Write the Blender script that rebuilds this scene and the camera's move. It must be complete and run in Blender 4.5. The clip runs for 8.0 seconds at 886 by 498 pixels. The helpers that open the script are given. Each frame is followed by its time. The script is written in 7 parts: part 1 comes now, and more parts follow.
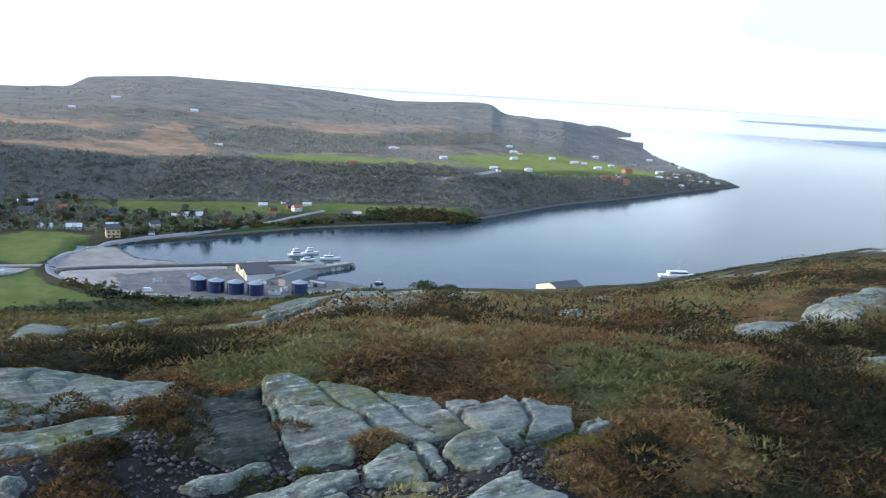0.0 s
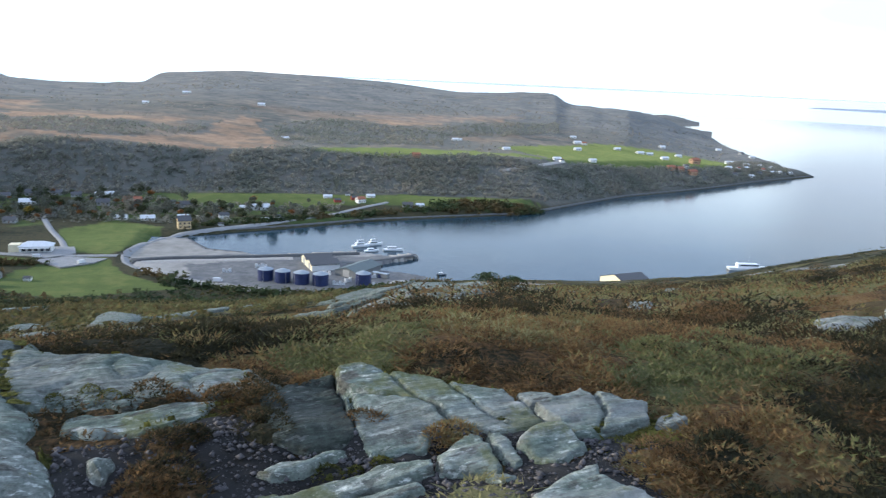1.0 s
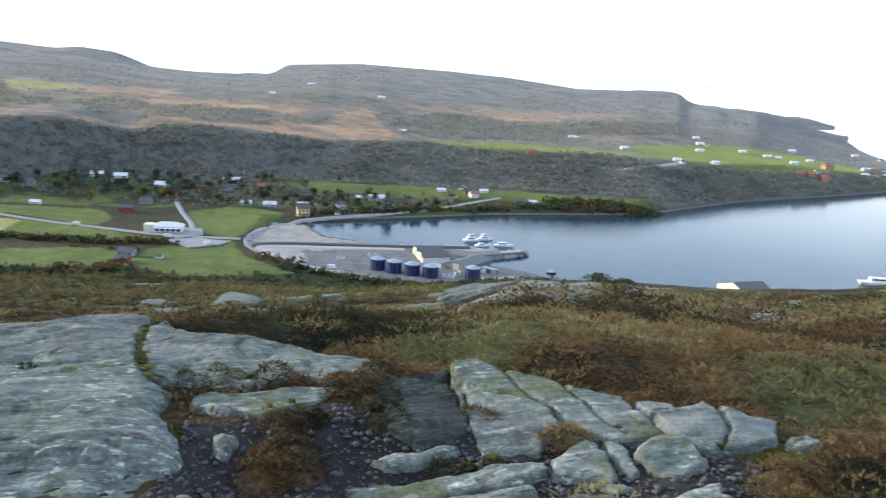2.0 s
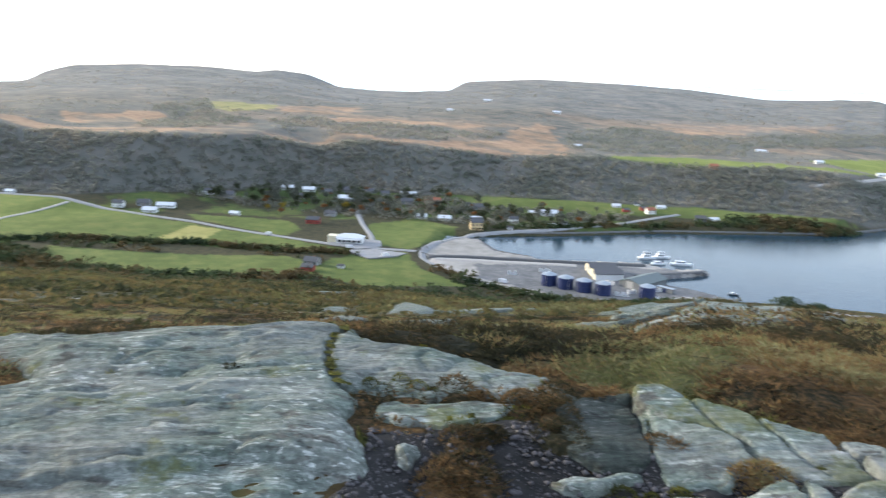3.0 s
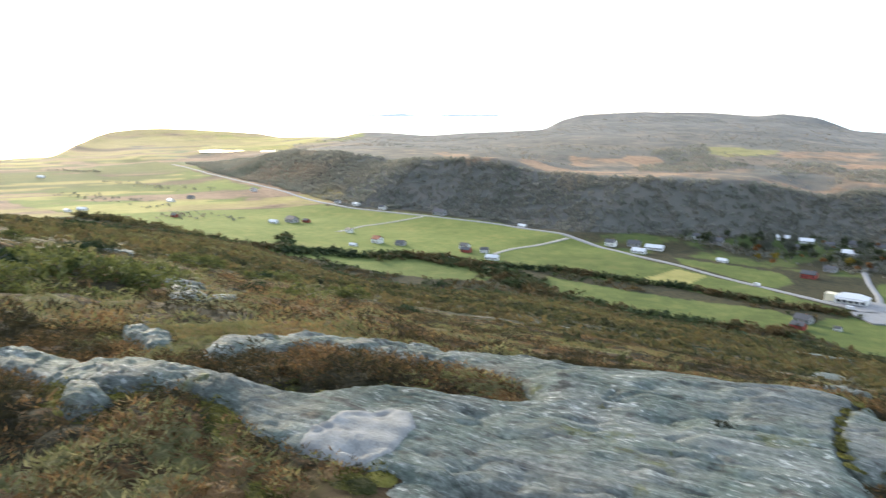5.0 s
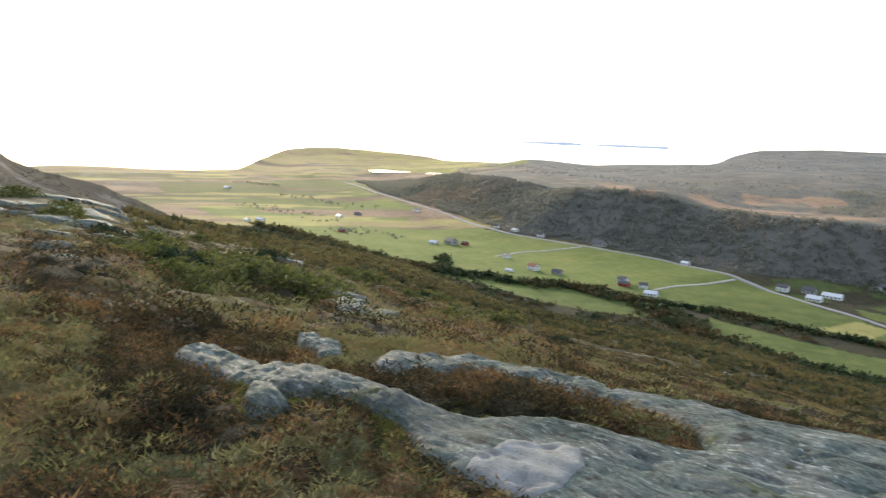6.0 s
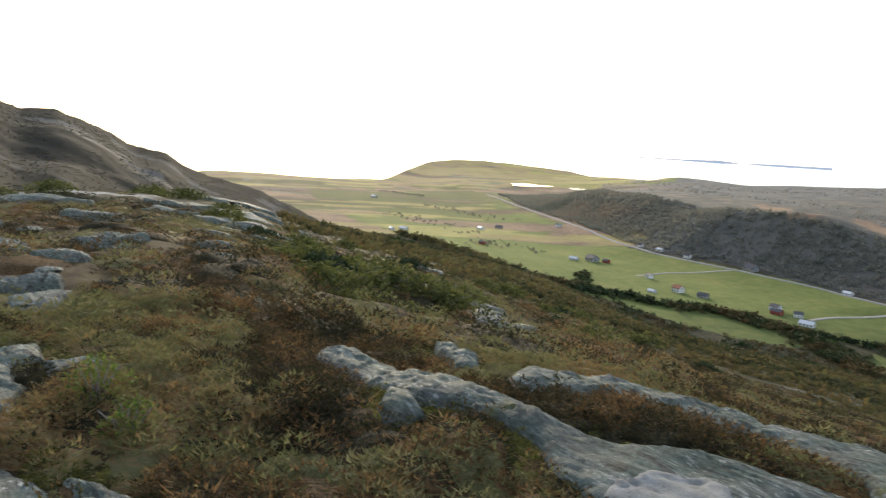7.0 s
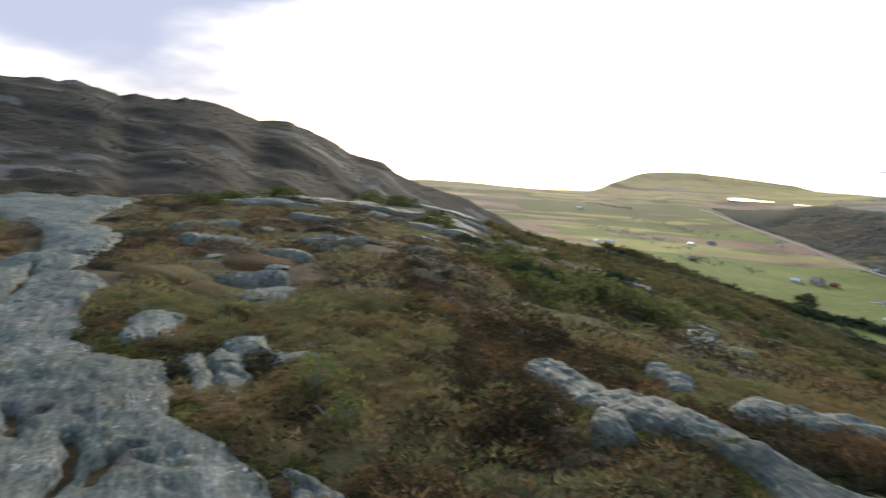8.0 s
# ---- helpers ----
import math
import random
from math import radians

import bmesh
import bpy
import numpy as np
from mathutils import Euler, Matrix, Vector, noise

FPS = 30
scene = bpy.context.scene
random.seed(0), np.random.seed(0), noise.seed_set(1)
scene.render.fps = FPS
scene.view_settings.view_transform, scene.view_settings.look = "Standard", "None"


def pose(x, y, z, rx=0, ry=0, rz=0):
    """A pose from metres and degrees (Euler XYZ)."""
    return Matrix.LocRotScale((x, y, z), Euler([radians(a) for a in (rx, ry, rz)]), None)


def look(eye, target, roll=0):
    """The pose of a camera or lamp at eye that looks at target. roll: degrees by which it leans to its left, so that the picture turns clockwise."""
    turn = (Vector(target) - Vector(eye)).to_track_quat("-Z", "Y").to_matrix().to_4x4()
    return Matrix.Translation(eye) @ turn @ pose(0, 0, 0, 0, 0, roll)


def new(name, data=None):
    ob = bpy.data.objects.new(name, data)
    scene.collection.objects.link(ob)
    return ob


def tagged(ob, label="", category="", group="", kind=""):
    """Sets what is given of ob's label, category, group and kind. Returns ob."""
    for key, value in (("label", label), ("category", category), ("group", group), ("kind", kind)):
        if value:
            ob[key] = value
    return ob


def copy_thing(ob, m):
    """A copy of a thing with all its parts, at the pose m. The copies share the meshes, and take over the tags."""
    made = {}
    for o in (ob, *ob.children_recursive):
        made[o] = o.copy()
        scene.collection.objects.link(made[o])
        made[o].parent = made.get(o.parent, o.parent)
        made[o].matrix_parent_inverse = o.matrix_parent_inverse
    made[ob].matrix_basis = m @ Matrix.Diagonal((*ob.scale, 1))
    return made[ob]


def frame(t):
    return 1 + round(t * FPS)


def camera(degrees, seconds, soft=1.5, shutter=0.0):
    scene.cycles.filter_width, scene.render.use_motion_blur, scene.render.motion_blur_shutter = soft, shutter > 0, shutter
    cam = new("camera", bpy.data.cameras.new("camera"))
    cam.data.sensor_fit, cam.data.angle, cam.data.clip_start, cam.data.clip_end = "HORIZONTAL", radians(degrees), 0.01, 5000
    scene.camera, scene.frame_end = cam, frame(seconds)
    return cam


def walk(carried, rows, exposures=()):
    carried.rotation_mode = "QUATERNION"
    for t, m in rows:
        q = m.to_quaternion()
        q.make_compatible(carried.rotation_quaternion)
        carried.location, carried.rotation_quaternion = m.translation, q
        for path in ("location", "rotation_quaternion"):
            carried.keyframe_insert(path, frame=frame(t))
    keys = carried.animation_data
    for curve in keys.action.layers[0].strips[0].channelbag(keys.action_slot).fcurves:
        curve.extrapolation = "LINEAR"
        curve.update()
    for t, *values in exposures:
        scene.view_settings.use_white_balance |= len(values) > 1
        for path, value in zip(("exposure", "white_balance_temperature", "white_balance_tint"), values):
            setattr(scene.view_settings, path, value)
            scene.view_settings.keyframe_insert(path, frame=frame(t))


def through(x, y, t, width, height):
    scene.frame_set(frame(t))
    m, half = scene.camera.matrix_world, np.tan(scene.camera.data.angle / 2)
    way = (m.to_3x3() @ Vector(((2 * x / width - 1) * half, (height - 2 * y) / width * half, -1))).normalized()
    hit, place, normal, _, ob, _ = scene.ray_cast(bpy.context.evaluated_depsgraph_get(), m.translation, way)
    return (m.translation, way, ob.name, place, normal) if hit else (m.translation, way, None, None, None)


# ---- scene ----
cam = camera(59.1, 8.0, soft=1.2, shutter=0.4)
EYE = 120.0  # the eye's height over the fjord
PATH = [
    # seconds, x, y, z (from the first eye), yaw, pitch, roll
    (0, 0.002, -0.000, 0.001, -0.00, -11.64, 3.45),
    (0.5, -0.017, 0.020, -0.008, 2.09, -12.06, 1.72),
    (1, -0.048, 0.015, -0.008, 4.64, -12.51, 2.60),
    (2.5, -0.131, 0.045, -0.008, 18.61, -13.21, 2.70),
    (3, -0.158, 0.038, -0.004, 25.80, -12.76, 1.95),
    (3.5, -0.167, 0.090, -0.016, 35.49, -12.82, 2.58),
    (4, -0.146, 0.088, -0.010, 45.43, -13.19, 1.50),
    (4.5, -0.202, 0.094, -0.012, 53.33, -11.54, -0.05),
    (5, -0.308, 0.074, -0.025, 61.03, -10.14, 0.16),
    (5.2, -0.333, 0.066, -0.028, 63.89, -9.43, 0.62),
    (6.3, -0.411, -0.025, -0.033, 75.65, -8.42, 2.85),
    (6.5, -0.429, 0.015, -0.045, 77.81, -8.35, 3.24),
    (7, -0.479, -0.008, -0.051, 82.99, -7.97, 3.42),
    (7.5, -0.540, -0.035, -0.062, 87.96, -7.74, 2.85),
    (8, -0.619, -0.063, -0.079, 98.02, -8.09, 3.60),
]
walk(cam, [(t, pose(x, y, EYE + z, 90 + pitch, 0, yaw) @ pose(0, 0, 0, 0, 0, roll)) for t, x, y, z, yaw, pitch, roll in PATH],
     exposures=[(0, 0.25, 5550, 7), (1.0, 0.3, 5600, 7), (2.5, 0.62, 5950, 7), (4.5, 0.78, 6200, 7), (5.2, 0.6, 6250, 7), (6.5, 0.02, 6450, 8), (7.5, -0.16, 6350, 8), (8.0, -0.23, 6100, 8)])

# ---- world and sun ----
SUN_AZ, SUN_EL = 92.0, 14.0  # degrees to the left of ahead, degrees up


def make_world():
    w = bpy.data.worlds.new("evening_sky")
    scene.world = w
    w.use_nodes = True
    nt = w.node_tree
    nt.nodes.clear()
    N, L = nt.nodes.new, nt.links.new
    sky = N("ShaderNodeTexSky")
    sky.sky_type, sky.sun_disc = "NISHITA", False
    sky.sun_elevation, sky.sun_rotation = radians(SUN_EL), radians(-SUN_AZ)
    sky.air_density, sky.dust_density = 1.0, 2.0
    skyb = N("ShaderNodeBackground")
    skyb.inputs[1].default_value = 0.12
    L(sky.outputs[0], skyb.inputs[0])
    # thin bright cloud deck with greyer banks in it
    co = N("ShaderNodeTexCoord")
    mp = N("ShaderNodeMapping")
    mp.inputs["Scale"].default_value = (1.0, 1.0, 3.2)
    L(co.outputs["Generated"], mp.inputs[0])
    no = N("ShaderNodeTexNoise")
    no.inputs["Scale"].default_value, no.inputs["Detail"].default_value, no.inputs["Roughness"].default_value = 2.1, 5, 0.5
    L(mp.outputs[0], no.inputs[0])
    ramp = N("ShaderNodeValToRGB")
    ramp.color_ramp.elements[0].position, ramp.color_ramp.elements[0].color = 0.38, (0.34, 0.38, 0.50, 1)
    ramp.color_ramp.elements[1].position, ramp.color_ramp.elements[1].color = 0.62, (0.60, 0.64, 0.74, 1)
    L(no.outputs[0], ramp.inputs[0])
    sep = N("ShaderNodeSeparateXYZ")
    L(co.outputs["Generated"], sep.inputs[0])
    high = N("ShaderNodeMapRange")
    high.inputs["From Min"].default_value, high.inputs["From Max"].default_value = 0.115, 0.21
    high.inputs["To Min"].default_value, high.inputs["To Max"].default_value = 0.0, 1.0
    ragged = N("ShaderNodeMath")
    ragged.operation = "MULTIPLY_ADD"
    L(no.outputs[0], ragged.inputs[0])
    ragged.inputs[1].default_value = -0.14
    lift = N("ShaderNodeMath")
    lift.operation = "ADD"
    L(sep.outputs[2], lift.inputs[0])
    lift.inputs[1].default_value = 0.07
    L(lift.outputs[0], ragged.inputs[2])
    L(ragged.outputs[0], high.inputs["Value"])
    deck = N("ShaderNodeMix")
    deck.data_type = "RGBA"
    deck.inputs[6].default_value = (1.0, 1.0, 1.0, 1)
    L(high.outputs[0], deck.inputs[0])
    L(ramp.outputs[0], deck.inputs[7])
    cb = N("ShaderNodeBackground")
    cb.inputs[1].default_value = 1.12
    L(deck.outputs[2], cb.inputs[0])
    add = N("ShaderNodeAddShader")
    L(skyb.outputs[0], add.inputs[0])
    L(cb.outputs[0], add.inputs[1])
    # the veiled sun's bright aureole in thin cloud
    dot = N("ShaderNodeVectorMath")
    dot.operation = "DOT_PRODUCT"
    L(co.outputs["Generated"], dot.inputs[0])
    az, el = radians(SUN_AZ), radians(SUN_EL)
    dot.inputs[1].default_value = (-math.sin(az) * math.cos(el), math.cos(az) * math.cos(el), math.sin(el))
    clip = N("ShaderNodeMath")
    clip.operation = "MAXIMUM"
    L(dot.outputs["Value"], clip.inputs[0])
    clip.inputs[1].default_value = 0.0
    pw = N("ShaderNodeMath")
    pw.operation = "POWER"
    L(clip.outputs[0], pw.inputs[0])
    pw.inputs[1].default_value = 90.0
    gl = N("ShaderNodeMath")
    gl.operation = "MULTIPLY"
    L(pw.outputs[0], gl.inputs[0])
    gl.inputs[1].default_value = 14.0
    halo = N("ShaderNodeBackground")
    halo.inputs[0].default_value = (1.0, 0.86, 0.62, 1)
    L(gl.outputs[0], halo.inputs[1])
    both = N("ShaderNodeAddShader")
    L(add.outputs[0], both.inputs[0])
    L(halo.outputs[0], both.inputs[1])
    # grey cloud banks over the ridge and over the fjord's mouth
    sky_out = both.outputs[0]
    for bank_az, bank_el, narrow, wide, colour in ((121.0, 15.0, 0.955, 0.985, (0.70, 0.72, 0.88, 1)), (-27.0, 12.5, 0.982, 0.996, (0.84, 0.88, 0.93, 1))):
        a, e = radians(bank_az), radians(bank_el)
        dt = N("ShaderNodeVectorMath")
        dt.operation = "DOT_PRODUCT"
        L(co.outputs["Generated"], dt.inputs[0])
        dt.inputs[1].default_value = (-math.sin(a) * math.cos(e), math.cos(a) * math.cos(e), math.sin(e))
        rg = N("ShaderNodeMath")
        rg.operation = "MULTIPLY_ADD"
        L(no.outputs[0], rg.inputs[0])
        rg.inputs[1].default_value = 0.10
        L(dt.outputs["Value"], rg.inputs[2])
        mr = N("ShaderNodeMapRange")
        mr.interpolation_type = "SMOOTHSTEP"
        mr.inputs["From Min"].default_value, mr.inputs["From Max"].default_value = narrow + 0.05, wide + 0.05
        L(rg.outputs[0], mr.inputs["Value"])
        bank = N("ShaderNodeBackground")
        bank.inputs[0].default_value, bank.inputs[1].default_value = colour, 1.05
        mx = N("ShaderNodeMixShader")
        L(mr.outputs[0], mx.inputs[0])
        L(sky_out, mx.inputs[1])
        L(bank.outputs[0], mx.inputs[2])
        sky_out = mx.outputs[0]
    out = N("ShaderNodeOutputWorld")
    L(sky_out, out.inputs[0])


make_world()
sun = new("sun", bpy.data.lights.new("sun", "SUN"))
sun.data.energy, sun.data.angle, sun.data.color = 2.4, radians(5), (1.0, 0.85, 0.65)
a, e = radians(SUN_AZ), radians(SUN_EL)
sun.matrix_world = look((-300 * math.sin(a), 300 * math.cos(a), 300 * math.tan(e) + 120), (0, 0, 120))

# ---- number helpers ----


def lerp_table(x, pairs):
    xs, ys = zip(*pairs)
    return np.interp(x, xs, ys)


def soft_table(x, pairs, width=0.5):
    """The same, with its corners rounded off."""
    return sum(lerp_table(x + width * k, pairs) * w for k, w in ((-1.5, 0.1), (-0.75, 0.22), (0, 0.36), (0.75, 0.22), (1.5, 0.1)))


def step(x, lo, hi):
    q = np.clip((x - lo) / (hi - lo), 0, 1)
    return q * q * (3 - 2 * q)


def hash2(ix, iy, seed):
    n = (ix.astype(np.int64) * 374761393 + iy.astype(np.int64) * 668265263 + seed * 1442695041) & 0x7FFFFFFF
    n = ((n ^ (n >> 13)) * 1274126177) & 0x7FFFFFFF
    return ((n ^ (n >> 16)) & 0xFFFF) / 65535.0


def vnoise(x, y, size, seed=0):
    """Smooth value noise, 0 to 1, with bumps of about that size in metres."""
    x, y = np.asarray(x, float) / size, np.asarray(y, float) / size
    ix, iy = np.floor(x), np.floor(y)
    fx, fy = x - ix, y - iy
    fx, fy = fx * fx * (3 - 2 * fx), fy * fy * (3 - 2 * fy)
    h = lambda dx, dy: hash2(ix + dx, iy + dy, seed)
    return (h(0, 0) * (1 - fx) + h(1, 0) * fx) * (1 - fy) + (h(0, 1) * (1 - fx) + h(1, 1) * fx) * fy


def fbm(x, y, size, seed=0, octaves=4):
    total, amp, norm = 0.0, 1.0, 0.0
    for k in range(octaves):
        total = total + amp * vnoise(x + 17.3 * k, y - 9.1 * k, size / 2 ** k, seed + k)
        norm += amp
        amp *= 0.5
    return total / norm


def inside(x, y, poly):
    """Where the plan points lie in a polygon."""
    hit = np.zeros(np.shape(x), bool)
    n = len(poly)
    for i in range(n):
        (xa, ya), (xb, yb) = poly[i], poly[(i + 1) % n]
        if ya == yb:
            continue
        cross = ((ya > y) != (yb > y)) & (x < (xb - xa) * (y - ya) / (yb - ya) + xa)
        hit ^= cross
    return hit


# ---- the lie of the land: angles are degrees to the left of ahead ----
BROW = [(-180, -6), (-60, -6), (-30, -8.0), (-24, -9.9), (-19, -11.6), (-15, -13.0), (-7.6, -14.4), (0, -14.8), (6, -15.3), (13, -16.6), (20, -17.2), (26, -17.6), (38, -17.3), (44, -16.6),
        (49, -16.0), (56, -15.1), (61, -14.5), (68, -13.4), (75, -11.7), (80, -10.2), (83, -9.5), (88, -8.5), (93, -6.8), (96, -5.4), (100, -4.6), (108, -4.1), (128, -4.0), (180, -6)]
# the hillside's lower part, from a hundred paces down to the fields
LOWER = [(18, -17.0), (26, -16.9), (29, -16.5), (38.5, -15.9), (42, -15.6), (47.5, -15.1), (52, -14.3), (57, -13.9), (61, -13.8), (66.5, -13.1), (71.6, -11.6), (75, -10.2), (80.5, -9.0), (85, -8.2), (88, -7.7), (91, -7.0), (95, -5.7)]
BROW_FAR = [(-180, 60), (-30, 70), (-15, 110), (-5, 170), (3, 260), (10, 420), (20, 900), (80, 900), (86, 500), (93, 150), (108, 60), (128, 45), (180, 60)]
RIDGE = [(80, -14), (88, -8.4), (91.3, -6.95), (93.6, -5.65), (95.7, -4.8), (97.4, -4.15), (99, -3.75), (100.6, -3.3), (101.5, -3.1), (102.3, -2.4), (103.2, -1.95), (104.2, -2.0), (105.8, -1.2), (107.4, -0.4), (109.2, 0.27),
         (112, 0.33), (113, 0.85), (114.4, 1.15), (117, 1.4), (120.7, 1.35), (122, 1.88), (127.7, 2.1), (140, 2.6), (160, 1), (180, -3)]
HILLS = [(-30, -3.3), (-16, -3.3), (-13.7, -3.2), (-12, -2.8), (-10.6, -2.2), (-8.2, -1.76), (-6, -1.7), (-3.6, -1.54), (-3.0, -0.9), (-1, -0.85), (0.8, -1.0), (4, -1.1), (9, -0.62), (13.6, -0.42), (19.5, -0.28), (24.6, -0.62),
         (25.9, -1.42), (33.1, -1.5), (34.5, -0.9), (35.8, -0.42), (38, -0.2), (39.4, -0.4), (43, -0.14), (47, -0.1), (51, -0.35), (52.6, -0.75), (53.8, -1.42), (58, -1.6), (62, -1.85), (66.5, -1.6),
         (67.4, -1.7), (68.5, -2.0), (70.5, -1.95), (72.8, -2.0), (74, -1.75), (76, -1.55), (78.4, -1.45), (80.3, -1.25), (82.5, -1.35), (84.6, -1.65), (86.2, -2.4), (87.6, -3.1), (90, -3.2), (97, -3.2), (100, -3.2), (104, -3.7), (125, -6)]
HILLS_FAR = [(-30, 1500), (-14, 2000), (-8, 1800), (0, 2000), (30, 2000), (53, 1900), (66, 2000), (74, 2600), (84, 2700), (87, 1960), (100, 1960), (125, 1960)]
FOOT = [(-4000, 250), (-1262, 285), (-992, 312), (-810, 330), (-728, 385), (-621, 420), (-554, 445), (-493, 530), (-448, 598), (-341, 640), (-300, 668), (-177, 705), (-27, 738), (40, 748),
        (121, 856), (238, 972), (431, 1182), (600, 1400)]
PLATEAU = [(-4000, 30), (-1700, 40), (-1300, 58), (-900, 60), (-600, 57), (-450, 52), (-300, 40), (0, 38), (100, 28), (240, 20), (390, 9), (440, 2)]
SHORE = [(-5000, -60), (-260, 520), (-232, 524), (-199, 552), (-171, 573), (-114, 624), (-48, 666), (16, 703), (44, 744), (121, 850), (238, 964), (340, 1080), (445, 1178)]
NEAR_SHORE = [(-400, 452), (-236, 450), (-190, 413), (-150, 398), (-60, 401), (30, 398), (130, 385), (400, 330), (2000, 100)]
COAST = [(1100, 470), (1176, 440), (1400, 432), (1650, 440), (2000, 490), (2150, 440), (2650, 590), (2800, 450), (3000, 300), (3600, 100), (5000, -400)]
# made ground by the water: the works' plot with its long quay, the sand flat, the plot of the pale hall
WORKS = [(-229, 447), (-214, 430), (-190, 411), (-150, 396), (-98, 394), (-60, 400), (-42, 424), (-46, 452), (-66, 458), (-86, 462), (-74, 484), (-57, 504), (-62, 512), (-80, 500), (-102, 507), (-138, 489), (-182, 469), (-226, 450)]
FLAT = [(-238, 452), (-226, 452), (-160, 484), (-172, 489), (-196, 490), (-224, 521), (-240, 516)]
HALL_PLOT = [(30, 400), (110, 390), (125, 440), (100, 462), (48, 452)]
PLOTS = [(WORKS, 2.2), (FLAT, 0.9), (HALL_PLOT, 2.5)]


PONDS = [(77.0, 1830, 46, 62, 26.5), (73.2, 1850, 30, 50, 25.0)]  # angle, distance, half-width, half-depth, level


def land(x, y):
    """Height of the ground at plan places."""
    d = np.hypot(x, y)
    az = np.degrees(np.arctan2(-x, y))
    # the hill that one stands on
    s = np.tan(np.radians(-soft_table(az, BROW, 1.5) - 0.4))
    low = np.tan(np.radians(-soft_table(az, LOWER, 1.5) - 0.4))
    s = np.where((az > 18) & (az < 95), s + (np.minimum(low, s) - s) * step(d, 70, 230) * step(az, 18, 24) * (1 - step(az, 91, 95)), s)
    far = lerp_table(az, BROW_FAR)
    und = (fbm(x, y, 14, 3) - 0.5) * 0.6 * step(d, 7, 30) + (fbm(x, y, 60, 5) - 0.5) * 3 * step(d, 60, 200)
    front = step(az, 6, 14) * (1 - step(az, 58, 75))
    und = und * (1 - 0.4 * front * (1 - step(d, 60, 120))) + (fbm(x, y, 1.7, 7, 3) - 0.5) * (0.55 - 0.3 * front) * step(d, 4.5, 9) * (1 - step(d, 60, 110)) + (fbm(x, y, 0.6, 9, 3) - 0.5) * 0.12 * (1 - step(d, 12, 20))
    und = und - 0.13 * np.exp(-(((x + 1.05) / 0.62) ** 2 + ((y - 2.5) / 0.42) ** 2) ** 2) - 0.06 * np.exp(-(((x + 0.35) / 0.5) ** 2 + ((y - 2.85) / 0.25) ** 2) ** 2)
    und = und - 0.32 * front * step(d, 5, 11) * (1 - step(d, 70, 130))
    near = EYE - 1.56 - 0.06 * step(d, 5, 12) - s * np.maximum(0, d - 4.6) + und
    near = near - 0.42 * np.maximum(0, d - far) - 0.0004 * np.maximum(0, d - far) ** 2 * (d < 900)
    # valley floor, wooded slope, moor, hills
    yf = lerp_table(x, FOOT)
    n = y - yf
    top = lerp_table(x, PLATEAU)
    floor = 3 + 0.012 * np.clip(-x - 350, 0, 1050) + 5 * step(n, -90, 0)
    floor = floor + (fbm(x, y, 90, 11) - 0.5) * 3
    hd = lerp_table(az, HILLS_FAR)
    hz = EYE + hd * np.tan(np.radians(soft_table(az, HILLS, 0.3)))
    up = step(n, 0, 95)
    base = floor + (top - floor) * up + (fbm(x, y, 120, 21) - 0.5) * 9 * step(n, 20, 160) + (fbm(x, y, 150, 23, 2) - 0.5) * 30 * step(n, 15, 100) * step(-x, 560, 760) * (1 - step(d, 1000, 1300))
    rise = np.clip((d - 850) / (hd - 850), 0, 1) ** 1.25
    smooth = EYE + hd * np.tan(np.radians(soft_table(az, HILLS, 3.5)))
    crest = smooth + (hz - smooth) * step(rise, 0.80, 0.985)
    hill = top + (crest - top) * rise + (fbm(x, y, 160, 31) - 0.5) * 16 * rise * (1 - rise) * 2
    hill = np.where(d > hd, hz - (d - hd) * 0.12, hill)
    out = np.where(n > 95, np.maximum(np.minimum(base, 200), 0) * (1 - step(d, 820, 1100)) + hill * step(d, 820, 1100), base)
    west = floor + (hz - floor) * np.clip((d - 1400) / (hd - 1400), 0, 1) ** 5 + (fbm(x, y, 220, 35) - 0.5) * 14 * step(d, 1300, 1900)
    west = np.where(d > hd, hz - (d - hd) * 0.12, west)
    q = step(az, 68, 78) * step(d, 1100, 1500)
    out = out * (1 - q) + west * q
    # water: south of the fjord's north shore, east of the bay's head, and beyond the coast
    ys = lerp_table(x, SHORE)
    wet = np.minimum(ys - y, x + 232 + 0.35 * (y - 470)) * 0.12
    wet = np.minimum(wet, (y - lerp_table(x, NEAR_SHORE)) * 0.12)
    wet = np.maximum(wet, np.where(y > 1090, (x - lerp_table(y, COAST)) * 0.2, -99))
    wet = np.maximum(wet, (d - 3300) * 0.1 * (az < 60) - 99 * (az >= 60))
    out = np.where(wet > 0, -np.minimum(wet, 6) - 0.4, np.minimum(out, 0.6 - wet * 2.0))
    for poly, top_z in PLOTS:
        out = np.where(inside(x, y, poly), top_z + (fbm(x, y, 12, 71) - 0.5) * 0.5, out)
    for pa, pd, half, deep, level in PONDS:
        a = math.radians(pa)
        px, py = x + pd * math.sin(a), y - pd * math.cos(a)
        q = np.hypot((px * math.cos(a) + py * math.sin(a)) / half, (py * math.cos(a) - px * math.sin(a)) / deep)
        w = 1 - step(q, 1.25, 1.9)
        out = out * (1 - w) + (level - 1.0) * w
    # the dark ridge
    rd = 620.0
    rz = EYE + rd * np.tan(np.radians(soft_table(az, RIDGE, 0.6) + 0.14 + (fbm(az, az * 0, 1.3, 43) - 0.5) * 0.55 * np.exp(-((d - rd) / 35) ** 2)))
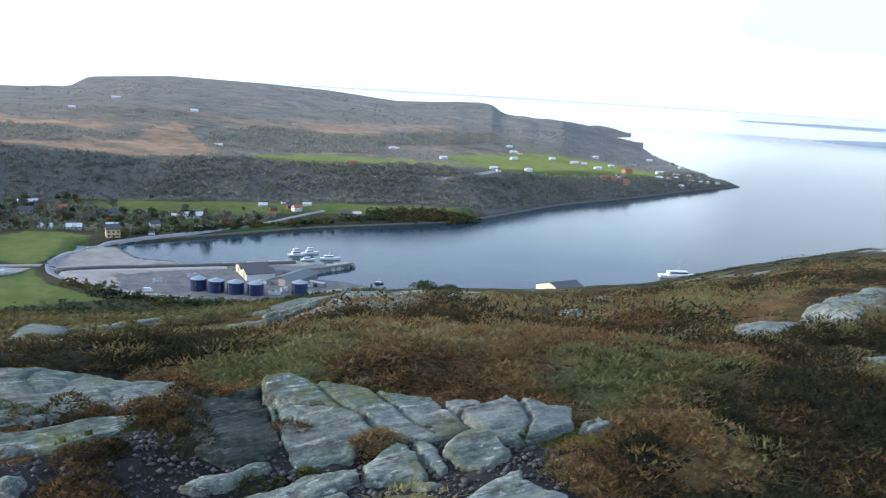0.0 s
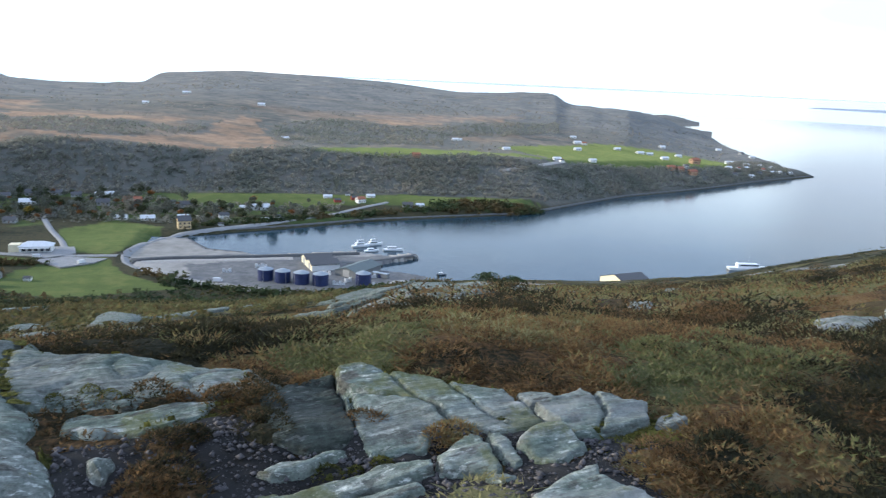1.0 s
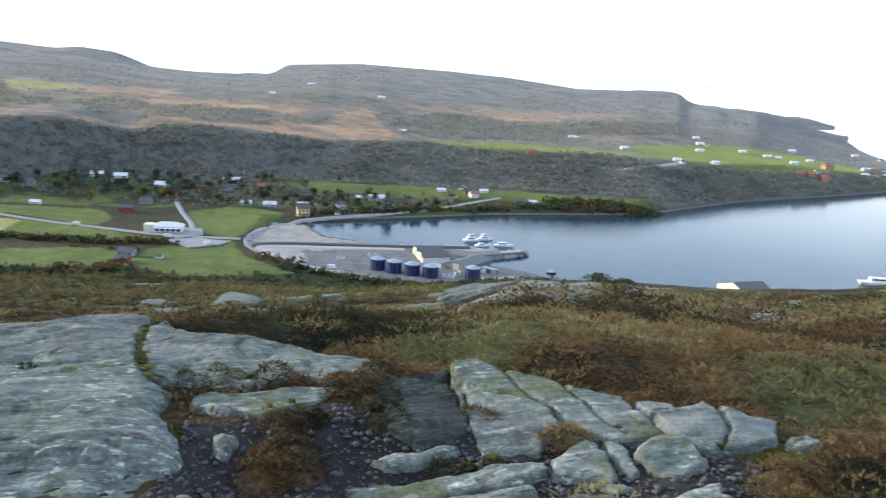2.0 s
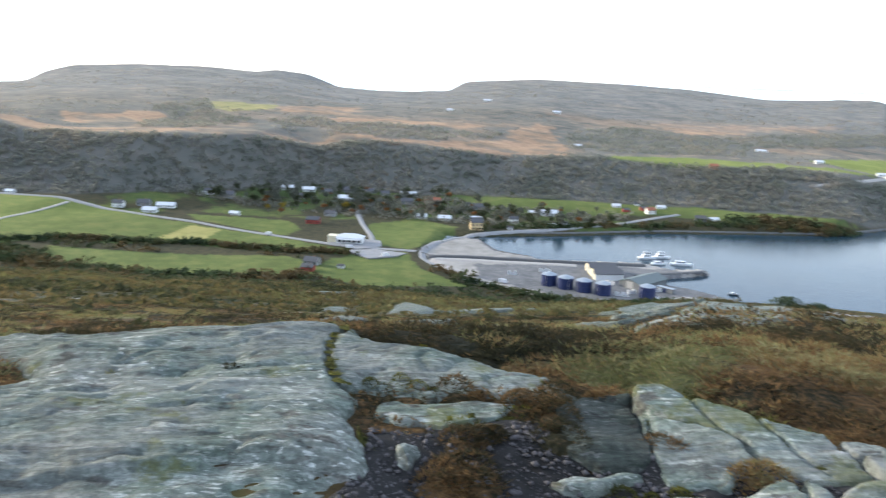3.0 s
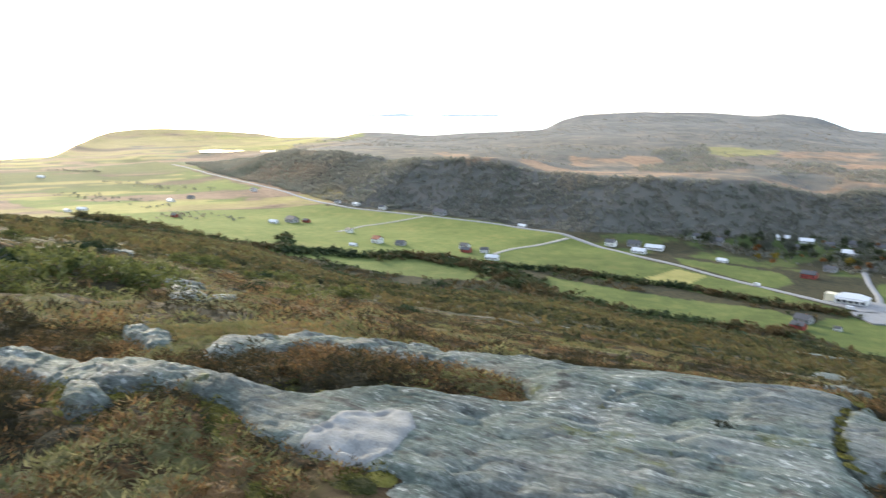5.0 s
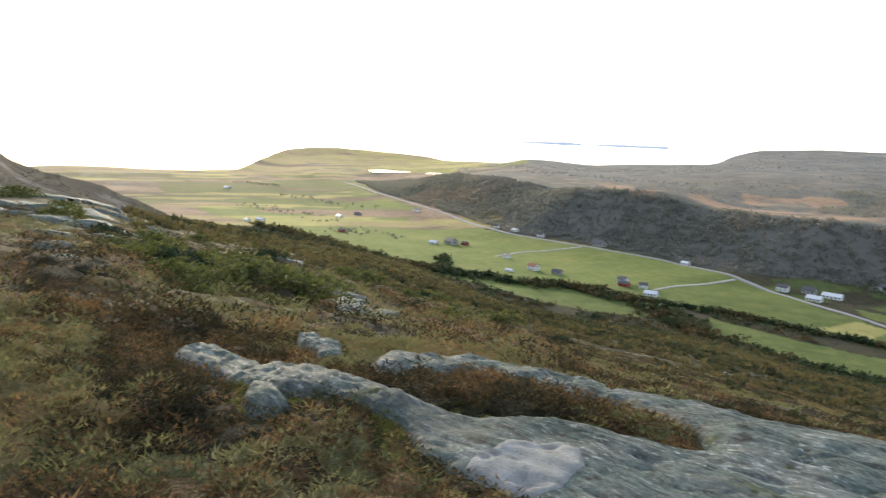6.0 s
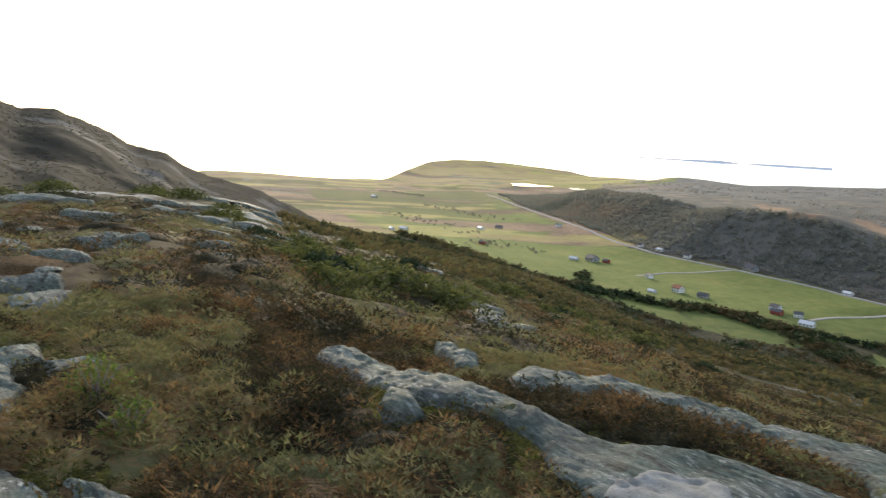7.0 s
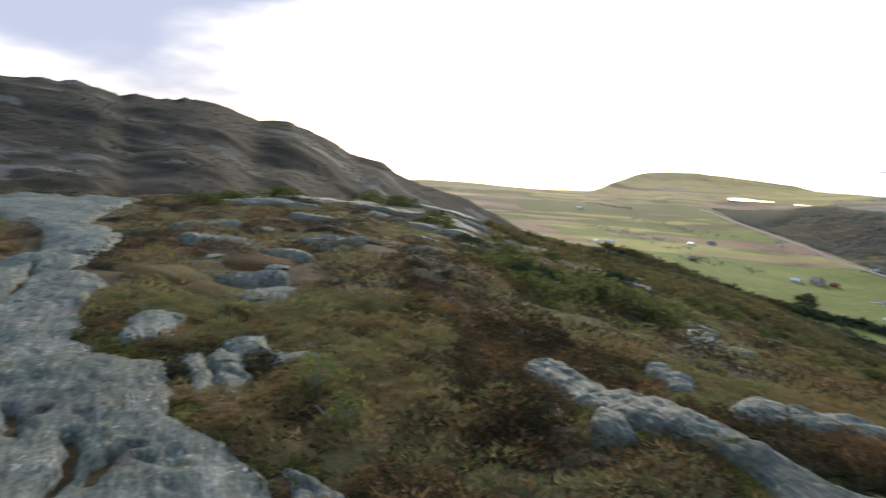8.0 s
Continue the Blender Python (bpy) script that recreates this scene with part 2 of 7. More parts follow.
    ridge = np.where(d < rd, rz - (rd - d) * 0.16, rz - (d - rd) * 0.25) + ((fbm(x, y, 85, 41, 2) - 0.5) * 11 + (fbm(x, y, 30, 42, 3) - 0.5) * 6) * (1 - np.exp(-((d - rd) / 60) ** 2))
    ridge = np.where(az > 80, ridge, -50)
    out = np.maximum(out, ridge)
    k = 3.0
    return np.where(d < 60, near, np.maximum(near, out) + k * np.exp(-np.abs(near - out) / k) * 0.3)


def land1(x, y):
    return float(land(np.array([float(x)]), np.array([float(y)]))[0])


# ---- materials ----


def mat(name, color, rough=0.8, metal=0.0, vary=0.25, size=0.5, bump=0.2):
    """A painted or plain surface with grain and stains at two scales."""
    m = bpy.data.materials.new(name)
    m.use_nodes = True
    nt = m.node_tree
    N, L = nt.nodes.new, nt.links.new
    b = nt.nodes["Principled BSDF"]
    b.inputs["Roughness"].default_value, b.inputs["Metallic"].default_value = rough, metal
    co = N("ShaderNodeTexCoord")
    n1, n2 = N("ShaderNodeTexNoise"), N("ShaderNodeTexNoise")
    n1.inputs["Scale"].default_value, n2.inputs["Scale"].default_value = 1 / size, 7 / size
    n1.inputs["Detail"].default_value = 6
    for q in (n1, n2):
        L(co.outputs["Object"], q.inputs[0])
    mx = N("ShaderNodeMath")
    mx.operation = "MULTIPLY_ADD"
    L(n2.outputs[0], mx.inputs[0])
    mx.inputs[1].default_value = 0.5
    L(n1.outputs[0], mx.inputs[2])
    r = N("ShaderNodeValToRGB")
    c = Vector(color)
    r.color_ramp.elements[0].position, r.color_ramp.elements[0].color = 0.4, (*(c * (1 - vary)), 1)
    r.color_ramp.elements[1].position, r.color_ramp.elements[1].color = 1.0, (*(c * (1 + vary * 0.6)), 1)
    L(mx.outputs[0], r.inputs[0])
    L(r.outputs[0], b.inputs["Base Color"])
    if bump:
        bp = N("ShaderNodeBump")
        bp.inputs["Strength"].default_value, bp.inputs["Distance"].default_value = bump, size * 0.05
        L(n2.outputs[0], bp.inputs["Height"])
        L(bp.outputs[0], b.inputs["Normal"])
    return m



def ground_material():
    m = bpy.data.materials.new("open_country")
    m.use_nodes = True
    nt = m.node_tree
    N, L = nt.nodes.new, nt.links.new
    b = nt.nodes["Principled BSDF"]
    b.inputs["Roughness"].default_value = 0.95
    b.inputs["Specular IOR Level"].default_value = 0.15
    geo = N("ShaderNodeNewGeometry")

    def tex(scale, detail=5, rough=0.6):
        q = N("ShaderNodeTexNoise")
        q.inputs["Scale"].default_value, q.inputs["Detail"].default_value, q.inputs["Roughness"].default_value = scale, detail, rough
        L(geo.outputs["Position"], q.inputs[0])
        return q.outputs[0]

    def ramp(src, stops):
        r = N("ShaderNodeValToRGB")
        el = r.color_ramp.elements
        while len(el) < len(stops):
            el.new(0.5)
        for q, (p, c) in zip(el, stops):
            q.position, q.color = p, (*c, 1)
        L(src, r.inputs[0])
        return r.outputs[0]

    def mix(f, a, c):
        q = N("ShaderNodeMix")
        q.data_type = "RGBA"
        L(f, q.inputs[0])
        L(a, q.inputs[6])
        L(c, q.inputs[7])
        return q.outputs[2]

    def attr(name):
        q = N("ShaderNodeAttribute")
        q.attribute_name = name
        return q.outputs["Fac"]

    def average(a, c):
        q = N("ShaderNodeMath")
        q.operation = "MULTIPLY_ADD"
        L(a, q.inputs[0])
        q.inputs[1].default_value = 0.5
        h = N("ShaderNodeMath")
        h.operation = "MULTIPLY"
        L(c, h.inputs[0])
        h.inputs[1].default_value = 0.5
        L(h.outputs[0], q.inputs[2])
        return q.outputs[0]

    fine = average(tex(0.9), tex(6.0, 6))
    wide = average(tex(0.02), tex(0.12))
    near = ramp(fine, [(0.32, (0.014, 0.011, 0.006)), (0.46, (0.04, 0.027, 0.012)), (0.56, (0.06, 0.045, 0.017)), (0.68, (0.055, 0.06, 0.016))])
    heath = ramp(average(wide, tex(0.35)), [(0.36, (0.020, 0.023, 0.012)), (0.47, (0.036, 0.038, 0.019)), (0.54, (0.060, 0.050, 0.026)), (0.60, (0.044, 0.048, 0.020)), (0.68, (0.07, 0.07, 0.032))])
    field = ramp(wide, [(0.35, (0.055, 0.085, 0.020)), (0.5, (0.09, 0.118, 0.032)), (0.65, (0.16, 0.155, 0.05))])
    moor = ramp(wide, [(0.35, (0.150, 0.110, 0.075)), (0.5, (0.250, 0.170, 0.112)), (0.65, (0.345, 0.240, 0.155))])
    wood = ramp(average(wide, tex(0.08)), [(0.35, (0.085, 0.092, 0.080)), (0.5, (0.120, 0.120, 0.106)), (0.65, (0.155, 0.138, 0.118))])
    grit = ramp(wide, [(0.35, (0.22, 0.21, 0.19)), (0.6, (0.36, 0.34, 0.31))])
    upland = ramp(average(wide, tex(0.035, 6)), [(0.40, (0.060, 0.064, 0.056)), (0.47, (0.105, 0.102, 0.088)), (0.53, (0.135, 0.120, 0.098)), (0.61, (0.215, 0.175, 0.130))])
    # pale grey of the far hills: distance haze put into the ground colour
    hill_haze = ramp(average(wide, tex(0.03, 6)), [(0.40, (0.100, 0.108, 0.110)), (0.5, (0.152, 0.155, 0.153)), (0.61, (0.220, 0.212, 0.195))])
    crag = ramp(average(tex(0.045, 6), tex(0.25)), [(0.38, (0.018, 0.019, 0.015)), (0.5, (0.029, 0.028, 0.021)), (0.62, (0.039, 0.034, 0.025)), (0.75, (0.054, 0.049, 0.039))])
    pale = ramp(wide, [(0.35, (0.22, 0.20, 0.07)), (0.6, (0.36, 0.29, 0.12))])
    yard = ramp(average(wide, tex(0.3)), [(0.38, (0.083, 0.086, 0.090)), (0.5, (0.128, 0.131, 0.135)), (0.62, (0.180, 0.180, 0.180))])
    stone = ramp(fine, [(0.35, (0.16, 0.165, 0.16)), (0.6, (0.34, 0.34, 0.33))])
    # darker green for the eastern fields, with their weaker sun put into the colour
    dim_field = ramp(average(wide, tex(0.06)), [(0.38, (0.018, 0.036, 0.011)), (0.5, (0.032, 0.056, 0.016)), (0.62, (0.066, 0.076, 0.026))])
    c = mix(attr("far"), near, heath)
    for name, col in (("crag", crag), ("upland", upland), ("moor", moor), ("wood", wood), ("hill_haze", hill_haze), ("field", field), ("dim_field", dim_field), ("pale", pale), ("grit", grit), ("yard", yard), ("stone", stone)):
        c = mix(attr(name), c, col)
    L(c, b.inputs["Base Color"])
    # grass and dry stalks catch low light along their tips
    fuzz = N("ShaderNodeMapRange")
    fuzz.inputs["To Min"].default_value, fuzz.inputs["To Max"].default_value = 0.0, 1.0
    dry = N("ShaderNodeMath")
    dry.operation = "MULTIPLY_ADD"
    L(attr("upland"), dry.inputs[0])
    dry.inputs[1].default_value = 0.3
    L(attr("field"), dry.inputs[2])
    L(dry.outputs[0], fuzz.inputs["Value"])
    L(fuzz.outputs[0], b.inputs["Sheen Weight"])
    b.inputs["Sheen Roughness"].default_value = 0.4
    tips = N("ShaderNodeMix")
    tips.data_type = "RGBA"
    L(attr("field"), tips.inputs[0])
    L(c, tips.inputs[6])
    tips.inputs[7].default_value = (0.12, 0.14, 0.042, 1)
    L(tips.outputs[2], b.inputs["Sheen Tint"])
    bp = N("ShaderNodeBump")
    bp.inputs["Strength"].default_value, bp.inputs["Distance"].default_value = 0.7, 0.08
    L(fine, bp.inputs["Height"])
    L(bp.outputs[0], b.inputs["Normal"])
    return m


def water_material():
    m = mat("fjord_water", (0.02, 0.045, 0.065), 0.10, 0, 0.3, 60, 0)
    nt = m.node_tree
    N, L = nt.nodes.new, nt.links.new
    b = nt.nodes["Principled BSDF"]
    b.inputs["IOR"].default_value = 1.33
    geo = N("ShaderNodeNewGeometry")
    mp = N("ShaderNodeMapping")
    mp.inputs["Scale"].default_value = (0.6, 1.4, 1)
    L(geo.outputs["Position"], mp.inputs[0])
    q = N("ShaderNodeTexNoise")
    q.inputs["Scale"].default_value, q.inputs["Detail"].default_value = 0.35, 5
    L(mp.outputs[0], q.inputs[0])
    slick = N("ShaderNodeTexNoise")
    sm = N("ShaderNodeMapping")
    sm.inputs["Scale"].default_value = (0.35, 1.0, 1)
    sm.inputs["Rotation"].default_value = (0, 0, radians(-24))
    L(geo.outputs["Position"], sm.inputs[0])
    slick.inputs["Scale"].default_value, slick.inputs["Detail"].default_value = 0.011, 5
    L(sm.outputs[0], slick.inputs[0])
    sx = N("ShaderNodeSeparateXYZ")
    L(geo.outputs["Position"], sx.inputs[0])
    along = N("ShaderNodeMath")
    along.operation = "MULTIPLY_ADD"
    L(sx.outputs[0], along.inputs[0])
    along.inputs[1].default_value = 0.5
    L(sx.outputs[1], along.inputs[2])
    calm = N("ShaderNodeMapRange")
    calm.inputs["From Min"].default_value, calm.inputs["From Max"].default_value = 480, 1300
    calm.inputs["To Min"].default_value, calm.inputs["To Max"].default_value = 0.22, 0.03
    L(along.outputs[0], calm.inputs["Value"])
    wind = N("ShaderNodeMapRange")
    wind.inputs["From Min"].default_value, wind.inputs["From Max"].default_value = 0.40, 0.60
    wind.inputs["To Min"].default_value, wind.inputs["To Max"].default_value = 0.45, 1.25
    L(slick.outputs[0], wind.inputs["Value"])
    force = N("ShaderNodeMath")
    force.operation = "MULTIPLY"
    L(calm.outputs[0], force.inputs[0])
    L(wind.outputs[0], force.inputs[1])
    bp = N("ShaderNodeBump")
    bp.inputs["Distance"].default_value = 0.35
    L(force.outputs[0], bp.inputs["Strength"])
    L(q.outputs[0], bp.inputs["Height"])
    L(bp.outputs[0], b.inputs["Normal"])
    return m


# ---- ground and water ----


def grid_mesh(name, X, Y, Z):
    """A sheet from three grids of rows and columns."""
    r, c = X.shape
    me = bpy.data.meshes.new(name)
    me.vertices.add(r * c)
    me.vertices.foreach_set("co", np.stack([X, Y, Z], -1).astype(np.float32).ravel())
    i = np.arange(r * c).reshape(r, c)
    quads = np.stack([i[:-1, :-1], i[:-1, 1:], i[1:, 1:], i[1:, :-1]], -1).reshape(-1, 4)
    me.loops.add(quads.size)
    me.loops.foreach_set("vertex_index", quads.astype(np.int32).ravel())
    me.polygons.add(len(quads))
    me.polygons.foreach_set("loop_start", np.arange(0, quads.size, 4, dtype=np.int32))
    me.polygons.foreach_set("use_smooth", np.ones(len(quads), bool))
    me.update()
    me.validate()
    return me


FIELDS = [[(-640, 408), (-560, 428), (-490, 432), (-425, 431), (-348, 432), (-290, 428), (-276, 425), (-268, 416), (-306, 400), (-345, 388), (-385, 382), (-405, 360), (-452, 347), (-466, 312), (-446, 282), (-462, 250),
     (-498, 226), (-556, 206), (-630, 165), (-680, 145), (-760, 120), (-900, 60), (-1000, 10), (-1300, -60), (-1700, -100), (-2000, 60), (-1700, 240), (-1262, 268), (-992, 296), (-810, 312), (-728, 365)],
    [(-391, 345), (-300, 391), (-276, 385), (-270, 350), (-300, 322), (-346, 303), (-400, 296), (-440, 328)]]
FIELDS += [[(-262, 437), (-240, 440), (-228, 425), (-214, 410), (-190, 395), (-170, 385), (-225, 355), (-262, 360), (-272, 400)],
    [(-262, 448), (-242, 450), (-242, 520), (-250, 540), (-290, 548), (-312, 512), (-276, 455)],
    [(-304, 657), (-185, 700), (-31, 734), (33, 740), (-20, 694), (-105, 682), (-138, 672), (-285, 632)],
    [(-445, 458), (-375, 485), (-345, 470), (-340, 442), (-385, 444), (-425, 444)],
    [(-202, 788), (-150, 792), (-96, 805), (-33, 838), (58, 888), (-45, 880), (-126, 852), (-195, 815)]]
FIELDS += [[(-17, 925), (40, 1010), (115, 1120), (237, 1181), (308, 1150), (300, 1100), (195, 1000), (61, 892)]]
PALE = [(-403, 385), (-414, 427), (-388, 431), (-374, 396)]
MOORS = [
    [(-640, 545), (-516, 650), (-373, 740), (-255, 790), (-235, 830), (-345, 1000), (-486, 985), (-560, 950), (-650, 860), (-720, 780)],
    [(-300, 1080), (-100, 1180), (-60, 1380), (-180, 1300), (-420, 1180)],
    [(-30, 970), (60, 1080), (100, 1160), (0, 1130), (-90, 1020)],
]
# tawny grass along the edge of the upland and between its woods
TAWNY = [[(-1005, 554), (-791, 527), (-704, 545), (-629, 561), (-564, 577), (-532, 620), (-508, 639), (-447, 729), (-432, 705), (-494, 622), (-512, 597), (-541, 553), (-582, 520), (-650, 503), (-710, 473), (-791, 436)],
    [(-753, 520), (-685, 564), (-598, 594), (-516, 624), (-464, 699), (-371, 759), (-355, 726), (-387, 708), (-458, 688), (-500, 605), (-547, 542), (-600, 512), (-647, 501), (-693, 478)],
    [(-805, 626), (-751, 659), (-736, 722), (-697, 692), (-691, 605), (-743, 577)]]
TAWNY += [[(-476, 696), (-409, 723), (-365, 749), (-350, 823), (-370, 1038), (-340, 1030), (-290, 909), (-263, 842), (-243, 779), (-267, 763), (-329, 731), (-375, 712), (-467, 682)],
    [(-584, 857), (-527, 910), (-445, 944), (-375, 1009), (-365, 981), (-416, 898), (-497, 858), (-548, 803)],
    [(-242, 1204), (-117, 1317), (-103, 1162), (-174, 1110), (-220, 1137)],
    [(-688, 884), (-648, 1050), (-590, 957), (-595, 866), (-641, 844)],
    [(-215, 1186), (-127, 1244), (-40, 1374), (24, 1360), (-35, 1259), (-152, 1136)]]
UPLAND_FIELD = [(-787, 860), (-744, 885), (-706, 905), (-673, 859), (-682, 781), (-722, 792)]
COPSES = [
    [(-528, 772), (-476, 832), (-412, 860), (-370, 797), (-388, 738), (-448, 704), (-478, 699)], [(-409, 866), (-352, 946), (-332, 892), (-354, 832), (-367, 804)], [(-300, 961), (-231, 1039), (-98, 1115), (-80, 915), (-189, 851), (-249, 839)],
    [(-519, 780), (-503, 888), (-444, 906), (-381, 778), (-440, 704), (-472, 710)], [(-600, 747), (-574, 851), (-512, 770), (-528, 686)], [(-312, 1001), (-270, 1136), (-201, 1112), (-145, 1089), (-173, 963), (-254, 909)],
    [(-113, 1115), (-48, 1201), (76, 1346), (69, 1186), (-15, 1052), (-101, 1007)], [(-783, 756), (-812, 883), (-697, 768), (-601, 726), (-581, 594), (-652, 598)],
]


def within(x, y, polys):
    hit = np.zeros(np.shape(x), bool)
    for poly in polys:
        hit |= inside(x, y, poly)
    return hit


def az_grid(x, y):
    return np.degrees(np.arctan2(-x, y))


def build_ground():
    az = np.concatenate([np.linspace(-180, -48, 60)[:-1], np.linspace(-48, 140, 860), np.linspace(140, 180, 24)[1:]])
    r = np.concatenate([np.geomspace(0.002, 0.5, 6)[:-1], np.geomspace(0.5, 9, 80)[:-1], np.geomspace(9, 300, 160)[:-1], 1 / np.linspace(1 / 300, 1 / 1500, 230)[:-1], np.geomspace(1500, 4985, 56)])
    A, R = np.meshgrid(np.radians(az), r)
    X, Y = -R * np.sin(A), R * np.cos(A)
    Z = land(X, Y)
    me = grid_mesh("ground", X, Y, Z)
    wx, wy = X + (fbm(X, Y, 30, 51) - 0.5) * 26, Y + (fbm(X, Y, 30, 52) - 0.5) * 26
    n = Y - lerp_table(X, FOOT)
    covers = {"far": step(R, 12, 60)}
    f = np.zeros(X.shape, bool)
    for poly in FIELDS:
        f |= inside(X + (fbm(X, Y, 14, 53) - 0.5) * 8, Y + (fbm(X, Y, 14, 54) - 0.5) * 8, poly)
    covers["field"] = f * step(60 - Z, 0, 12)
    rx, ry = X + (fbm(X, Y, 40, 57) - 0.5) * 60, Y + (fbm(X, Y, 16, 58) - 0.5) * 16
    tawny, copses = within(rx, ry, TAWNY), within(rx, ry, COPSES)
    covers["moor"] = np.maximum(within(wx, wy, MOORS) * 0.45 * step(fbm(X, Y * 2.6, 90, 63), 0.36, 0.50), tawny * (0.25 + 0.75 * step(fbm(X, Y * 1.8, 34, 59), 0.36, 0.52)))
    slope = step(n, -8, 4) * (1 - step(n, 95, 130)) * (R > 300)
    copse = np.maximum(0.7 * step(fbm(X, Y * 2.2, 150, 65), 0.5, 0.56), copses) * (n > 95) * (1 - tawny)
    covers["wood"] = np.maximum(slope, copse) * (1 - covers["field"])
    strips = ((n < 60) | (R > 1500)) & (R > 900) & (az_grid(X, Y) + (fbm(X, Y, 120, 86) - 0.5) * 10 > 68)
    covers["moor"] = np.where(strips, 0.35 + 0.65 * step(fbm(X * 1.4, Y * 0.6, 130, 72), 0.42, 0.56), covers["moor"])
    covers["field"] = np.where(strips, np.maximum(covers["field"] * step(fbm(X * 1.3, Y * 0.6, 110, 74) - 0.10 * step(az_grid(X, Y), 82, 90), 0.40, 0.46), 0.8 * step(fbm(X * 1.5, Y * 0.5, 120, 73), 0.57, 0.6)), covers["field"])
    covers["moor"] = np.where(strips, covers["moor"] * (1 - covers["field"]), covers["moor"] * (n > 70))
    covers["wood"] = covers["wood"] * (1 - covers["moor"])
    covers["upland"] = step(n, 60, 120) * step(R, 500, 700) * (1 - step(az_grid(X, Y) + (fbm(X, Y, 120, 86) - 0.5) * 14, 66, 76) * step(R, 1350, 1700))
    # the haze grey comes in with distance
    covers["hill_haze"] = 0.6 * (1 - step(az_grid(X, Y) + (fbm(X, Y, 120, 86) - 0.5) * 14, 66, 76)) * step(n, 60, 120) * step(R + (fbm(X, Y * 2, 150, 85) - 0.5) * 500, 1050, 1550)
    grit = np.zeros(X.shape, bool)
    for poly, top_z in PLOTS:
        grit |= inside(X, Y, poly)
    covers["grit"] = np.maximum(grit, (Z < 1.3) & (R > 250) & (R < 545)) * 1.0
    garden = (n > -130) & (n < 6) & (X > -530) & (X < -120) & (Z > 2.0)
    covers["field"] = np.where(garden, np.maximum(covers["field"], 0.75 * step(fbm(X, Y, 24, 78), 0.42, 0.55)), covers["field"])
    covers["wood"] = np.where(garden, covers["wood"] * (1 - covers["field"]), covers["wood"])
    covers["field"] = np.maximum(covers["field"], inside(X, Y, UPLAND_FIELD) * 0.35)
    # fades out westward, where the fields are sunlit
    covers["dim_field"] = covers["field"] * (1 - 0.9 * step(az_grid(X, Y) + (fbm(X, Y, 60, 87) - 0.5) * 16 - 22 * (1 - step(R, 520, 720)), 36, 56)) * (1 - 0.45 * step(R, 750, 850))
    # the far west turns gold: sunlit haze put into the ground colour
    gold = step(az_grid(X, Y), 76, 82) * step(R, 950, 1250)
    covers["field"] = covers["field"] * (1 - 0.55 * gold)
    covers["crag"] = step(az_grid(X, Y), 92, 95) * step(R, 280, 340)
    # a real pale crop strip, and far strips gilded in colour for low sun
    covers["pale"] = np.maximum(inside(X, Y, PALE) * 0.7 + inside(X, Y, UPLAND_FIELD) * 0.35, strips * np.maximum(0.9 * step(fbm(X * 2.0, Y * 0.45, 120, 79), 0.58, 0.62), 0.85 * step(R, 1700, 2100) * step(fbm(X * 1.6, Y * 0.5, 140, 80), 0.36, 0.5)))
    bare = step(fbm(X * 1.5, Y, 26, 88), 0.58, 0.66) * step(fbm(X, Y, 90, 89), 0.45, 0.6)
    rocky = step(fbm(X * 2, Y, 9, 67) + 0.25 * fbm(X, Y, 60, 68), 0.76, 0.84) * step(R, 25, 60) * (Z > 40) * (1 - step(R, 80, 130))
    covers["stone"] = np.maximum(rocky * (R < 900) * (1 - covers["crag"]), 0.35 * bare * covers["crag"])
    covers["yard"] = inside(X + (fbm(X, Y, 9, 75) - 0.5) * 8, Y + (fbm(X, Y, 9, 76) - 0.5) * 8, [(-190, 440), (-175, 412), (-98, 397), (-55, 402), (-46, 450), (-75, 500), (-135, 478)]) * 0.85
    for name, val in covers.items():
        me.attributes.new(name, "FLOAT", "POINT").data.foreach_set("value", val.astype(np.float32).ravel())
    me.materials.append(ground_material())
    return tagged(new("ground", me), "open hillside, farmed valley and wooded moor behind it", "ground", kind="structure")


ground = build_ground()


def build_water():
    az = np.radians(np.linspace(-180, 180, 181))
    r = np.array([150.0, 600, 1500, 3000, 4988])
    A, R = np.meshgrid(az, r)
    me = grid_mesh("water", -R * np.sin(A), R * np.cos(A), np.zeros(A.shape))
    me.materials.append(water_material())
    return tagged(new("water", me), "calm grey-blue fjord water under a bright sky", "water", kind="structure")


build_water()

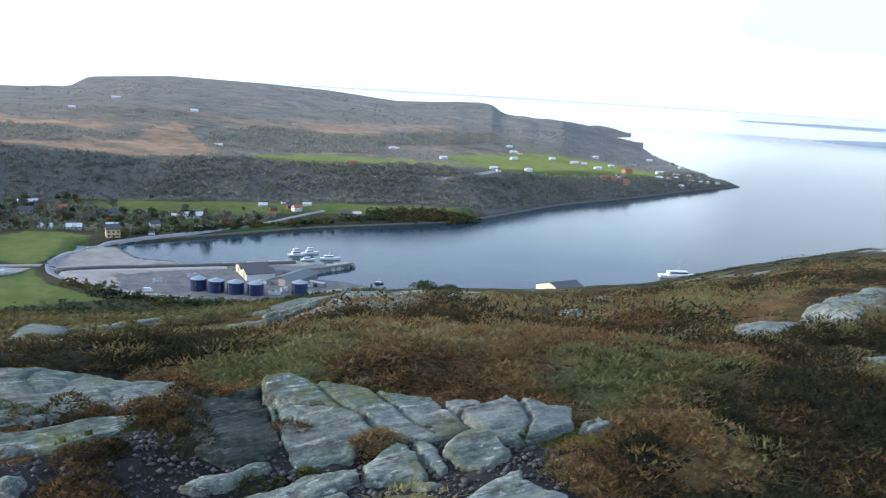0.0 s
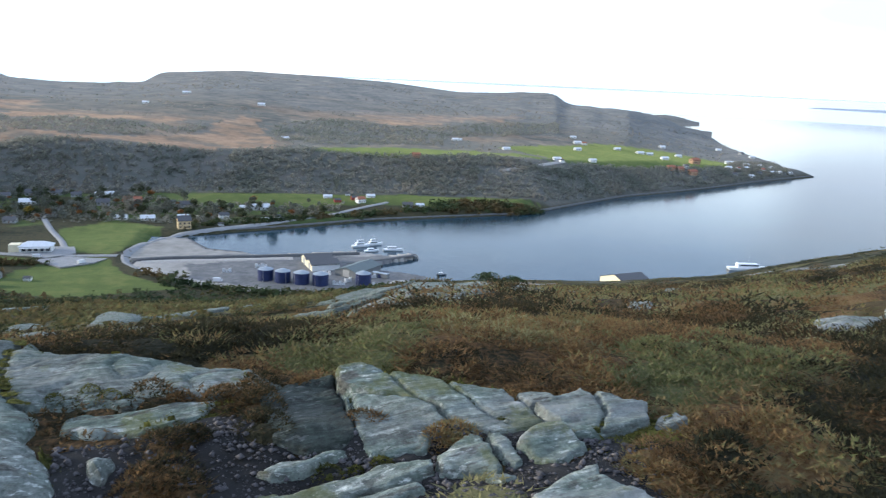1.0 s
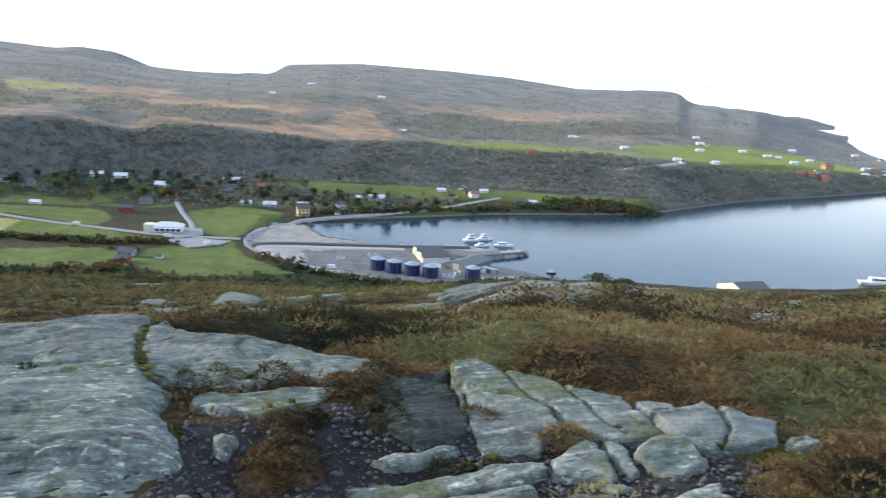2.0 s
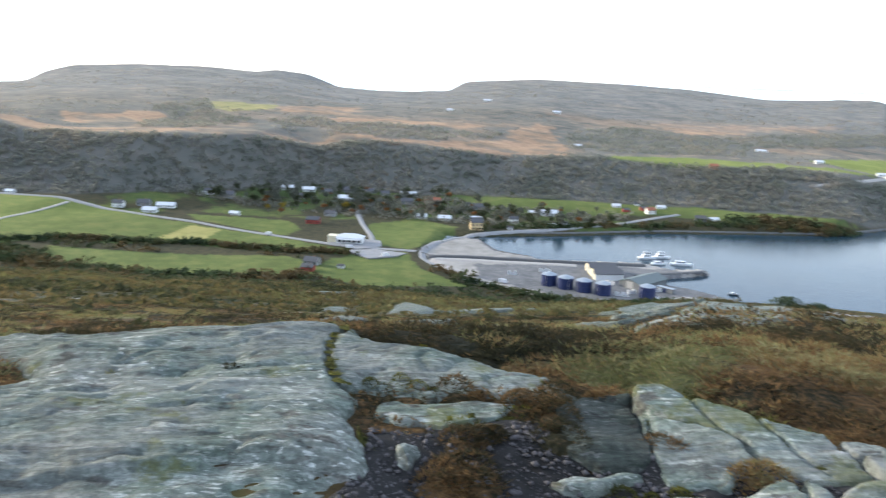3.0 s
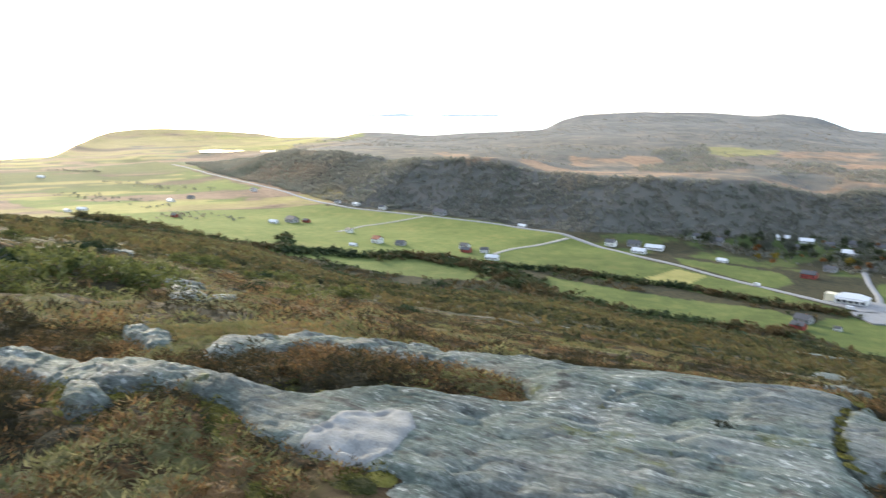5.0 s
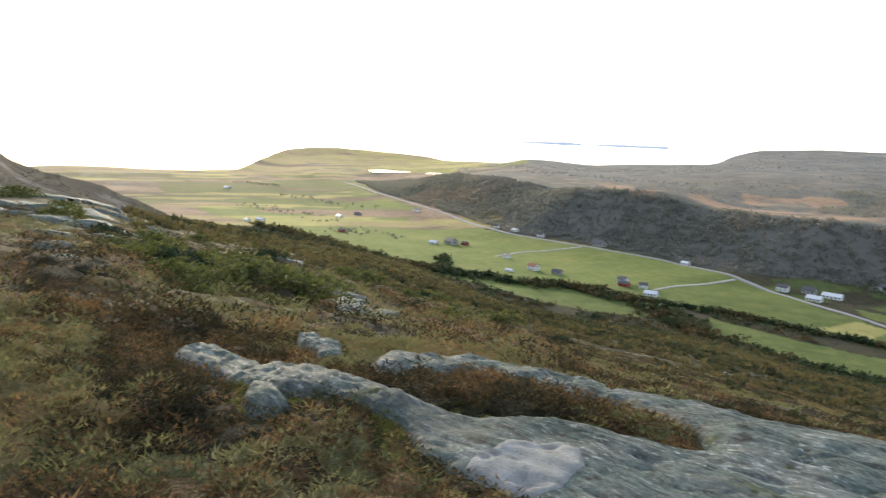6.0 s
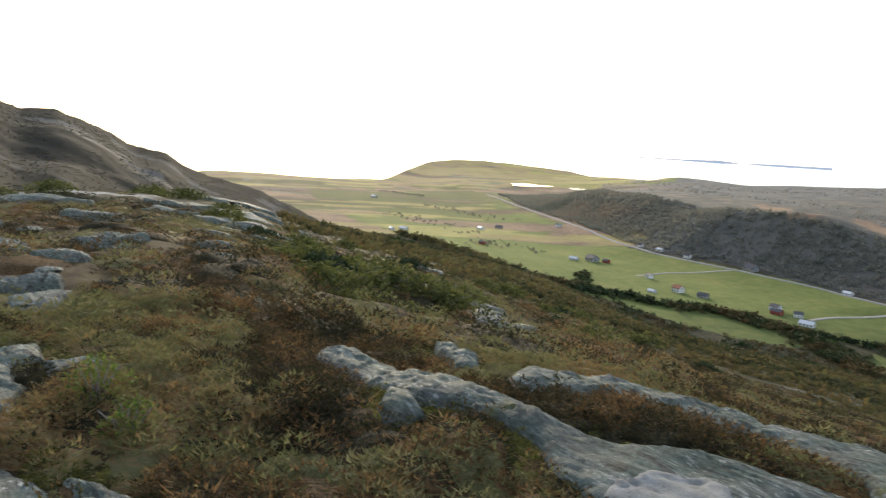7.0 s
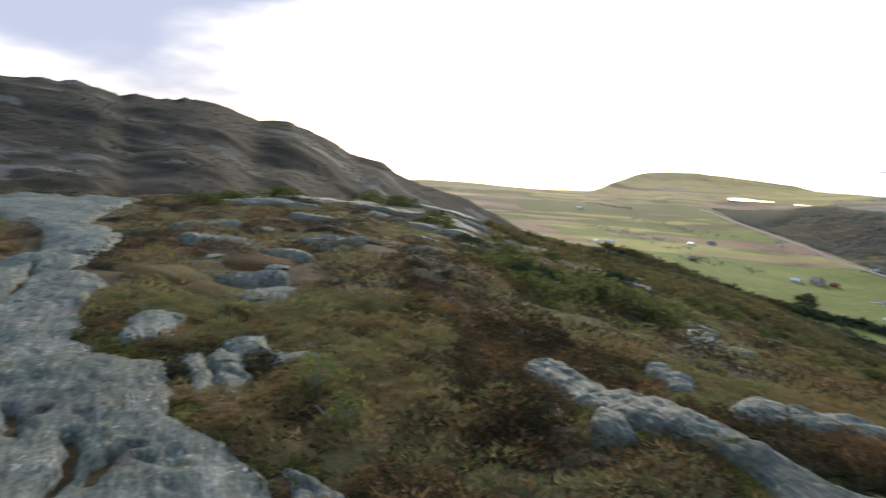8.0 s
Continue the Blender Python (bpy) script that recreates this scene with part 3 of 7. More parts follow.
# ---- mesh building ----
M = {
    "rock": None,
    "white": mat("white_boards", (0.72, 0.72, 0.70), 0.55, 0, 0.10, 2.0, 0.1),
    "ochre": mat("ochre_boards", (0.62, 0.47, 0.26), 0.6, 0, 0.12, 2.0, 0.1),
    "cream": mat("cream_boards", (0.74, 0.66, 0.46), 0.6, 0, 0.10, 2.0, 0.1),
    "red": mat("red_boards", (0.30, 0.055, 0.04), 0.65, 0, 0.2, 2.0, 0.1),
    "orange": mat("orange_boards", (0.40, 0.24, 0.14), 0.6, 0, 0.15, 2.0, 0.1),
    "grey": mat("grey_boards", (0.34, 0.34, 0.33), 0.6, 0, 0.15, 2.0, 0.1),
    "slate": mat("slate_roof", (0.075, 0.075, 0.08), 0.6, 0, 0.3, 0.6, 0.4),
    "pale_roof": mat("pale_metal_roof", (0.66, 0.67, 0.68), 0.35, 0.2, 0.12, 1.5, 0.15),
    "rust_roof": mat("red_tile_roof", (0.30, 0.11, 0.06), 0.7, 0, 0.25, 0.5, 0.4),
    "brick": mat("chimney_brick", (0.30, 0.16, 0.11), 0.85, 0, 0.3, 0.2, 0.4),
    "pane": mat("window_pane", (0.03, 0.04, 0.05), 0.08, 0, 0.3, 1.0, 0),
    "door": mat("door_paint", (0.16, 0.10, 0.06), 0.5, 0, 0.2, 0.5, 0.1),
    "tank": mat("tank_blue_steel", (0.022, 0.034, 0.105), 0.4, 0.1, 0.25, 2.5, 0.1),
    "tank_top": mat("tank_grey_cover", (0.30, 0.34, 0.38), 0.5, 0.2, 0.2, 1.5, 0.1),
    "steel": mat("galvanised_steel", (0.42, 0.43, 0.44), 0.4, 0.7, 0.2, 0.5, 0.1),
    "hull": mat("white_hull", (0.75, 0.76, 0.77), 0.3, 0, 0.08, 2.0, 0),
    "dark_hull": mat("dark_hull", (0.03, 0.035, 0.045), 0.4, 0, 0.2, 2.0, 0),
    "tarmac": mat("worn_tarmac", (0.25, 0.25, 0.25), 0.9, 0, 0.25, 3.0, 0.3),
    "gravel": mat("pale_gravel", (0.36, 0.34, 0.31), 0.95, 0, 0.3, 1.5, 0.4),
    "quay": mat("quay_boulders", (0.10, 0.10, 0.10), 0.9, 0, 0.4, 1.5, 0.5),
    "bark": mat("birch_bark", (0.20, 0.18, 0.16), 0.9, 0, 0.4, 0.4, 0.4),
    # blue-grey base colour holds the distance haze over the islands
    "hazed_land": mat("far_coast", (0.30, 0.35, 0.42), 0.95, 0, 0.15, 400, 0),
    "car_paint": mat("white_car_paint", (0.70, 0.70, 0.71), 0.25, 0, 0.05, 1.0, 0),
    "tyre": mat("tyre_rubber", (0.02, 0.02, 0.02), 0.85, 0, 0.2, 0.2, 0.2),
}


class Shape:
    """Faces gathered for one mesh."""

    def __init__(self):
        self.v, self.f = [], []

    def add(self, verts, faces):
        o = len(self.v)
        self.v += [tuple(q) for q in verts]
        self.f += [tuple(i + o for i in face) for face in faces]
        return self

    def box(self, x0, y0, z0, x1, y1, z1):
        return self.add([(x0, y0, z0), (x1, y0, z0), (x1, y1, z0), (x0, y1, z0), (x0, y0, z1), (x1, y0, z1), (x1, y1, z1), (x0, y1, z1)],
                        [(0, 3, 2, 1), (4, 5, 6, 7), (0, 1, 5, 4), (1, 2, 6, 5), (2, 3, 7, 6), (3, 0, 4, 7)])

    def tube(self, r0, r1, z0, z1, n=20, cx=0.0, cy=0.0, cap=True):
        ring = [(math.cos(2 * math.pi * i / n), math.sin(2 * math.pi * i / n)) for i in range(n)]
        v = [(cx + r0 * c, cy + r0 * q, z0) for c, q in ring] + [(cx + r1 * c, cy + r1 * q, z1) for c, q in ring]
        f = [(i, (i + 1) % n, n + (i + 1) % n, n + i) for i in range(n)]
        if cap:
            f += [tuple(range(n - 1, -1, -1)), tuple(range(n, 2 * n))]
        return self.add(v, f)

    def limb(self, a, b, r0, r1, n=6):
        a, b = Vector(a), Vector(b)
        m = (b - a).to_track_quat("Z", "Y").to_matrix()
        ring = [m @ Vector((math.cos(2 * math.pi * i / n), math.sin(2 * math.pi * i / n), 0)) for i in range(n)]
        return self.add([a + r0 * q for q in ring] + [b + r1 * q for q in ring], [(i, (i + 1) % n, n + (i + 1) % n, n + i) for i in range(n)])

    def mesh(self, name, material, smooth=False):
        me = bpy.data.meshes.new(name)
        me.from_pydata(self.v, [], self.f)
        if smooth:
            me.polygons.foreach_set("use_smooth", [True] * len(me.polygons))
        me.materials.append(material)
        me.update()
        return me


def part(name, shape, material, parent, label="", smooth=False):
    ob = new(name, shape.mesh(name, material, smooth) if isinstance(shape, Shape) else shape)
    ob.parent = parent
    return tagged(ob, label) if label else ob


def thing(name, label, category, group="", kind=""):
    return tagged(new(name), label, category, group, kind)


def put(ob, x, y, turn=0.0, sink=0.0, scale=1.0):
    ob.matrix_basis = pose(x, y, land1(x, y) - sink, 0, 0, turn) @ Matrix.Scale(scale, 4)
    return ob


def soup(name, verts, tris, material, smooth=False):
    """A mesh from arrays of corners and triangles."""
    me = bpy.data.meshes.new(name)
    me.vertices.add(len(verts))
    me.vertices.foreach_set("co", np.asarray(verts, np.float32).ravel())
    tris = np.asarray(tris, np.int32)
    me.loops.add(tris.size)
    me.loops.foreach_set("vertex_index", tris.ravel())
    me.polygons.add(len(tris))
    me.polygons.foreach_set("loop_start", np.arange(0, tris.size, 3, dtype=np.int32))
    if smooth:
        me.polygons.foreach_set("use_smooth", np.ones(len(tris), bool))
    me.update()
    me.validate()
    me.materials.append(material)
    return me


# ---- plant and rock materials ----


def leaf_material(name, stops, patch, rough=0.75, through=0.0, hue=False, fine=0.0):
    """Leaves and stems: hue by patch of ground and by single clump."""
    m = bpy.data.materials.new(name)
    m.use_nodes = True
    nt = m.node_tree
    N, L = nt.nodes.new, nt.links.new
    b = nt.nodes["Principled BSDF"]
    b.inputs["Roughness"].default_value = rough
    b.inputs["Specular IOR Level"].default_value = 0.2
    geo = N("ShaderNodeNewGeometry")
    q = N("ShaderNodeTexNoise")
    q.inputs["Scale"].default_value, q.inputs["Detail"].default_value = 1 / patch, 3
    L(geo.outputs["Position"], q.inputs[0])
    mx = N("ShaderNodeMath")
    mx.operation = "MULTIPLY_ADD"
    if hue:
        at = N("ShaderNodeAttribute")
        at.attribute_name = "hue"
        am = N("ShaderNodeMath")
        am.operation = "MULTIPLY_ADD"
        L(geo.outputs["Random Per Island"], am.inputs[0])
        am.inputs[1].default_value = 0.2
        L(at.outputs["Fac"], am.inputs[2])
        L(am.outputs[0], mx.inputs[0])
    else:
        L(geo.outputs["Random Per Island"], mx.inputs[0])
    mx.inputs[1].default_value = 0.62 if hue else 0.36
    sub = N("ShaderNodeMath")
    sub.operation = "SUBTRACT"
    L(q.outputs[0], sub.inputs[0])
    sub.inputs[1].default_value = 0.32 if hue else 0.18
    L(sub.outputs[0], mx.inputs[2])
    r = N("ShaderNodeValToRGB")
    el = r.color_ramp.elements
    while len(el) < len(stops):
        el.new(0.5)
    for e, (p, c) in zip(el, stops):
        e.position, e.color = p, (*c, 1)
    if fine:
        sp = N("ShaderNodeTexNoise")
        sp.inputs["Scale"].default_value, sp.inputs["Detail"].default_value = 1 / fine, 4
        L(geo.outputs["Position"], sp.inputs[0])
        sm = N("ShaderNodeMath")
        sm.operation = "MULTIPLY_ADD"
        L(sp.outputs[0], sm.inputs[0])
        sm.inputs[1].default_value = 0.5
        L(mx.outputs[0], sm.inputs[2])
        sh = N("ShaderNodeMath")
        sh.operation = "SUBTRACT"
        L(sm.outputs[0], sh.inputs[0])
        sh.inputs[1].default_value = 0.25
        L(sh.outputs[0], r.inputs[0])
        bp = N("ShaderNodeBump")
        bp.inputs["Strength"].default_value, bp.inputs["Distance"].default_value = 1.0, fine * 1.5
        L(sp.outputs[0], bp.inputs["Height"])
        L(bp.outputs[0], b.inputs["Normal"])
    else:
        L(mx.outputs[0], r.inputs[0])
    L(r.outputs[0], b.inputs["Base Color"])
    if through:
        tr = N("ShaderNodeBsdfTranslucent")
        L(r.outputs[0], tr.inputs[0])
        ms = N("ShaderNodeMixShader")
        ms.inputs[0].default_value = through
        L(b.outputs[0], ms.inputs[1])
        L(tr.outputs[0], ms.inputs[2])
        L(ms.outputs[0], nt.nodes["Material Output"].inputs[0])
    return m


GROWTH = [(0.20, (0.029, 0.030, 0.015)), (0.30, (0.048, 0.043, 0.021)), (0.38, (0.134, 0.084, 0.039)), (0.46, (0.213, 0.128, 0.055)), (0.54, (0.248, 0.183, 0.082)), (0.62, (0.190, 0.178, 0.078)), (0.70, (0.138, 0.152, 0.058)), (0.80, (0.205, 0.198, 0.094)), (0.90, (0.284, 0.260, 0.124))]
HEATHER = leaf_material("heather_and_grass", GROWTH, 1.4, 0.8, 0.45, True, 0.03)
JUNIPER = leaf_material("juniper_green", [(0.3, (0.045, 0.058, 0.018)), (0.5, (0.095, 0.11, 0.032)), (0.7, (0.16, 0.165, 0.05))], 0.5, 0.7, 0.4)
SLOPE = leaf_material("olive_slope_growth", [(0.24, (0.030, 0.035, 0.018)), (0.36, (0.061, 0.068, 0.030)), (0.48, (0.097, 0.092, 0.039)), (0.58, (0.151, 0.108, 0.049)), (0.70, (0.108, 0.114, 0.043)), (0.84, (0.173, 0.162, 0.076))], 9, 0.85, 0.45, True, 0.15)
SPRIG = leaf_material("fresh_juniper_green", [(0.3, (0.055, 0.095, 0.018)), (0.5, (0.11, 0.16, 0.03)), (0.7, (0.20, 0.24, 0.055))], 0.5, 0.7, 0.4)
# both wood colours are lightened and greyed to hold some distance haze
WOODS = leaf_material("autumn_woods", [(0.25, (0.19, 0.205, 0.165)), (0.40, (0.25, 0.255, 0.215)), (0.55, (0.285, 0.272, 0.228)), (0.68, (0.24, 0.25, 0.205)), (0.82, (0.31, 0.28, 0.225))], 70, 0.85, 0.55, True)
BIRCH = leaf_material("hazed_birch_woods", [(0.28, (0.21, 0.215, 0.185)), (0.5, (0.27, 0.26, 0.22)), (0.75, (0.34, 0.29, 0.23))], 90, 0.85, 0.4, True)
SCRUB = leaf_material("hill_scrub", [(0.30, (0.028, 0.045, 0.020)), (0.48, (0.056, 0.077, 0.031)), (0.62, (0.079, 0.074, 0.032)), (0.74, (0.115, 0.084, 0.037))], 18, 0.85, 0.2, True)
GOLD = leaf_material("yellow_birch_leaves", [(0.3, (0.20, 0.17, 0.03)), (0.7, (0.36, 0.26, 0.05))], 3, 0.7, 0.4)
RUST = leaf_material("rusty_leaves", [(0.3, (0.20, 0.09, 0.03)), (0.7, (0.34, 0.16, 0.06))], 3, 0.7, 0.4)
GREENL = leaf_material("garden_tree_leaves", [(0.3, (0.048, 0.064, 0.030)), (0.7, (0.11, 0.12, 0.06))], 4, 0.8, 0.3)
MOSS = leaf_material("yellow_moss", [(0.3, (0.035, 0.04, 0.01)), (0.5, (0.09, 0.09, 0.02)), (0.75, (0.20, 0.185, 0.04))], 0.15, 0.9, 0.2, False, 0.02)


def rock_material(name="lichened_gneiss", bare=0.60, tone=1.0):
    m = bpy.data.materials.new(name)
    m.use_nodes = True
    nt = m.node_tree
    N, L = nt.nodes.new, nt.links.new
    b = nt.nodes["Principled BSDF"]
    geo = N("ShaderNodeNewGeometry")

    def tex(scale, detail=6, rough=0.6, stretch=None):
        q = N("ShaderNodeTexNoise")
        q.inputs["Scale"].default_value, q.inputs["Detail"].default_value, q.inputs["Roughness"].default_value = scale, detail, rough
        src = geo.outputs["Position"]
        if stretch:
            mp = N("ShaderNodeMapping")
            mp.vector_type = "TEXTURE"
            mp.inputs["Rotation"].default_value = (0, 0, radians(28))
            mp.inputs["Scale"].default_value = [1 / k for k in stretch]
            L(src, mp.inputs[0])
            src = mp.outputs[0]
        L(src, q.inputs[0])
        return q.outputs[0]

    def ramp(src, stops):
        r = N("ShaderNodeValToRGB")
        el = r.color_ramp.elements
        while len(el) < len(stops):
            el.new(0.5)
        for q, (p, c) in zip(el, stops):
            q.position, q.color = p, (*c, 1)
        L(src, r.inputs[0])
        return r.outputs[0]

    def mix(f, a, c, how="MIX"):
        q = N("ShaderNodeMix")
        q.data_type, q.blend_type = "RGBA", how
        L(f, q.inputs[0])
        L(a, q.inputs[6])
        L(c, q.inputs[7])
        return q.outputs[2]

    grain = tex(42, 4, 0.7)
    band = tex(3.2, 8, 0.75, (0.45, 3.2, 3.2))
    broad = tex(1.3, 4, 0.55)
    base = ramp(band, [(0.34, (0.031, 0.038, 0.035)), (0.43, (0.080, 0.102, 0.095)), (0.53, (0.126, 0.157, 0.145)), (0.62, (0.212, 0.237, 0.230))])
    tint = ramp(broad, [(0.38, (0.115, 0.126, 0.129)), (0.52, (0.087, 0.122, 0.107)), (0.66, (0.151, 0.171, 0.171))])
    half = N("ShaderNodeValue")
    half.outputs[0].default_value = 0.5
    c = mix(half.outputs[0], base, tint)
    lichen = ramp(tex(4.0, 8, 0.78, (0.45, 2.0, 2.0)), [(0.56, (0, 0, 0)), (0.60, (0.55, 0.55, 0.55))])
    pale = ramp(grain, [(0.3, (0.206, 0.237, 0.234)), (0.7, (0.295, 0.335, 0.331))])
    c = mix(lichen, c, pale)
    dark = ramp(grain, [(0.3, (0.03, 0.032, 0.03)), (0.7, (0.085, 0.085, 0.08))])
    dash = ramp(tex(13, 4, 0.62, (0.6, 2.0, 2.0)), [(0.56, (0, 0, 0)), (0.60, (0.85, 0.85, 0.85))])
    other = ramp(tex(1.7, 3, 0.6), [(0.40, (0.1, 0.1, 0.1)), (0.60, (1, 1, 1))])
    c = mix(other, c, mix(dash, c, dark))
    glint = ramp(tex(17, 4, 0.62, (0.8, 1.9, 1.9)), [(0.59, (0, 0, 0)), (0.63, (0.6, 0.6, 0.6))])
    white = ramp(grain, [(0.3, (0.358, 0.399, 0.399)), (0.7, (0.478, 0.528, 0.536))])
    some = ramp(tex(1.3, 3, 0.6), [(0.42, (0.0, 0.0, 0.0)), (0.58, (1, 1, 1))])
    c = mix(some, c, mix(glint, c, white))
    streak = ramp(tex(4.5, 6, 0.65, (0.3, 5.5, 4.0)), [(0.32, (0.7, 0.7, 0.7)), (0.39, (0, 0, 0))])
    c = mix(streak, c, dark)
    pit = ramp(tex(5.5, 3, 0.5, (0.7, 1.2, 1.2)), [(0.63, (0, 0, 0)), (0.68, (0.8, 0.8, 0.8))])
    c = mix(pit, c, dark)
    vein = ramp(tex(17, 3, 0.6, (0.26, 2.2, 2.2)), [(0.40, (0.86, 0.87, 0.86)), (0.52, (1.0, 1.0, 1.0)), (0.60, (1.14, 1.14, 1.14))])
    whole = N("ShaderNodeValue")
    whole.outputs[0].default_value = 1.0
    c = mix(whole.outputs[0], c, vein, "MULTIPLY")
    speck = ramp(tex(26, 5, 0.78), [(0.36, (0.66, 0.67, 0.67)), (0.50, (1.0, 1.0, 1.0)), (0.64, (1.45, 1.45, 1.46))])
    c = mix(whole.outputs[0], c, speck, "MULTIPLY")
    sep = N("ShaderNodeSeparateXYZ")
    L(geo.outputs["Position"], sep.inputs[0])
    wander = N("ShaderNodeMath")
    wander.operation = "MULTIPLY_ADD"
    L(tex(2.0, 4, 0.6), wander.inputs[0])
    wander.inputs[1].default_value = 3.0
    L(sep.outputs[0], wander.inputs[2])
    # rock brightened towards the east: the stronger light there is put into its colour
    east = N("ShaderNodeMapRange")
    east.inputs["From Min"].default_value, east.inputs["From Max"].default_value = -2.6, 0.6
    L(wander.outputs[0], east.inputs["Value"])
    east_gain = N("ShaderNodeRGB")
    east_gain.outputs[0].default_value = (1.62, 1.57, 1.54, 1)
    c = mix(east.outputs[0], c, mix(whole.outputs[0], c, east_gain.outputs[0], "MULTIPLY"))
    # the far western tail is multiplied brighter too
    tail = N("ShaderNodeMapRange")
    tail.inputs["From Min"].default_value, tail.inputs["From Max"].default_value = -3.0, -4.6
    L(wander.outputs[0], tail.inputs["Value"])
    tail_gain = N("ShaderNodeRGB")
    tail_gain.outputs[0].default_value = (1.35, 1.32, 1.30, 1)
    c = mix(tail.outputs[0], c, mix(whole.outputs[0], c, tail_gain.outputs[0], "MULTIPLY"))
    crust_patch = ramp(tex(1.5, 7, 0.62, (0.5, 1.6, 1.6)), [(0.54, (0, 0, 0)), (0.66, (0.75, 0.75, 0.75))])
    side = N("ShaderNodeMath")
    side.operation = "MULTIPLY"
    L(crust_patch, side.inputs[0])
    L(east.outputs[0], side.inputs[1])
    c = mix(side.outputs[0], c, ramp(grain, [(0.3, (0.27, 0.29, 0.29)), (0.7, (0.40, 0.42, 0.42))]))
    green = ramp(tex(2.4, 7, 0.7), [(bare, (0, 0, 0)), (bare + 0.06, (0.6, 0.6, 0.6))])
    mossy = ramp(grain, [(0.3, (0.07, 0.085, 0.02)), (0.7, (0.15, 0.16, 0.045))])
    c = mix(green, c, mossy)
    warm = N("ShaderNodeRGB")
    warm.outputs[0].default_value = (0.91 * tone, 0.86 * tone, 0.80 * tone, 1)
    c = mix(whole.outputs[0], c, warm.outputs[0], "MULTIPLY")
    L(c, b.inputs["Base Color"])
    b.inputs["Roughness"].default_value = 0.72
    b.inputs["Specular IOR Level"].default_value = 0.09
    add = N("ShaderNodeMath")
    add.operation = "MULTIPLY_ADD"
    L(grain, add.inputs[0])
    add.inputs[1].default_value = 0.25
    mid = N("ShaderNodeMath")
    mid.operation = "MULTIPLY_ADD"
    L(tex(13, 4, 0.62, (0.6, 2.0, 2.0)), mid.inputs[0])
    mid.inputs[1].default_value = -0.7
    L(band, mid.inputs[2])
    L(mid.outputs[0], add.inputs[2])
    bp = N("ShaderNodeBump")
    bp.inputs["Strength"].default_value, bp.inputs["Distance"].default_value = 0.8, 0.03
    L(add.outputs[0], bp.inputs["Height"])
    L(bp.outputs[0], b.inputs["Normal"])
    return m


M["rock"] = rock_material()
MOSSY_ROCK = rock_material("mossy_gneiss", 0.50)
# real peat and grit, coloured darker still for the shadow in the hollow
PEAT = mat("shade_darkened_peat_and_grit", (0.013, 0.012, 0.011), 0.97, 0, 0.8, 0.05, 1.0)

# ---- the outcrop: slabs by their outlines in plan ----
SLABS = {}
SLABS["great"] = ([(-6.9, 1.62), (-6.5, 2.0), (-6.2, 2.4), (-5.55, 3.05), (-4.85, 3.3), (-4.2, 3.55), (-3.7, 4.1), (-3.2, 4.2), (-2.75, 3.98), (-2.4, 3.72), (-2.03, 3.76), (-1.6, 3.79), (-1.32, 3.73), (-1.09, 3.55),
               (-1.25, 3.42), (-1.43, 3.31), (-1.95, 3.12), (-2.06, 3.02), (-1.93, 2.93), (-1.78, 2.72), (-1.70, 2.5), (-1.66, 2.25), (-1.58, 2.0), (-1.8, 1.6), (-2.1, 1.2), (-2.5, 0.92), (-2.9, 0.82),
               (-3.16, 0.98), (-3.04, 1.22), (-3.1, 1.36), (-3.34, 1.2), (-3.57, 1.08), (-3.95, 0.98), (-4.2, 0.94), (-4.5, 0.8), (-4.85, 0.4), (-5.4, 0.15), (-6.1, -0.22), (-6.6, 0.05), (-5.9, 0.42), (-5.3, 0.8),
               (-4.75, 1.08), (-4.32, 1.3), (-4.2, 1.5), (-3.95, 1.9), (-3.6, 2.26), (-3.52, 2.45), (-3.85, 2.54), (-4.6, 2.48), (-5.0, 2.08), (-5.4, 1.74), (-5.75, 1.12)], 0.091, 0.16)
SLABS["spur"] = ([(-4.84, 0.42), (-4.45, 0.46), (-4.42, 0.26), (-4.65, 0.18), (-4.95, 0.25)], 0.085, 0.10)
SLABS["right"] = ([(2.44, 6.1), (2.6, 6.75), (3.75, 9.0), (4.35, 9.05), (5.8, 11.1), (9.0, 15.4), (6.1, 10.3), (4.55, 8.35), (4.3, 8.15), (3.05, 6.65)], 0.16, 0.3)
SLABS["right_near"] = ([(3.2, 5.65), (3.45, 5.9), (3.6, 6.0), (4.0, 5.9), (3.7, 5.4), (3.0, 5.15)], 0.12, 0.15)
SLABS["left"] = ([(-3.3, -0.72), (-3.39, -1.0), (-3.61, -1.18), (-3.92, -1.43), (-4.02, -1.72), (-4.32, -1.96), (-5.02, -2.35), (-5.24, -2.71), (-5.27, -3.01), (-5.94, -3.58), (-7.43, -4.47), (-8.3, -4.75), (-9.0, -5.6), (-9.8, -6.1),
              (-11.5, -6.9), (-11.4, -8.0), (-9.5, -7.4), (-7.0, -7.0), (-4.6, -4.6), (-3.2, -2.9), (-2.5, -1.7), (-2.8, -0.9)], 0.091, 0.35)
SLABS["left_far"] = ([(-11.3, -6.95), (-13.2, -7.6), (-15.5, -8.85), (-16.3, -10.2), (-18.3, -11.3), (-21.0, -13.0), (-23.6, -14.1), (-31.0, -17.6), (-33.0, -20.5), (-28.0, -21.5), (-22.0, -17.5), (-17.8, -12.6), (-14.5, -9.9), (-12.8, -8.7), (-11.4, -7.95)], 0.20, 0.3)
SLABS["left_tip"] = ([(-3.75, -1.16), (-3.68, -0.96), (-3.46, -0.72), (-3.37, -0.98)], 0.094, 0.12)
SLABS["left_bit"] = ([(-5.42, -2.51), (-5.55, -2.37), (-4.66, -1.87), (-4.50, -1.95)], 0.094, 0.10)
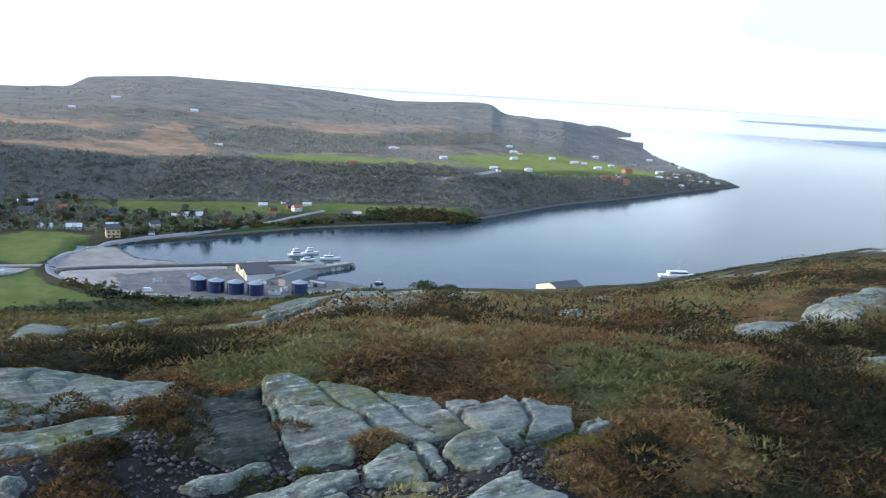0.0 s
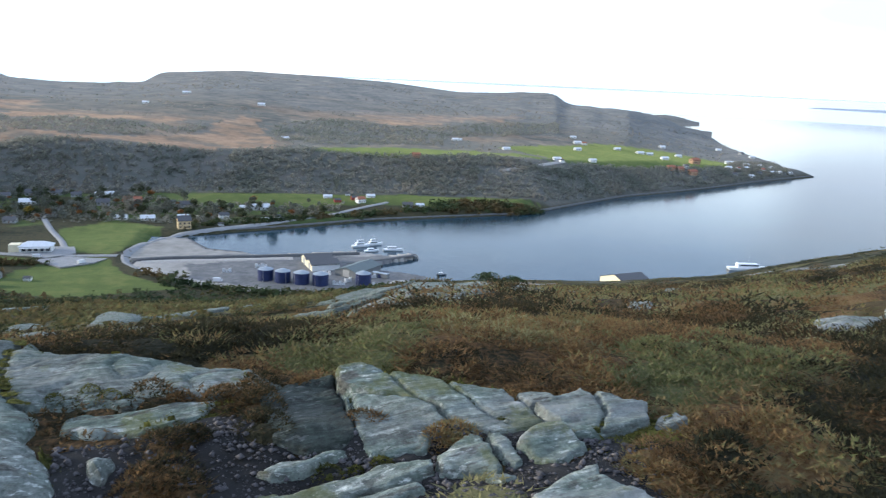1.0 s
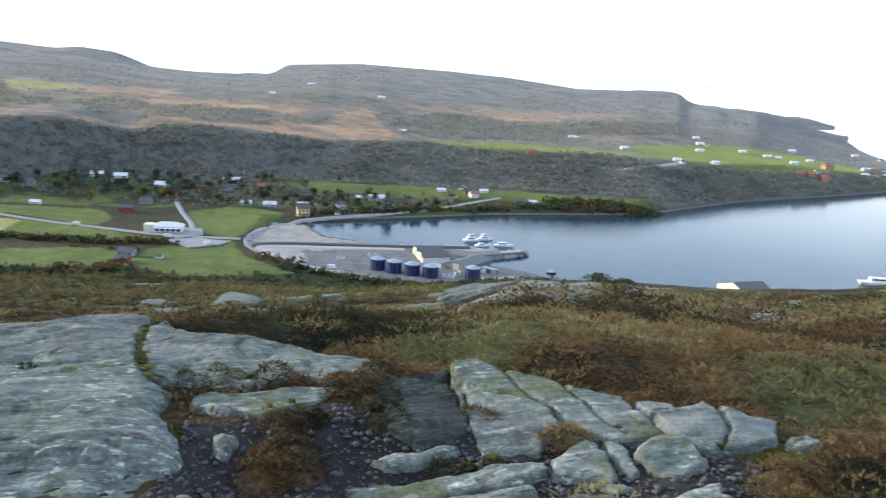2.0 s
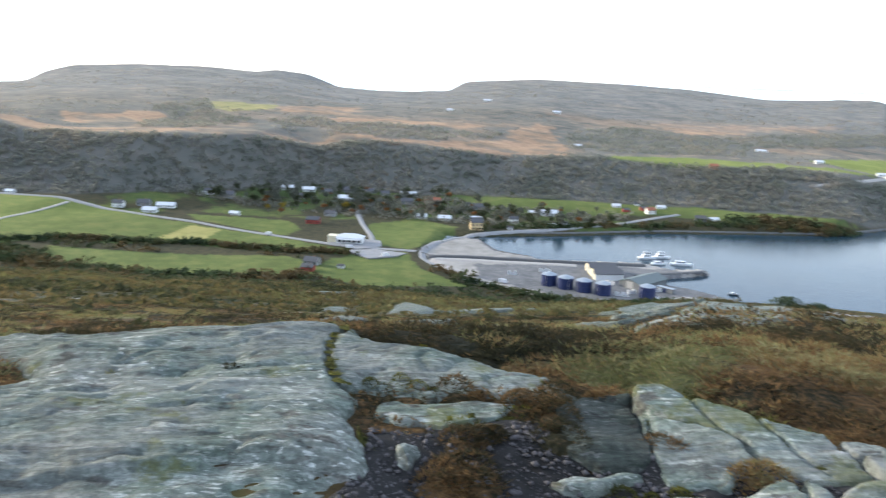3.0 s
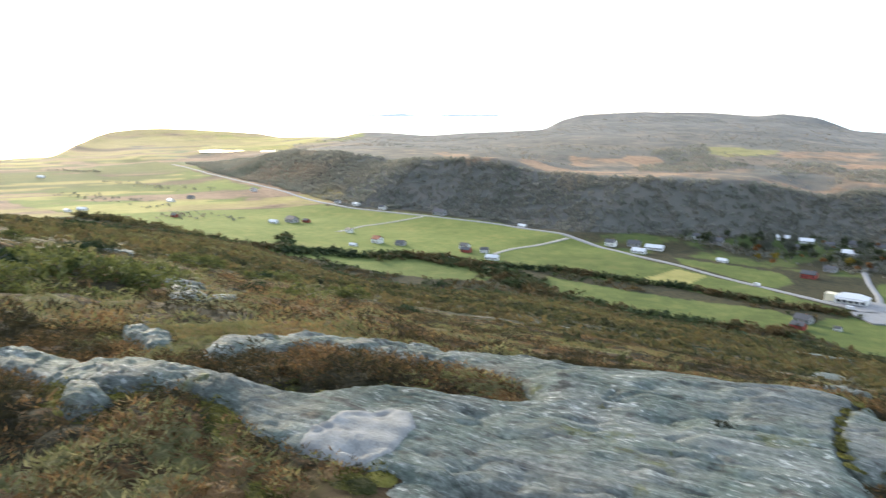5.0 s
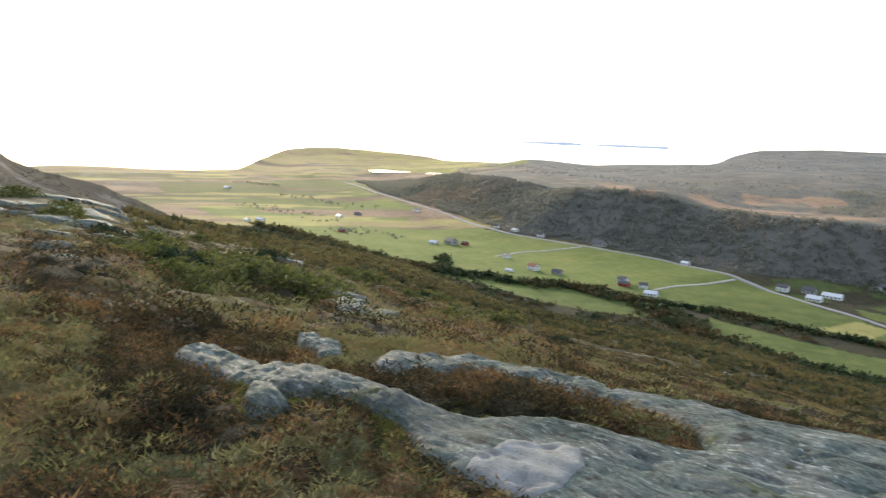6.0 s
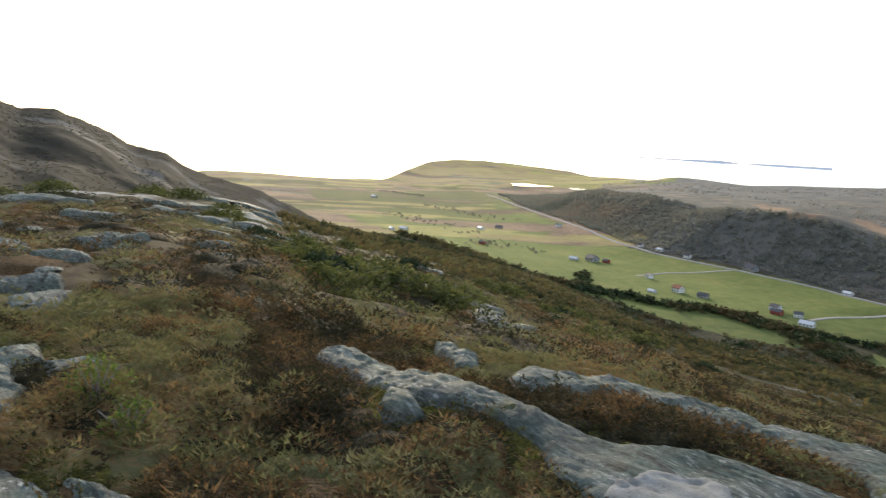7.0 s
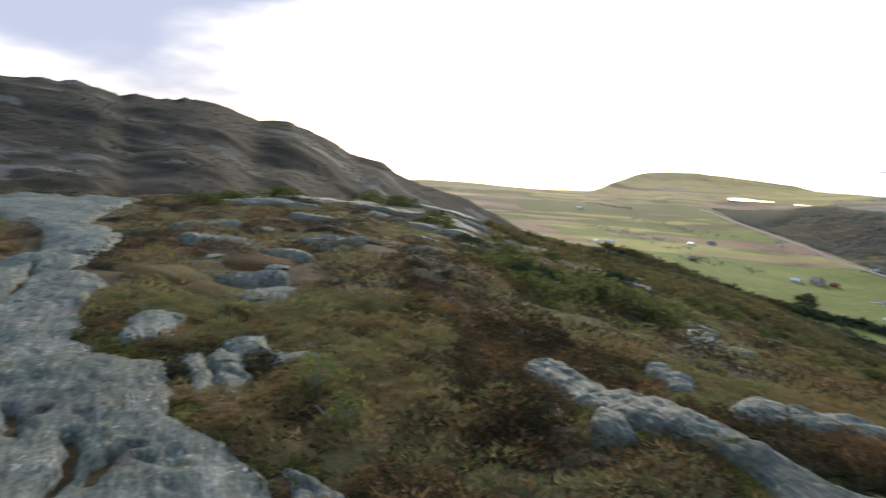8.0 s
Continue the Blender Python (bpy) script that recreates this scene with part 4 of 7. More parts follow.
SLABS["left_strip"] = ([(-5.38, -2.30), (-5.78, -2.33), (-5.00, -1.76), (-4.47, -1.63), (-4.78, -1.92)], 0.088, 0.10)
SLABS["left_chip"] = ([(-5.78, -2.37), (-6.01, -2.10), (-5.51, -1.86), (-5.39, -2.10)], 0.088, 0.1)
SLABS["left_nub"] = ([(-5.54, -1.90), (-5.73, -1.60), (-5.39, -1.47), (-5.18, -1.72)], 0.091, 0.1)
SLABS["nub"] = ([(-7.3, 0.78), (-7.5, 1.05), (-6.9, 1.12), (-6.3, 1.05), (-6.35, 0.84), (-6.8, 0.86)], 0.099, 0.12)
SLABS["west_lump"] = ([(-9.4, -3.6), (-9.7, -3.25), (-9.0, -2.85), (-8.4, -2.8), (-8.1, -3.0), (-8.6, -3.4)], 0.099, 0.2)
SLABS["west_flat"] = ([(-5.5, -3.0), (-5.9, -2.8), (-6.6, -3.0), (-6.9, -3.4), (-6.3, -3.4)], 0.094, 0.12)


# open joints in the rock, some packed with moss
JOINTS = [
    [(-2.66, 3.95), (-2.52, 3.5), (-2.24, 3.12), (-2.05, 3.02)],
    [(-0.86, 3.68), (-0.78, 3.48), (-0.71, 3.31)], [(-0.62, 3.70), (-0.50, 3.52), (-0.39, 3.37), (-0.25, 3.24), (-0.11, 3.17)], [(-0.30, 3.62), (-0.12, 3.40), (0.04, 3.24)], [(0.42, 3.62), (0.46, 3.40), (0.40, 3.20)],
    [(-3.12, 1.36), (-2.9, 1.5), (-2.66, 1.74), (-2.42, 1.95), (-2.2, 2.16), (-1.98, 2.34), (-1.68, 2.44)],
]


# open clefts in the bare rock to the west
CLEFTS = [[(-3.72, -2.52), (-3.89, -2.54), (-4.04, -2.53)], [(-4.06, -2.72), (-3.88, -2.56), (-3.69, -2.43)], [(-3.2, -1.9), (-3.43, -1.95), (-3.79, -2.18)], [(-3.36, -1.84), (-3.62, -1.86), (-3.73, -1.83)], [(-7.26, -5.24), (-7.79, -5.43), (-10.02, -6.87)]]


def joint_distance(x, y, line):
    best = np.full(np.shape(x), 1e9)
    for (xa, ya), (xb, yb) in zip(line[:-1], line[1:]):
        ex, ey = xb - xa, yb - ya
        t = np.clip(((x - xa) * ex + (y - ya) * ey) / (ex * ex + ey * ey), 0, 1)
        best = np.minimum(best, np.hypot(x - xa - t * ex, y - ya - t * ey))
    return best


def edge_distance(x, y, poly):
    """Metres to the outline, positive inside."""
    best = np.full(np.shape(x), 1e9)
    n = len(poly)
    for i in range(n):
        (xa, ya), (xb, yb) = poly[i], poly[(i + 1) % n]
        ex, ey = xb - xa, yb - ya
        t = np.clip(((x - xa) * ex + (y - ya) * ey) / (ex * ex + ey * ey), 0, 1)
        best = np.minimum(best, np.hypot(x - xa - t * ex, y - ya - t * ey))
    return np.where(inside(x, y, poly), best, -best)


def slab(poly, height, soft, seed, grid):
    """A rounded, bedded and cracked slab that rises out of the ground."""
    xs, ys = [p[0] for p in poly], [p[1] for p in poly]
    g = grid
    X, Y = np.meshgrid(np.arange(min(xs) - 0.15, max(xs) + 0.15 + g, g), np.arange(min(ys) - 0.15, max(ys) + 0.15 + g, g))
    small = min(1.0, (max(xs) - min(xs)) / 2.5)
    wx, wy = X + (fbm(X, Y, 0.35, seed) - 0.5) * 0.22 * small, Y + (fbm(X, Y, 0.35, seed + 5) - 0.5) * 0.22 * small
    E = edge_distance(wx, wy, poly) + (fbm(X, Y, 0.09, seed + 6, 3) - 0.5) * 0.05
    rise = np.minimum(1, np.maximum(E, 0) / 0.035) * (0.65 + 0.35 * step(E, 0.0, soft))
    u, v = X * math.cos(radians(37)) + Y * math.sin(radians(37)), Y * math.cos(radians(37)) - X * math.sin(radians(37))
    beds = fbm(u * 0.26, v * 1.7, 0.42, 7, 5)
    tread = beds * 9
    ledge = (np.floor(tread) + step(tread - np.floor(tread), 0.6, 0.92)) / 9
    thin = fbm(u * 0.2, v * 2.0, 0.22, 27, 4) * 7
    leaf = (np.floor(thin) + step(thin - np.floor(thin), 0.7, 0.95)) / 7
    crack = np.abs(fbm(u, v * 1.4, 0.8, seed + 13, 3) - 0.5)
    groove = np.exp(-(crack / 0.006) ** 2) * 0.022 * step(E, 0.02, 0.12)
    jx, jy = X + (fbm(X, Y, 0.13, 61, 3) - 0.5) * 0.07, Y + (fbm(X, Y, 0.13, 62, 3) - 0.5) * 0.07
    for k, line in enumerate(JOINTS[:-1]):
        groove = np.maximum(groove, np.exp(-(joint_distance(jx, jy, line) / (0.016 if k == 0 else 0.011)) ** 2) * (0.05 if k == 0 else 0.028))
    for line in CLEFTS:
        groove = np.maximum(groove, np.exp(-(joint_distance(jx, jy, line) / 0.032) ** 2) * 0.10)
    # below the last joint the rock lies a step lower
    low = np.interp(jx, [p[0] for p in JOINTS[-1]], [p[1] for p in JOINTS[-1]]) - jy
    drop = 0.04 * step(low, -0.015, 0.02) * (jx > -3.12) * (jx < -1.5) * (jy > 0.6)
    swell = 0.75 + 0.5 * fbm(X, Y, 1.2, seed + 3, 3)
    pits = np.maximum(0, fbm(u * 0.5, v * 1.3, 0.07, 19, 2) - 0.62) * 0.09
    Z = land(X, Y) + 0.62 * height * rise * swell + (ledge - 0.5) * 0.028 * rise + (leaf - 0.5) * 0.020 * rise + (fbm(u * 0.22, v * 1.8, 0.06, 17, 3) - 0.5) * 0.010 * rise - groove - drop - pits * rise
    # the western tail is broken into angular lumps
    lumps = fbm(X, Y, 0.34, 33, 3) * 6 + fbm(X, Y, 0.9, 34, 2) * 3
    broken = (np.floor(lumps) + step(lumps - np.floor(lumps), 0.82, 0.99)) / 9 - 0.28
    chips = fbm(X, Y, 0.12, 36, 3) * 6
    flakes = (np.floor(chips) + step(chips - np.floor(chips), 0.86, 0.99)) / 6 - 0.5
    Z = Z + flakes * (0.012 + 0.022 * step(-X, 3.6, 4.6)) * rise * step(-X, 1.8, 2.4) * (Y > -0.6) * (X > -8)
    Z = Z + 0.03 * rise * step(-X, 3.4, 4.4) * (Y > -0.6) * (X > -8)
    Z = Z + broken * 0.17 * rise * step(-X, 4.2, 5.2) * (Y > -0.6) * (X > -8)
    Z = np.where(E < 0, land(X, Y) + np.maximum(E, -0.5) * 1.6, Z)
    me = grid_mesh("slab", X, Y, Z)
    bm = bmesh.new()
    bm.from_mesh(me)
    bm.verts.ensure_lookup_table()
    keep = (E > -0.12).ravel()
    bmesh.ops.delete(bm, geom=[q for q, k in zip(bm.verts, keep) if not k], context="VERTS")
    bmesh.ops.recalc_face_normals(bm, faces=bm.faces)
    if sum(f.normal.z for f in bm.faces) < 0:
        bmesh.ops.reverse_faces(bm, faces=bm.faces)
    bm.to_mesh(me)
    bm.free()
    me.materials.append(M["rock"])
    return me


FLAKE = [(-3.78, 1.42), (-3.70, 1.66), (-3.52, 1.70), (-3.37, 1.65), (-3.15, 1.42), (-3.20, 1.20), (-3.36, 1.12), (-3.53, 1.10)]
ROCK_LABELS = {
    "great": "broad grey-green gneiss outcrop with pale lichen and mossy joints",     "right": "weathered grey slab rising out of the heather slope", "left": "wide pitted blue-grey bare rock beside the scrub", "left_far": "bare blue-grey rock running up towards the dark ridge",
}
for k, (key, (poly, height, soft)) in enumerate(SLABS.items()):
    big = max(p[0] for p in poly) - min(p[0] for p in poly)
    me = slab(poly, height, soft, 100 + 23 * k, 0.012 if big < 2.0 else 0.02 if big < 6 else 0.03 if big < 14 else 0.11)
    tagged(new("rock_slab", me), ROCK_LABELS.get(key, "small lichened grey gneiss block set in peat and heather"), "rock", "rocks of the outcrop")


# the broken crest: outline seen on the ground, shrink towards the eye, height, rise along x and y
BLOCKS = {}
BLOCKS["crest"] = ([(-0.89, 3.83), (-0.77, 3.89), (-0.58, 3.86), (-0.4, 3.84), (-0.19, 3.79), (0.01, 3.76), (0.06, 3.68), (0.15, 3.61), (0.2, 3.5), (0.1, 3.41), (0.0, 3.38), (-0.11, 3.36), (-0.26, 3.43), (-0.41, 3.56), (-0.54, 3.58), (-0.68, 3.60), (-0.8, 3.63)],
              0.950, 0.075, -0.05, 0.12)
BLOCKS["brow"] = ([(-0.83, 3.61), (-0.66, 3.59), (-0.48, 3.56), (-0.40, 3.52), (-0.28, 3.40), (-0.36, 3.2), (-0.47, 3.13), (-0.57, 3.12), (-0.64, 3.22), (-0.76, 3.42)], 0.955, 0.045, 0.06, 0.22)
BLOCKS["wall"] = ([(-1.13, 3.67), (-0.88, 3.79), (-0.82, 3.62), (-0.77, 3.42), (-0.66, 3.22), (-0.72, 3.1), (-0.85, 3.04), (-1.01, 3.08), (-1.19, 3.45)], 0.965, 0.025, 0.10, 0.18)
BLOCKS["sliver"] = ([(-1.03, 2.91), (-0.95, 2.98), (-0.8, 3.04), (-0.66, 3.1), (-0.72, 3.03), (-0.83, 2.96), (-0.96, 2.90)], 0.965, 0.06, 0.0, 0.2)
BLOCKS["rib"] = ([(-1.07, 2.72), (-1.03, 2.78), (-0.89, 2.84), (-0.67, 2.92), (-0.5, 3.0), (-0.31, 3.09), (-0.28, 3.02), (-0.35, 2.96), (-0.46, 2.88), (-0.61, 2.83), (-0.73, 2.75), (-0.9, 2.69)], 0.960, 0.06, 0.03, 0.28)
BLOCKS["rib_low"] = ([(-0.80, 2.70), (-0.66, 2.78), (-0.50, 2.84), (-0.34, 2.92), (-0.30, 2.86), (-0.46, 2.76), (-0.62, 2.68), (-0.74, 2.64)], 0.965, 0.06, 0.0, 0.3)
BLOCKS["nose"] = ([(-0.30, 3.10), (-0.23, 3.18), (-0.12, 3.26), (-0.05, 3.19), (0.02, 3.08), (0.0, 3.02), (-0.12, 3.02), (-0.26, 3.01)], 0.958, 0.07, 0.06, 0.22)
BLOCKS["wedge"] = ([(-0.03, 3.31), (0.03, 3.23), (0.09, 3.1), (0.05, 3.07), (-0.02, 3.17), (-0.10, 3.28)], 0.958, 0.055, -0.1, 0.15)
BLOCKS["cheek"] = ([(0.05, 3.22), (0.17, 3.37), (0.28, 3.40), (0.38, 3.28), (0.37, 3.2), (0.26, 3.1), (0.14, 3.10)], 0.955, 0.065, -0.05, 0.22)
BLOCKS["shoulder"] = ([(0.14, 3.61), (0.3, 3.75), (0.39, 3.82), (0.47, 3.8), (0.58, 3.75), (0.71, 3.75), (0.69, 3.59), (0.58, 3.50), (0.44, 3.39), (0.35, 3.40), (0.28, 3.44), (0.2, 3.50)], 0.950, 0.08, -0.06, 0.14)
BLOCKS["chip"] = ([(0.68, 3.51), (0.74, 3.62), (0.82, 3.67), (0.88, 3.59), (0.76, 3.5)], 0.965, 0.05, 0.0, 0.2)
BLOCKS["back"] = ([(0.06, 3.76), (0.13, 3.81), (0.23, 3.80), (0.27, 3.74), (0.13, 3.66), (0.06, 3.69)], 0.950, 0.07, 0.0, 0.1)
BLOCKS["apron"] = ([(0.25, 2.88), (0.32, 2.95), (0.39, 2.97), (0.40, 2.90), (0.50, 2.86), (0.62, 2.80), (0.55, 2.58), (0.36, 2.36), (0.16, 2.40), (0.08, 2.58), (0.11, 2.72), (0.20, 2.84)], 0.960, 0.07, -0.05, 0.16)
BLOCKS["splinter"] = ([(-0.06, 2.97), (0.02, 3.01), (0.08, 2.98), (0.02, 2.94)], 0.965, 0.06, 0.0, 0.1)
BLOCKS["shelf"] = ([(-1.98, 3.11), (-1.91, 3.18), (-1.66, 3.28), (-1.56, 3.35), (-1.37, 3.37), (-1.38, 3.2), (-1.49, 3.13), (-1.58, 3.04), (-1.83, 3.02), (-1.94, 3.04)], 0.965, 0.045, 0.0, 0.14)
STEM = (-0.048, 0.015)


def block_outline(key):
    poly, k, height, gx, gy = BLOCKS[key]
    return [(STEM[0] + (x - STEM[0]) * k, STEM[1] + (y - STEM[1]) * k) for x, y in poly]


def block(poly, height, gx, gy, seed, rough=1.0):
    """A broken block with a tilted, bedded top and steep sides."""
    xs, ys = [p[0] for p in poly], [p[1] for p in poly]
    cx, cy = sum(xs) / len(xs), sum(ys) / len(ys)
    g = 0.011
    X, Y = np.meshgrid(np.arange(min(xs) - 0.08, max(xs) + 0.08 + g, g), np.arange(min(ys) - 0.08, max(ys) + 0.08 + g, g))
    wx, wy = X + (fbm(X, Y, 0.16, 700) - 0.5) * 0.07, Y + (fbm(X, Y, 0.16, 705) - 0.5) * 0.07
    E = edge_distance(wx, wy, poly) + 0.006 + (fbm(X, Y, 0.05, 706, 3) - 0.5) * 0.016
    ground_z = land(X, Y)
    level = float(np.mean(land(np.array(xs), np.array(ys))))
    a = radians(24)
    u, v = X * math.cos(a) + Y * math.sin(a), Y * math.cos(a) - X * math.sin(a)
    tread = fbm(u * 0.25, v * 1.5, 0.30, 707, 4) * 7
    beds = (np.floor(tread) + step(tread - np.floor(tread), 0.75, 0.97)) / 7
    # worn planes that cut the corners
    facet = np.minimum(0, (E - 0.022) * 0.8)
    top = level + height + gx * (X - cx) + gy * (Y - cy) + ((beds - 0.5) * 0.06 + (fbm(u * 0.3, v * 1.3, 0.11, 708, 4) - 0.5) * 0.034) * rough + facet
    groove = np.zeros(X.shape)
    for line in JOINTS[1:-1]:
        groove = np.maximum(groove, np.exp(-(joint_distance(wx, wy, line) / 0.010) ** 2) * 0.03)
    top = np.maximum(top - groove, ground_z + 0.03)
    side = step(E, -0.002, 0.012)
    Z = (ground_z - 0.06) * (1 - side) + top * side
    me = grid_mesh("block", X, Y, Z)
    bm = bmesh.new()
    bm.from_mesh(me)
    bm.verts.ensure_lookup_table()
    keep = (E > -0.02).ravel()
    bmesh.ops.delete(bm, geom=[q for q, k in zip(bm.verts, keep) if not k], context="VERTS")
    bm.to_mesh(me)
    bm.free()
    me.materials.append(M["rock"])
    return me


# the same rock for the hollow's wall, with its shadow darkened into the colour
SHADED_ROCK = rock_material("shade_toned_rock", 0.62, 0.30)
for k, key in enumerate(BLOCKS):
    me = block(block_outline(key), *BLOCKS[key][2:], 400 + 17 * k, 2.6 if key == "wall" else 1.0)
    label = "jointed grey rock crest with moss in its cracks" if key == "crest" else "small lichened grey gneiss block set in peat and heather"
    if key in ("crest", "rib", "cheek", "nose"):
        me.materials[0] = MOSSY_ROCK
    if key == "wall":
        me.materials[0] = SHADED_ROCK
        label = "rock face of the hollow, its shadow toned into the colour"
    tagged(new("rock_block", me), label, "rock", "rocks of the outcrop")


def flake():
    """A fresh pale scar where a sheet of rock has come off."""
    me = slab(SLABS["great"][0], SLABS["great"][1], SLABS["great"][2], 100, 0.02)
    bm = bmesh.new()
    bm.from_mesh(me)
    bm.verts.ensure_lookup_table()
    co = np.array([q.co[:] for q in bm.verts])
    E = edge_distance(co[:, 0] + (fbm(co[:, 0], co[:, 1], 0.2, 3) - 0.5) * 0.1, co[:, 1], FLAKE)
    for q, e in zip(bm.verts, E):
        q.co.z += 0.010 if e > 0.03 else 0.010 - (0.03 - e) * 0.9
    bmesh.ops.delete(bm, geom=[q for q, e in zip(bm.verts, E) if e < -0.03], context="VERTS")
    bm.to_mesh(me)
    bm.free()
    me.materials.clear()
    me.materials.append(mat("fresh_pale_rock", (0.215, 0.22, 0.21), 0.9, 0, 0.45, 0.10, 0.8))
    tagged(new("rock_flake", me), "pale pinkish-grey scar of fresh rock on a slab", "rock", "rocks of the outcrop")


flake()


def boulder(x, y, size, seed, squat=0.55, label="pale grey boulder lying among the heather"):
    """A loose angular stone."""
    rnd = random.Random(seed)
    bm = bmesh.new()
    bmesh.ops.create_icosphere(bm, subdivisions=3, radius=1.0)
    cuts = [(Vector((rnd.uniform(-1, 1), rnd.uniform(-1, 1), rnd.uniform(-0.6, 1))).normalized(), rnd.uniform(0.55, 0.85)) for _ in range(9)]
    for q in bm.verts:
        for n, d in cuts:
            over = q.co.dot(n) - d
            if over > 0:
                q.co -= n * over
        q.co += q.co.normalized() * (noise.noise(q.co * 2.3 + Vector((seed, 0, 0))) * 0.10)
        q.co = Vector((q.co.x * rnd.uniform(0.98, 1.02), q.co.y * 0.8, q.co.z * squat)) * size
    me = bpy.data.meshes.new("boulder")
    bm.to_mesh(me)
    bm.free()
    me.materials.append(M["rock"])
    ob = tagged(new("boulder", me), label, "rock", "loose boulders")
    ob.matrix_basis = pose(x, y, land1(x, y) + size * squat * 0.25, 0, 0, rnd.uniform(0, 360))
    return ob


boulder(-1.59, 2.70, 0.085, 4, 0.75, "pale fist-sized stone lying on dark peat")
# rocks breaking out of the slope: x, y, half-width
SLOPE_ROCKS = [(-36.1, 53.8, 1.5), (-40.5, 76.0, 2.5), (-38.0, 70.0, 1.8), (-4.7, 11.5, 0.28), (-3.0, 6.5, 0.18), (-9.2, 50.9, 2.2), (-6.0, 40.0, 1.6), (-2.1, 20.7, 0.9), (-1.4, 36.9, 1.3), (2.0, 11.4, 0.3),
               (-10.2, 15.5, 0.6), (-42.6, 79.1, 3.0), (-1.2, 8.4, 0.3), (-0.9, 11.8, 0.36), (5.9, 27.1, 0.4), (-9.6, 14.0, 0.4), (-31.9, 58.9, 2.4), (-12.0, 24.0, 0.9), (-7.0, 17.0, 0.5)]
WEST_ROCKS = [(-8.7, -3.2, 0.32), (-28.0, -4.3, 0.6), (-14.1, -2.2, 0.3), (-23.9, -2.3, 0.5), (-24.1, 1.5, 0.7), (-23.7, 3.2, 0.5), (-20.5, 3.1, 0.42), (-15.4, 2.8, 0.45), (-15.1, 3.4, 0.36), (-67.4, 7.5, 1.0), (-32.1, -4.0, 0.9),
              (-45.9, -8.2, 1.3), (-16.0, -4.4, 0.3), (-10.7, -3.7, 0.25), (-18.7, -7.0, 0.36), (-11.5, -5.0, 0.22), (-36.6, -15.3, 1.0), (-34.1, -19.5, 0.8), (-18.7, 2.7, 0.6), (-14.5, 2.7, 0.5)]
for k, (x, y, size) in enumerate(SLOPE_ROCKS + WEST_ROCKS):
    boulder(x, y, size, 20 + k, 0.20 if size < 1 else 0.14, "weathered grey rock breaking through the heather slope")

# flat ledges breaking out of the slopes: x, y, half-length, half-width
LEDGES = [(-9.0, 51.2, 4.0, 1.3), (-4.5, 20.3, 1.3, 0.4), (-1.5, 20.1, 1.5, 0.5), (-2.2, 12.9, 0.8, 0.3), (-1.0, 12.2, 0.9, 0.25), (0.9, 22.3, 1.3, 0.4), (-28.0, 67.3, 3.4, 1.3), (-10.3, 15.4, 0.7, 0.35), (-34.0, 66.0, 3.0, 1.0), (-14.6, -6.2, 0.9, 0.45), (-25.0, -7.7, 1.0, 0.45), (-19.4, -8.9, 1.0, 0.5), (-36.4, -15.1, 2.0, 0.9), (-37.4, -13.0, 1.8, 0.8), (-16.2, -4.6, 0.7, 0.3), (-75.4, -11.8, 5.0, 2.0), (-41.6, -5.3, 2.2, 0.9), (-31.2, -3.1, 1.2, 0.5), (-31.2, -5.2, 1.0, 0.35), (-16.7, -2.7, 0.45, 0.18), (-25.0, -2.4, 0.7, 0.25)]
LEDGES += [(-62.9, 6.6, 1.6, 0.6), (-45.0, -9.2, 2.2, 0.9), (-25.3, 1.6, 0.8, 0.3), (-31.5, 4.8, 1.0, 0.4), (-52.0, -4.5, 2.5, 0.8), (-225.0, 327.0, 9.0, 4.5), (-190.0, 343.0, 10.0, 3.5), (-176.0, 352.0, 8.0, 3.0), (-161.0, 352.0, 11.0, 3.0), (-31.0, 77.0, 3.0, 1.1), (-33.0, 95.0, 3.5, 1.2), (-97.0, 143.0, 6.0, 2.5), (-27.0, 78.0, 2.6, 0.8), (-8.4, 16.3, 0.8, 0.3), (-10.1, 56.0, 4.5, 1.0), (-6.1, 33.0, 2.2, 0.6), (-4.0, 26.0, 1.8, 0.45), (-9.8, -3.7, 0.5, 0.22), (-11.9, -4.0, 0.5, 0.22), (-34.9, -7.6, 1.4, 0.5), (-21.3, -3.5, 0.7, 0.22)]
LEDGES += [(-23.8, -0.9, 0.8, 0.28), (-17.4, 0.1, 0.5, 0.2), (-19.3, 1.2, 0.6, 0.22), (-18.3, 3.3, 0.6, 0.25)]
LEDGE_OUTLINES = []
for k, (x, y, half, deep) in enumerate(LEDGES):
    rnd = random.Random(700 + k)
    d = math.hypot(x, y)
    ax, ay = -y / d, x / d
    outline = []
    for i in range(13):
        t = 2 * math.pi * i / 13
        q = rnd.uniform(0.65, 1.15)
        outline.append((x + ax * half * q * math.cos(t) + ay * deep * q * math.sin(t), y + ay * half * q * math.cos(t) - ax * deep * q * math.sin(t)))
    LEDGE_OUTLINES.append(outline)
    tagged(new("rock_ledge", slab(outline, 0.22 + 0.10 * deep + 0.003 * d, 0.12, 900 + k, half / 28)), "flat pale grey rock ledge breaking out of the heather slope", "rock", "ledges of the slope")

ROCKS = [poly for poly, height, soft in SLABS.values()] + [block_outline(key) for key in BLOCKS] + LEDGE_OUTLINES


def on_rock(x, y, margin=0.0):
    hit = np.zeros(np.shape(x), bool)
    for bx, by, size in SLOPE_ROCKS + WEST_ROCKS:
        hit |= np.hypot(x - bx, y - by) < size * 0.9 + margin
    for poly in ROCKS:
        hit |= edge_distance(x, y, poly) > -margin
    return hit


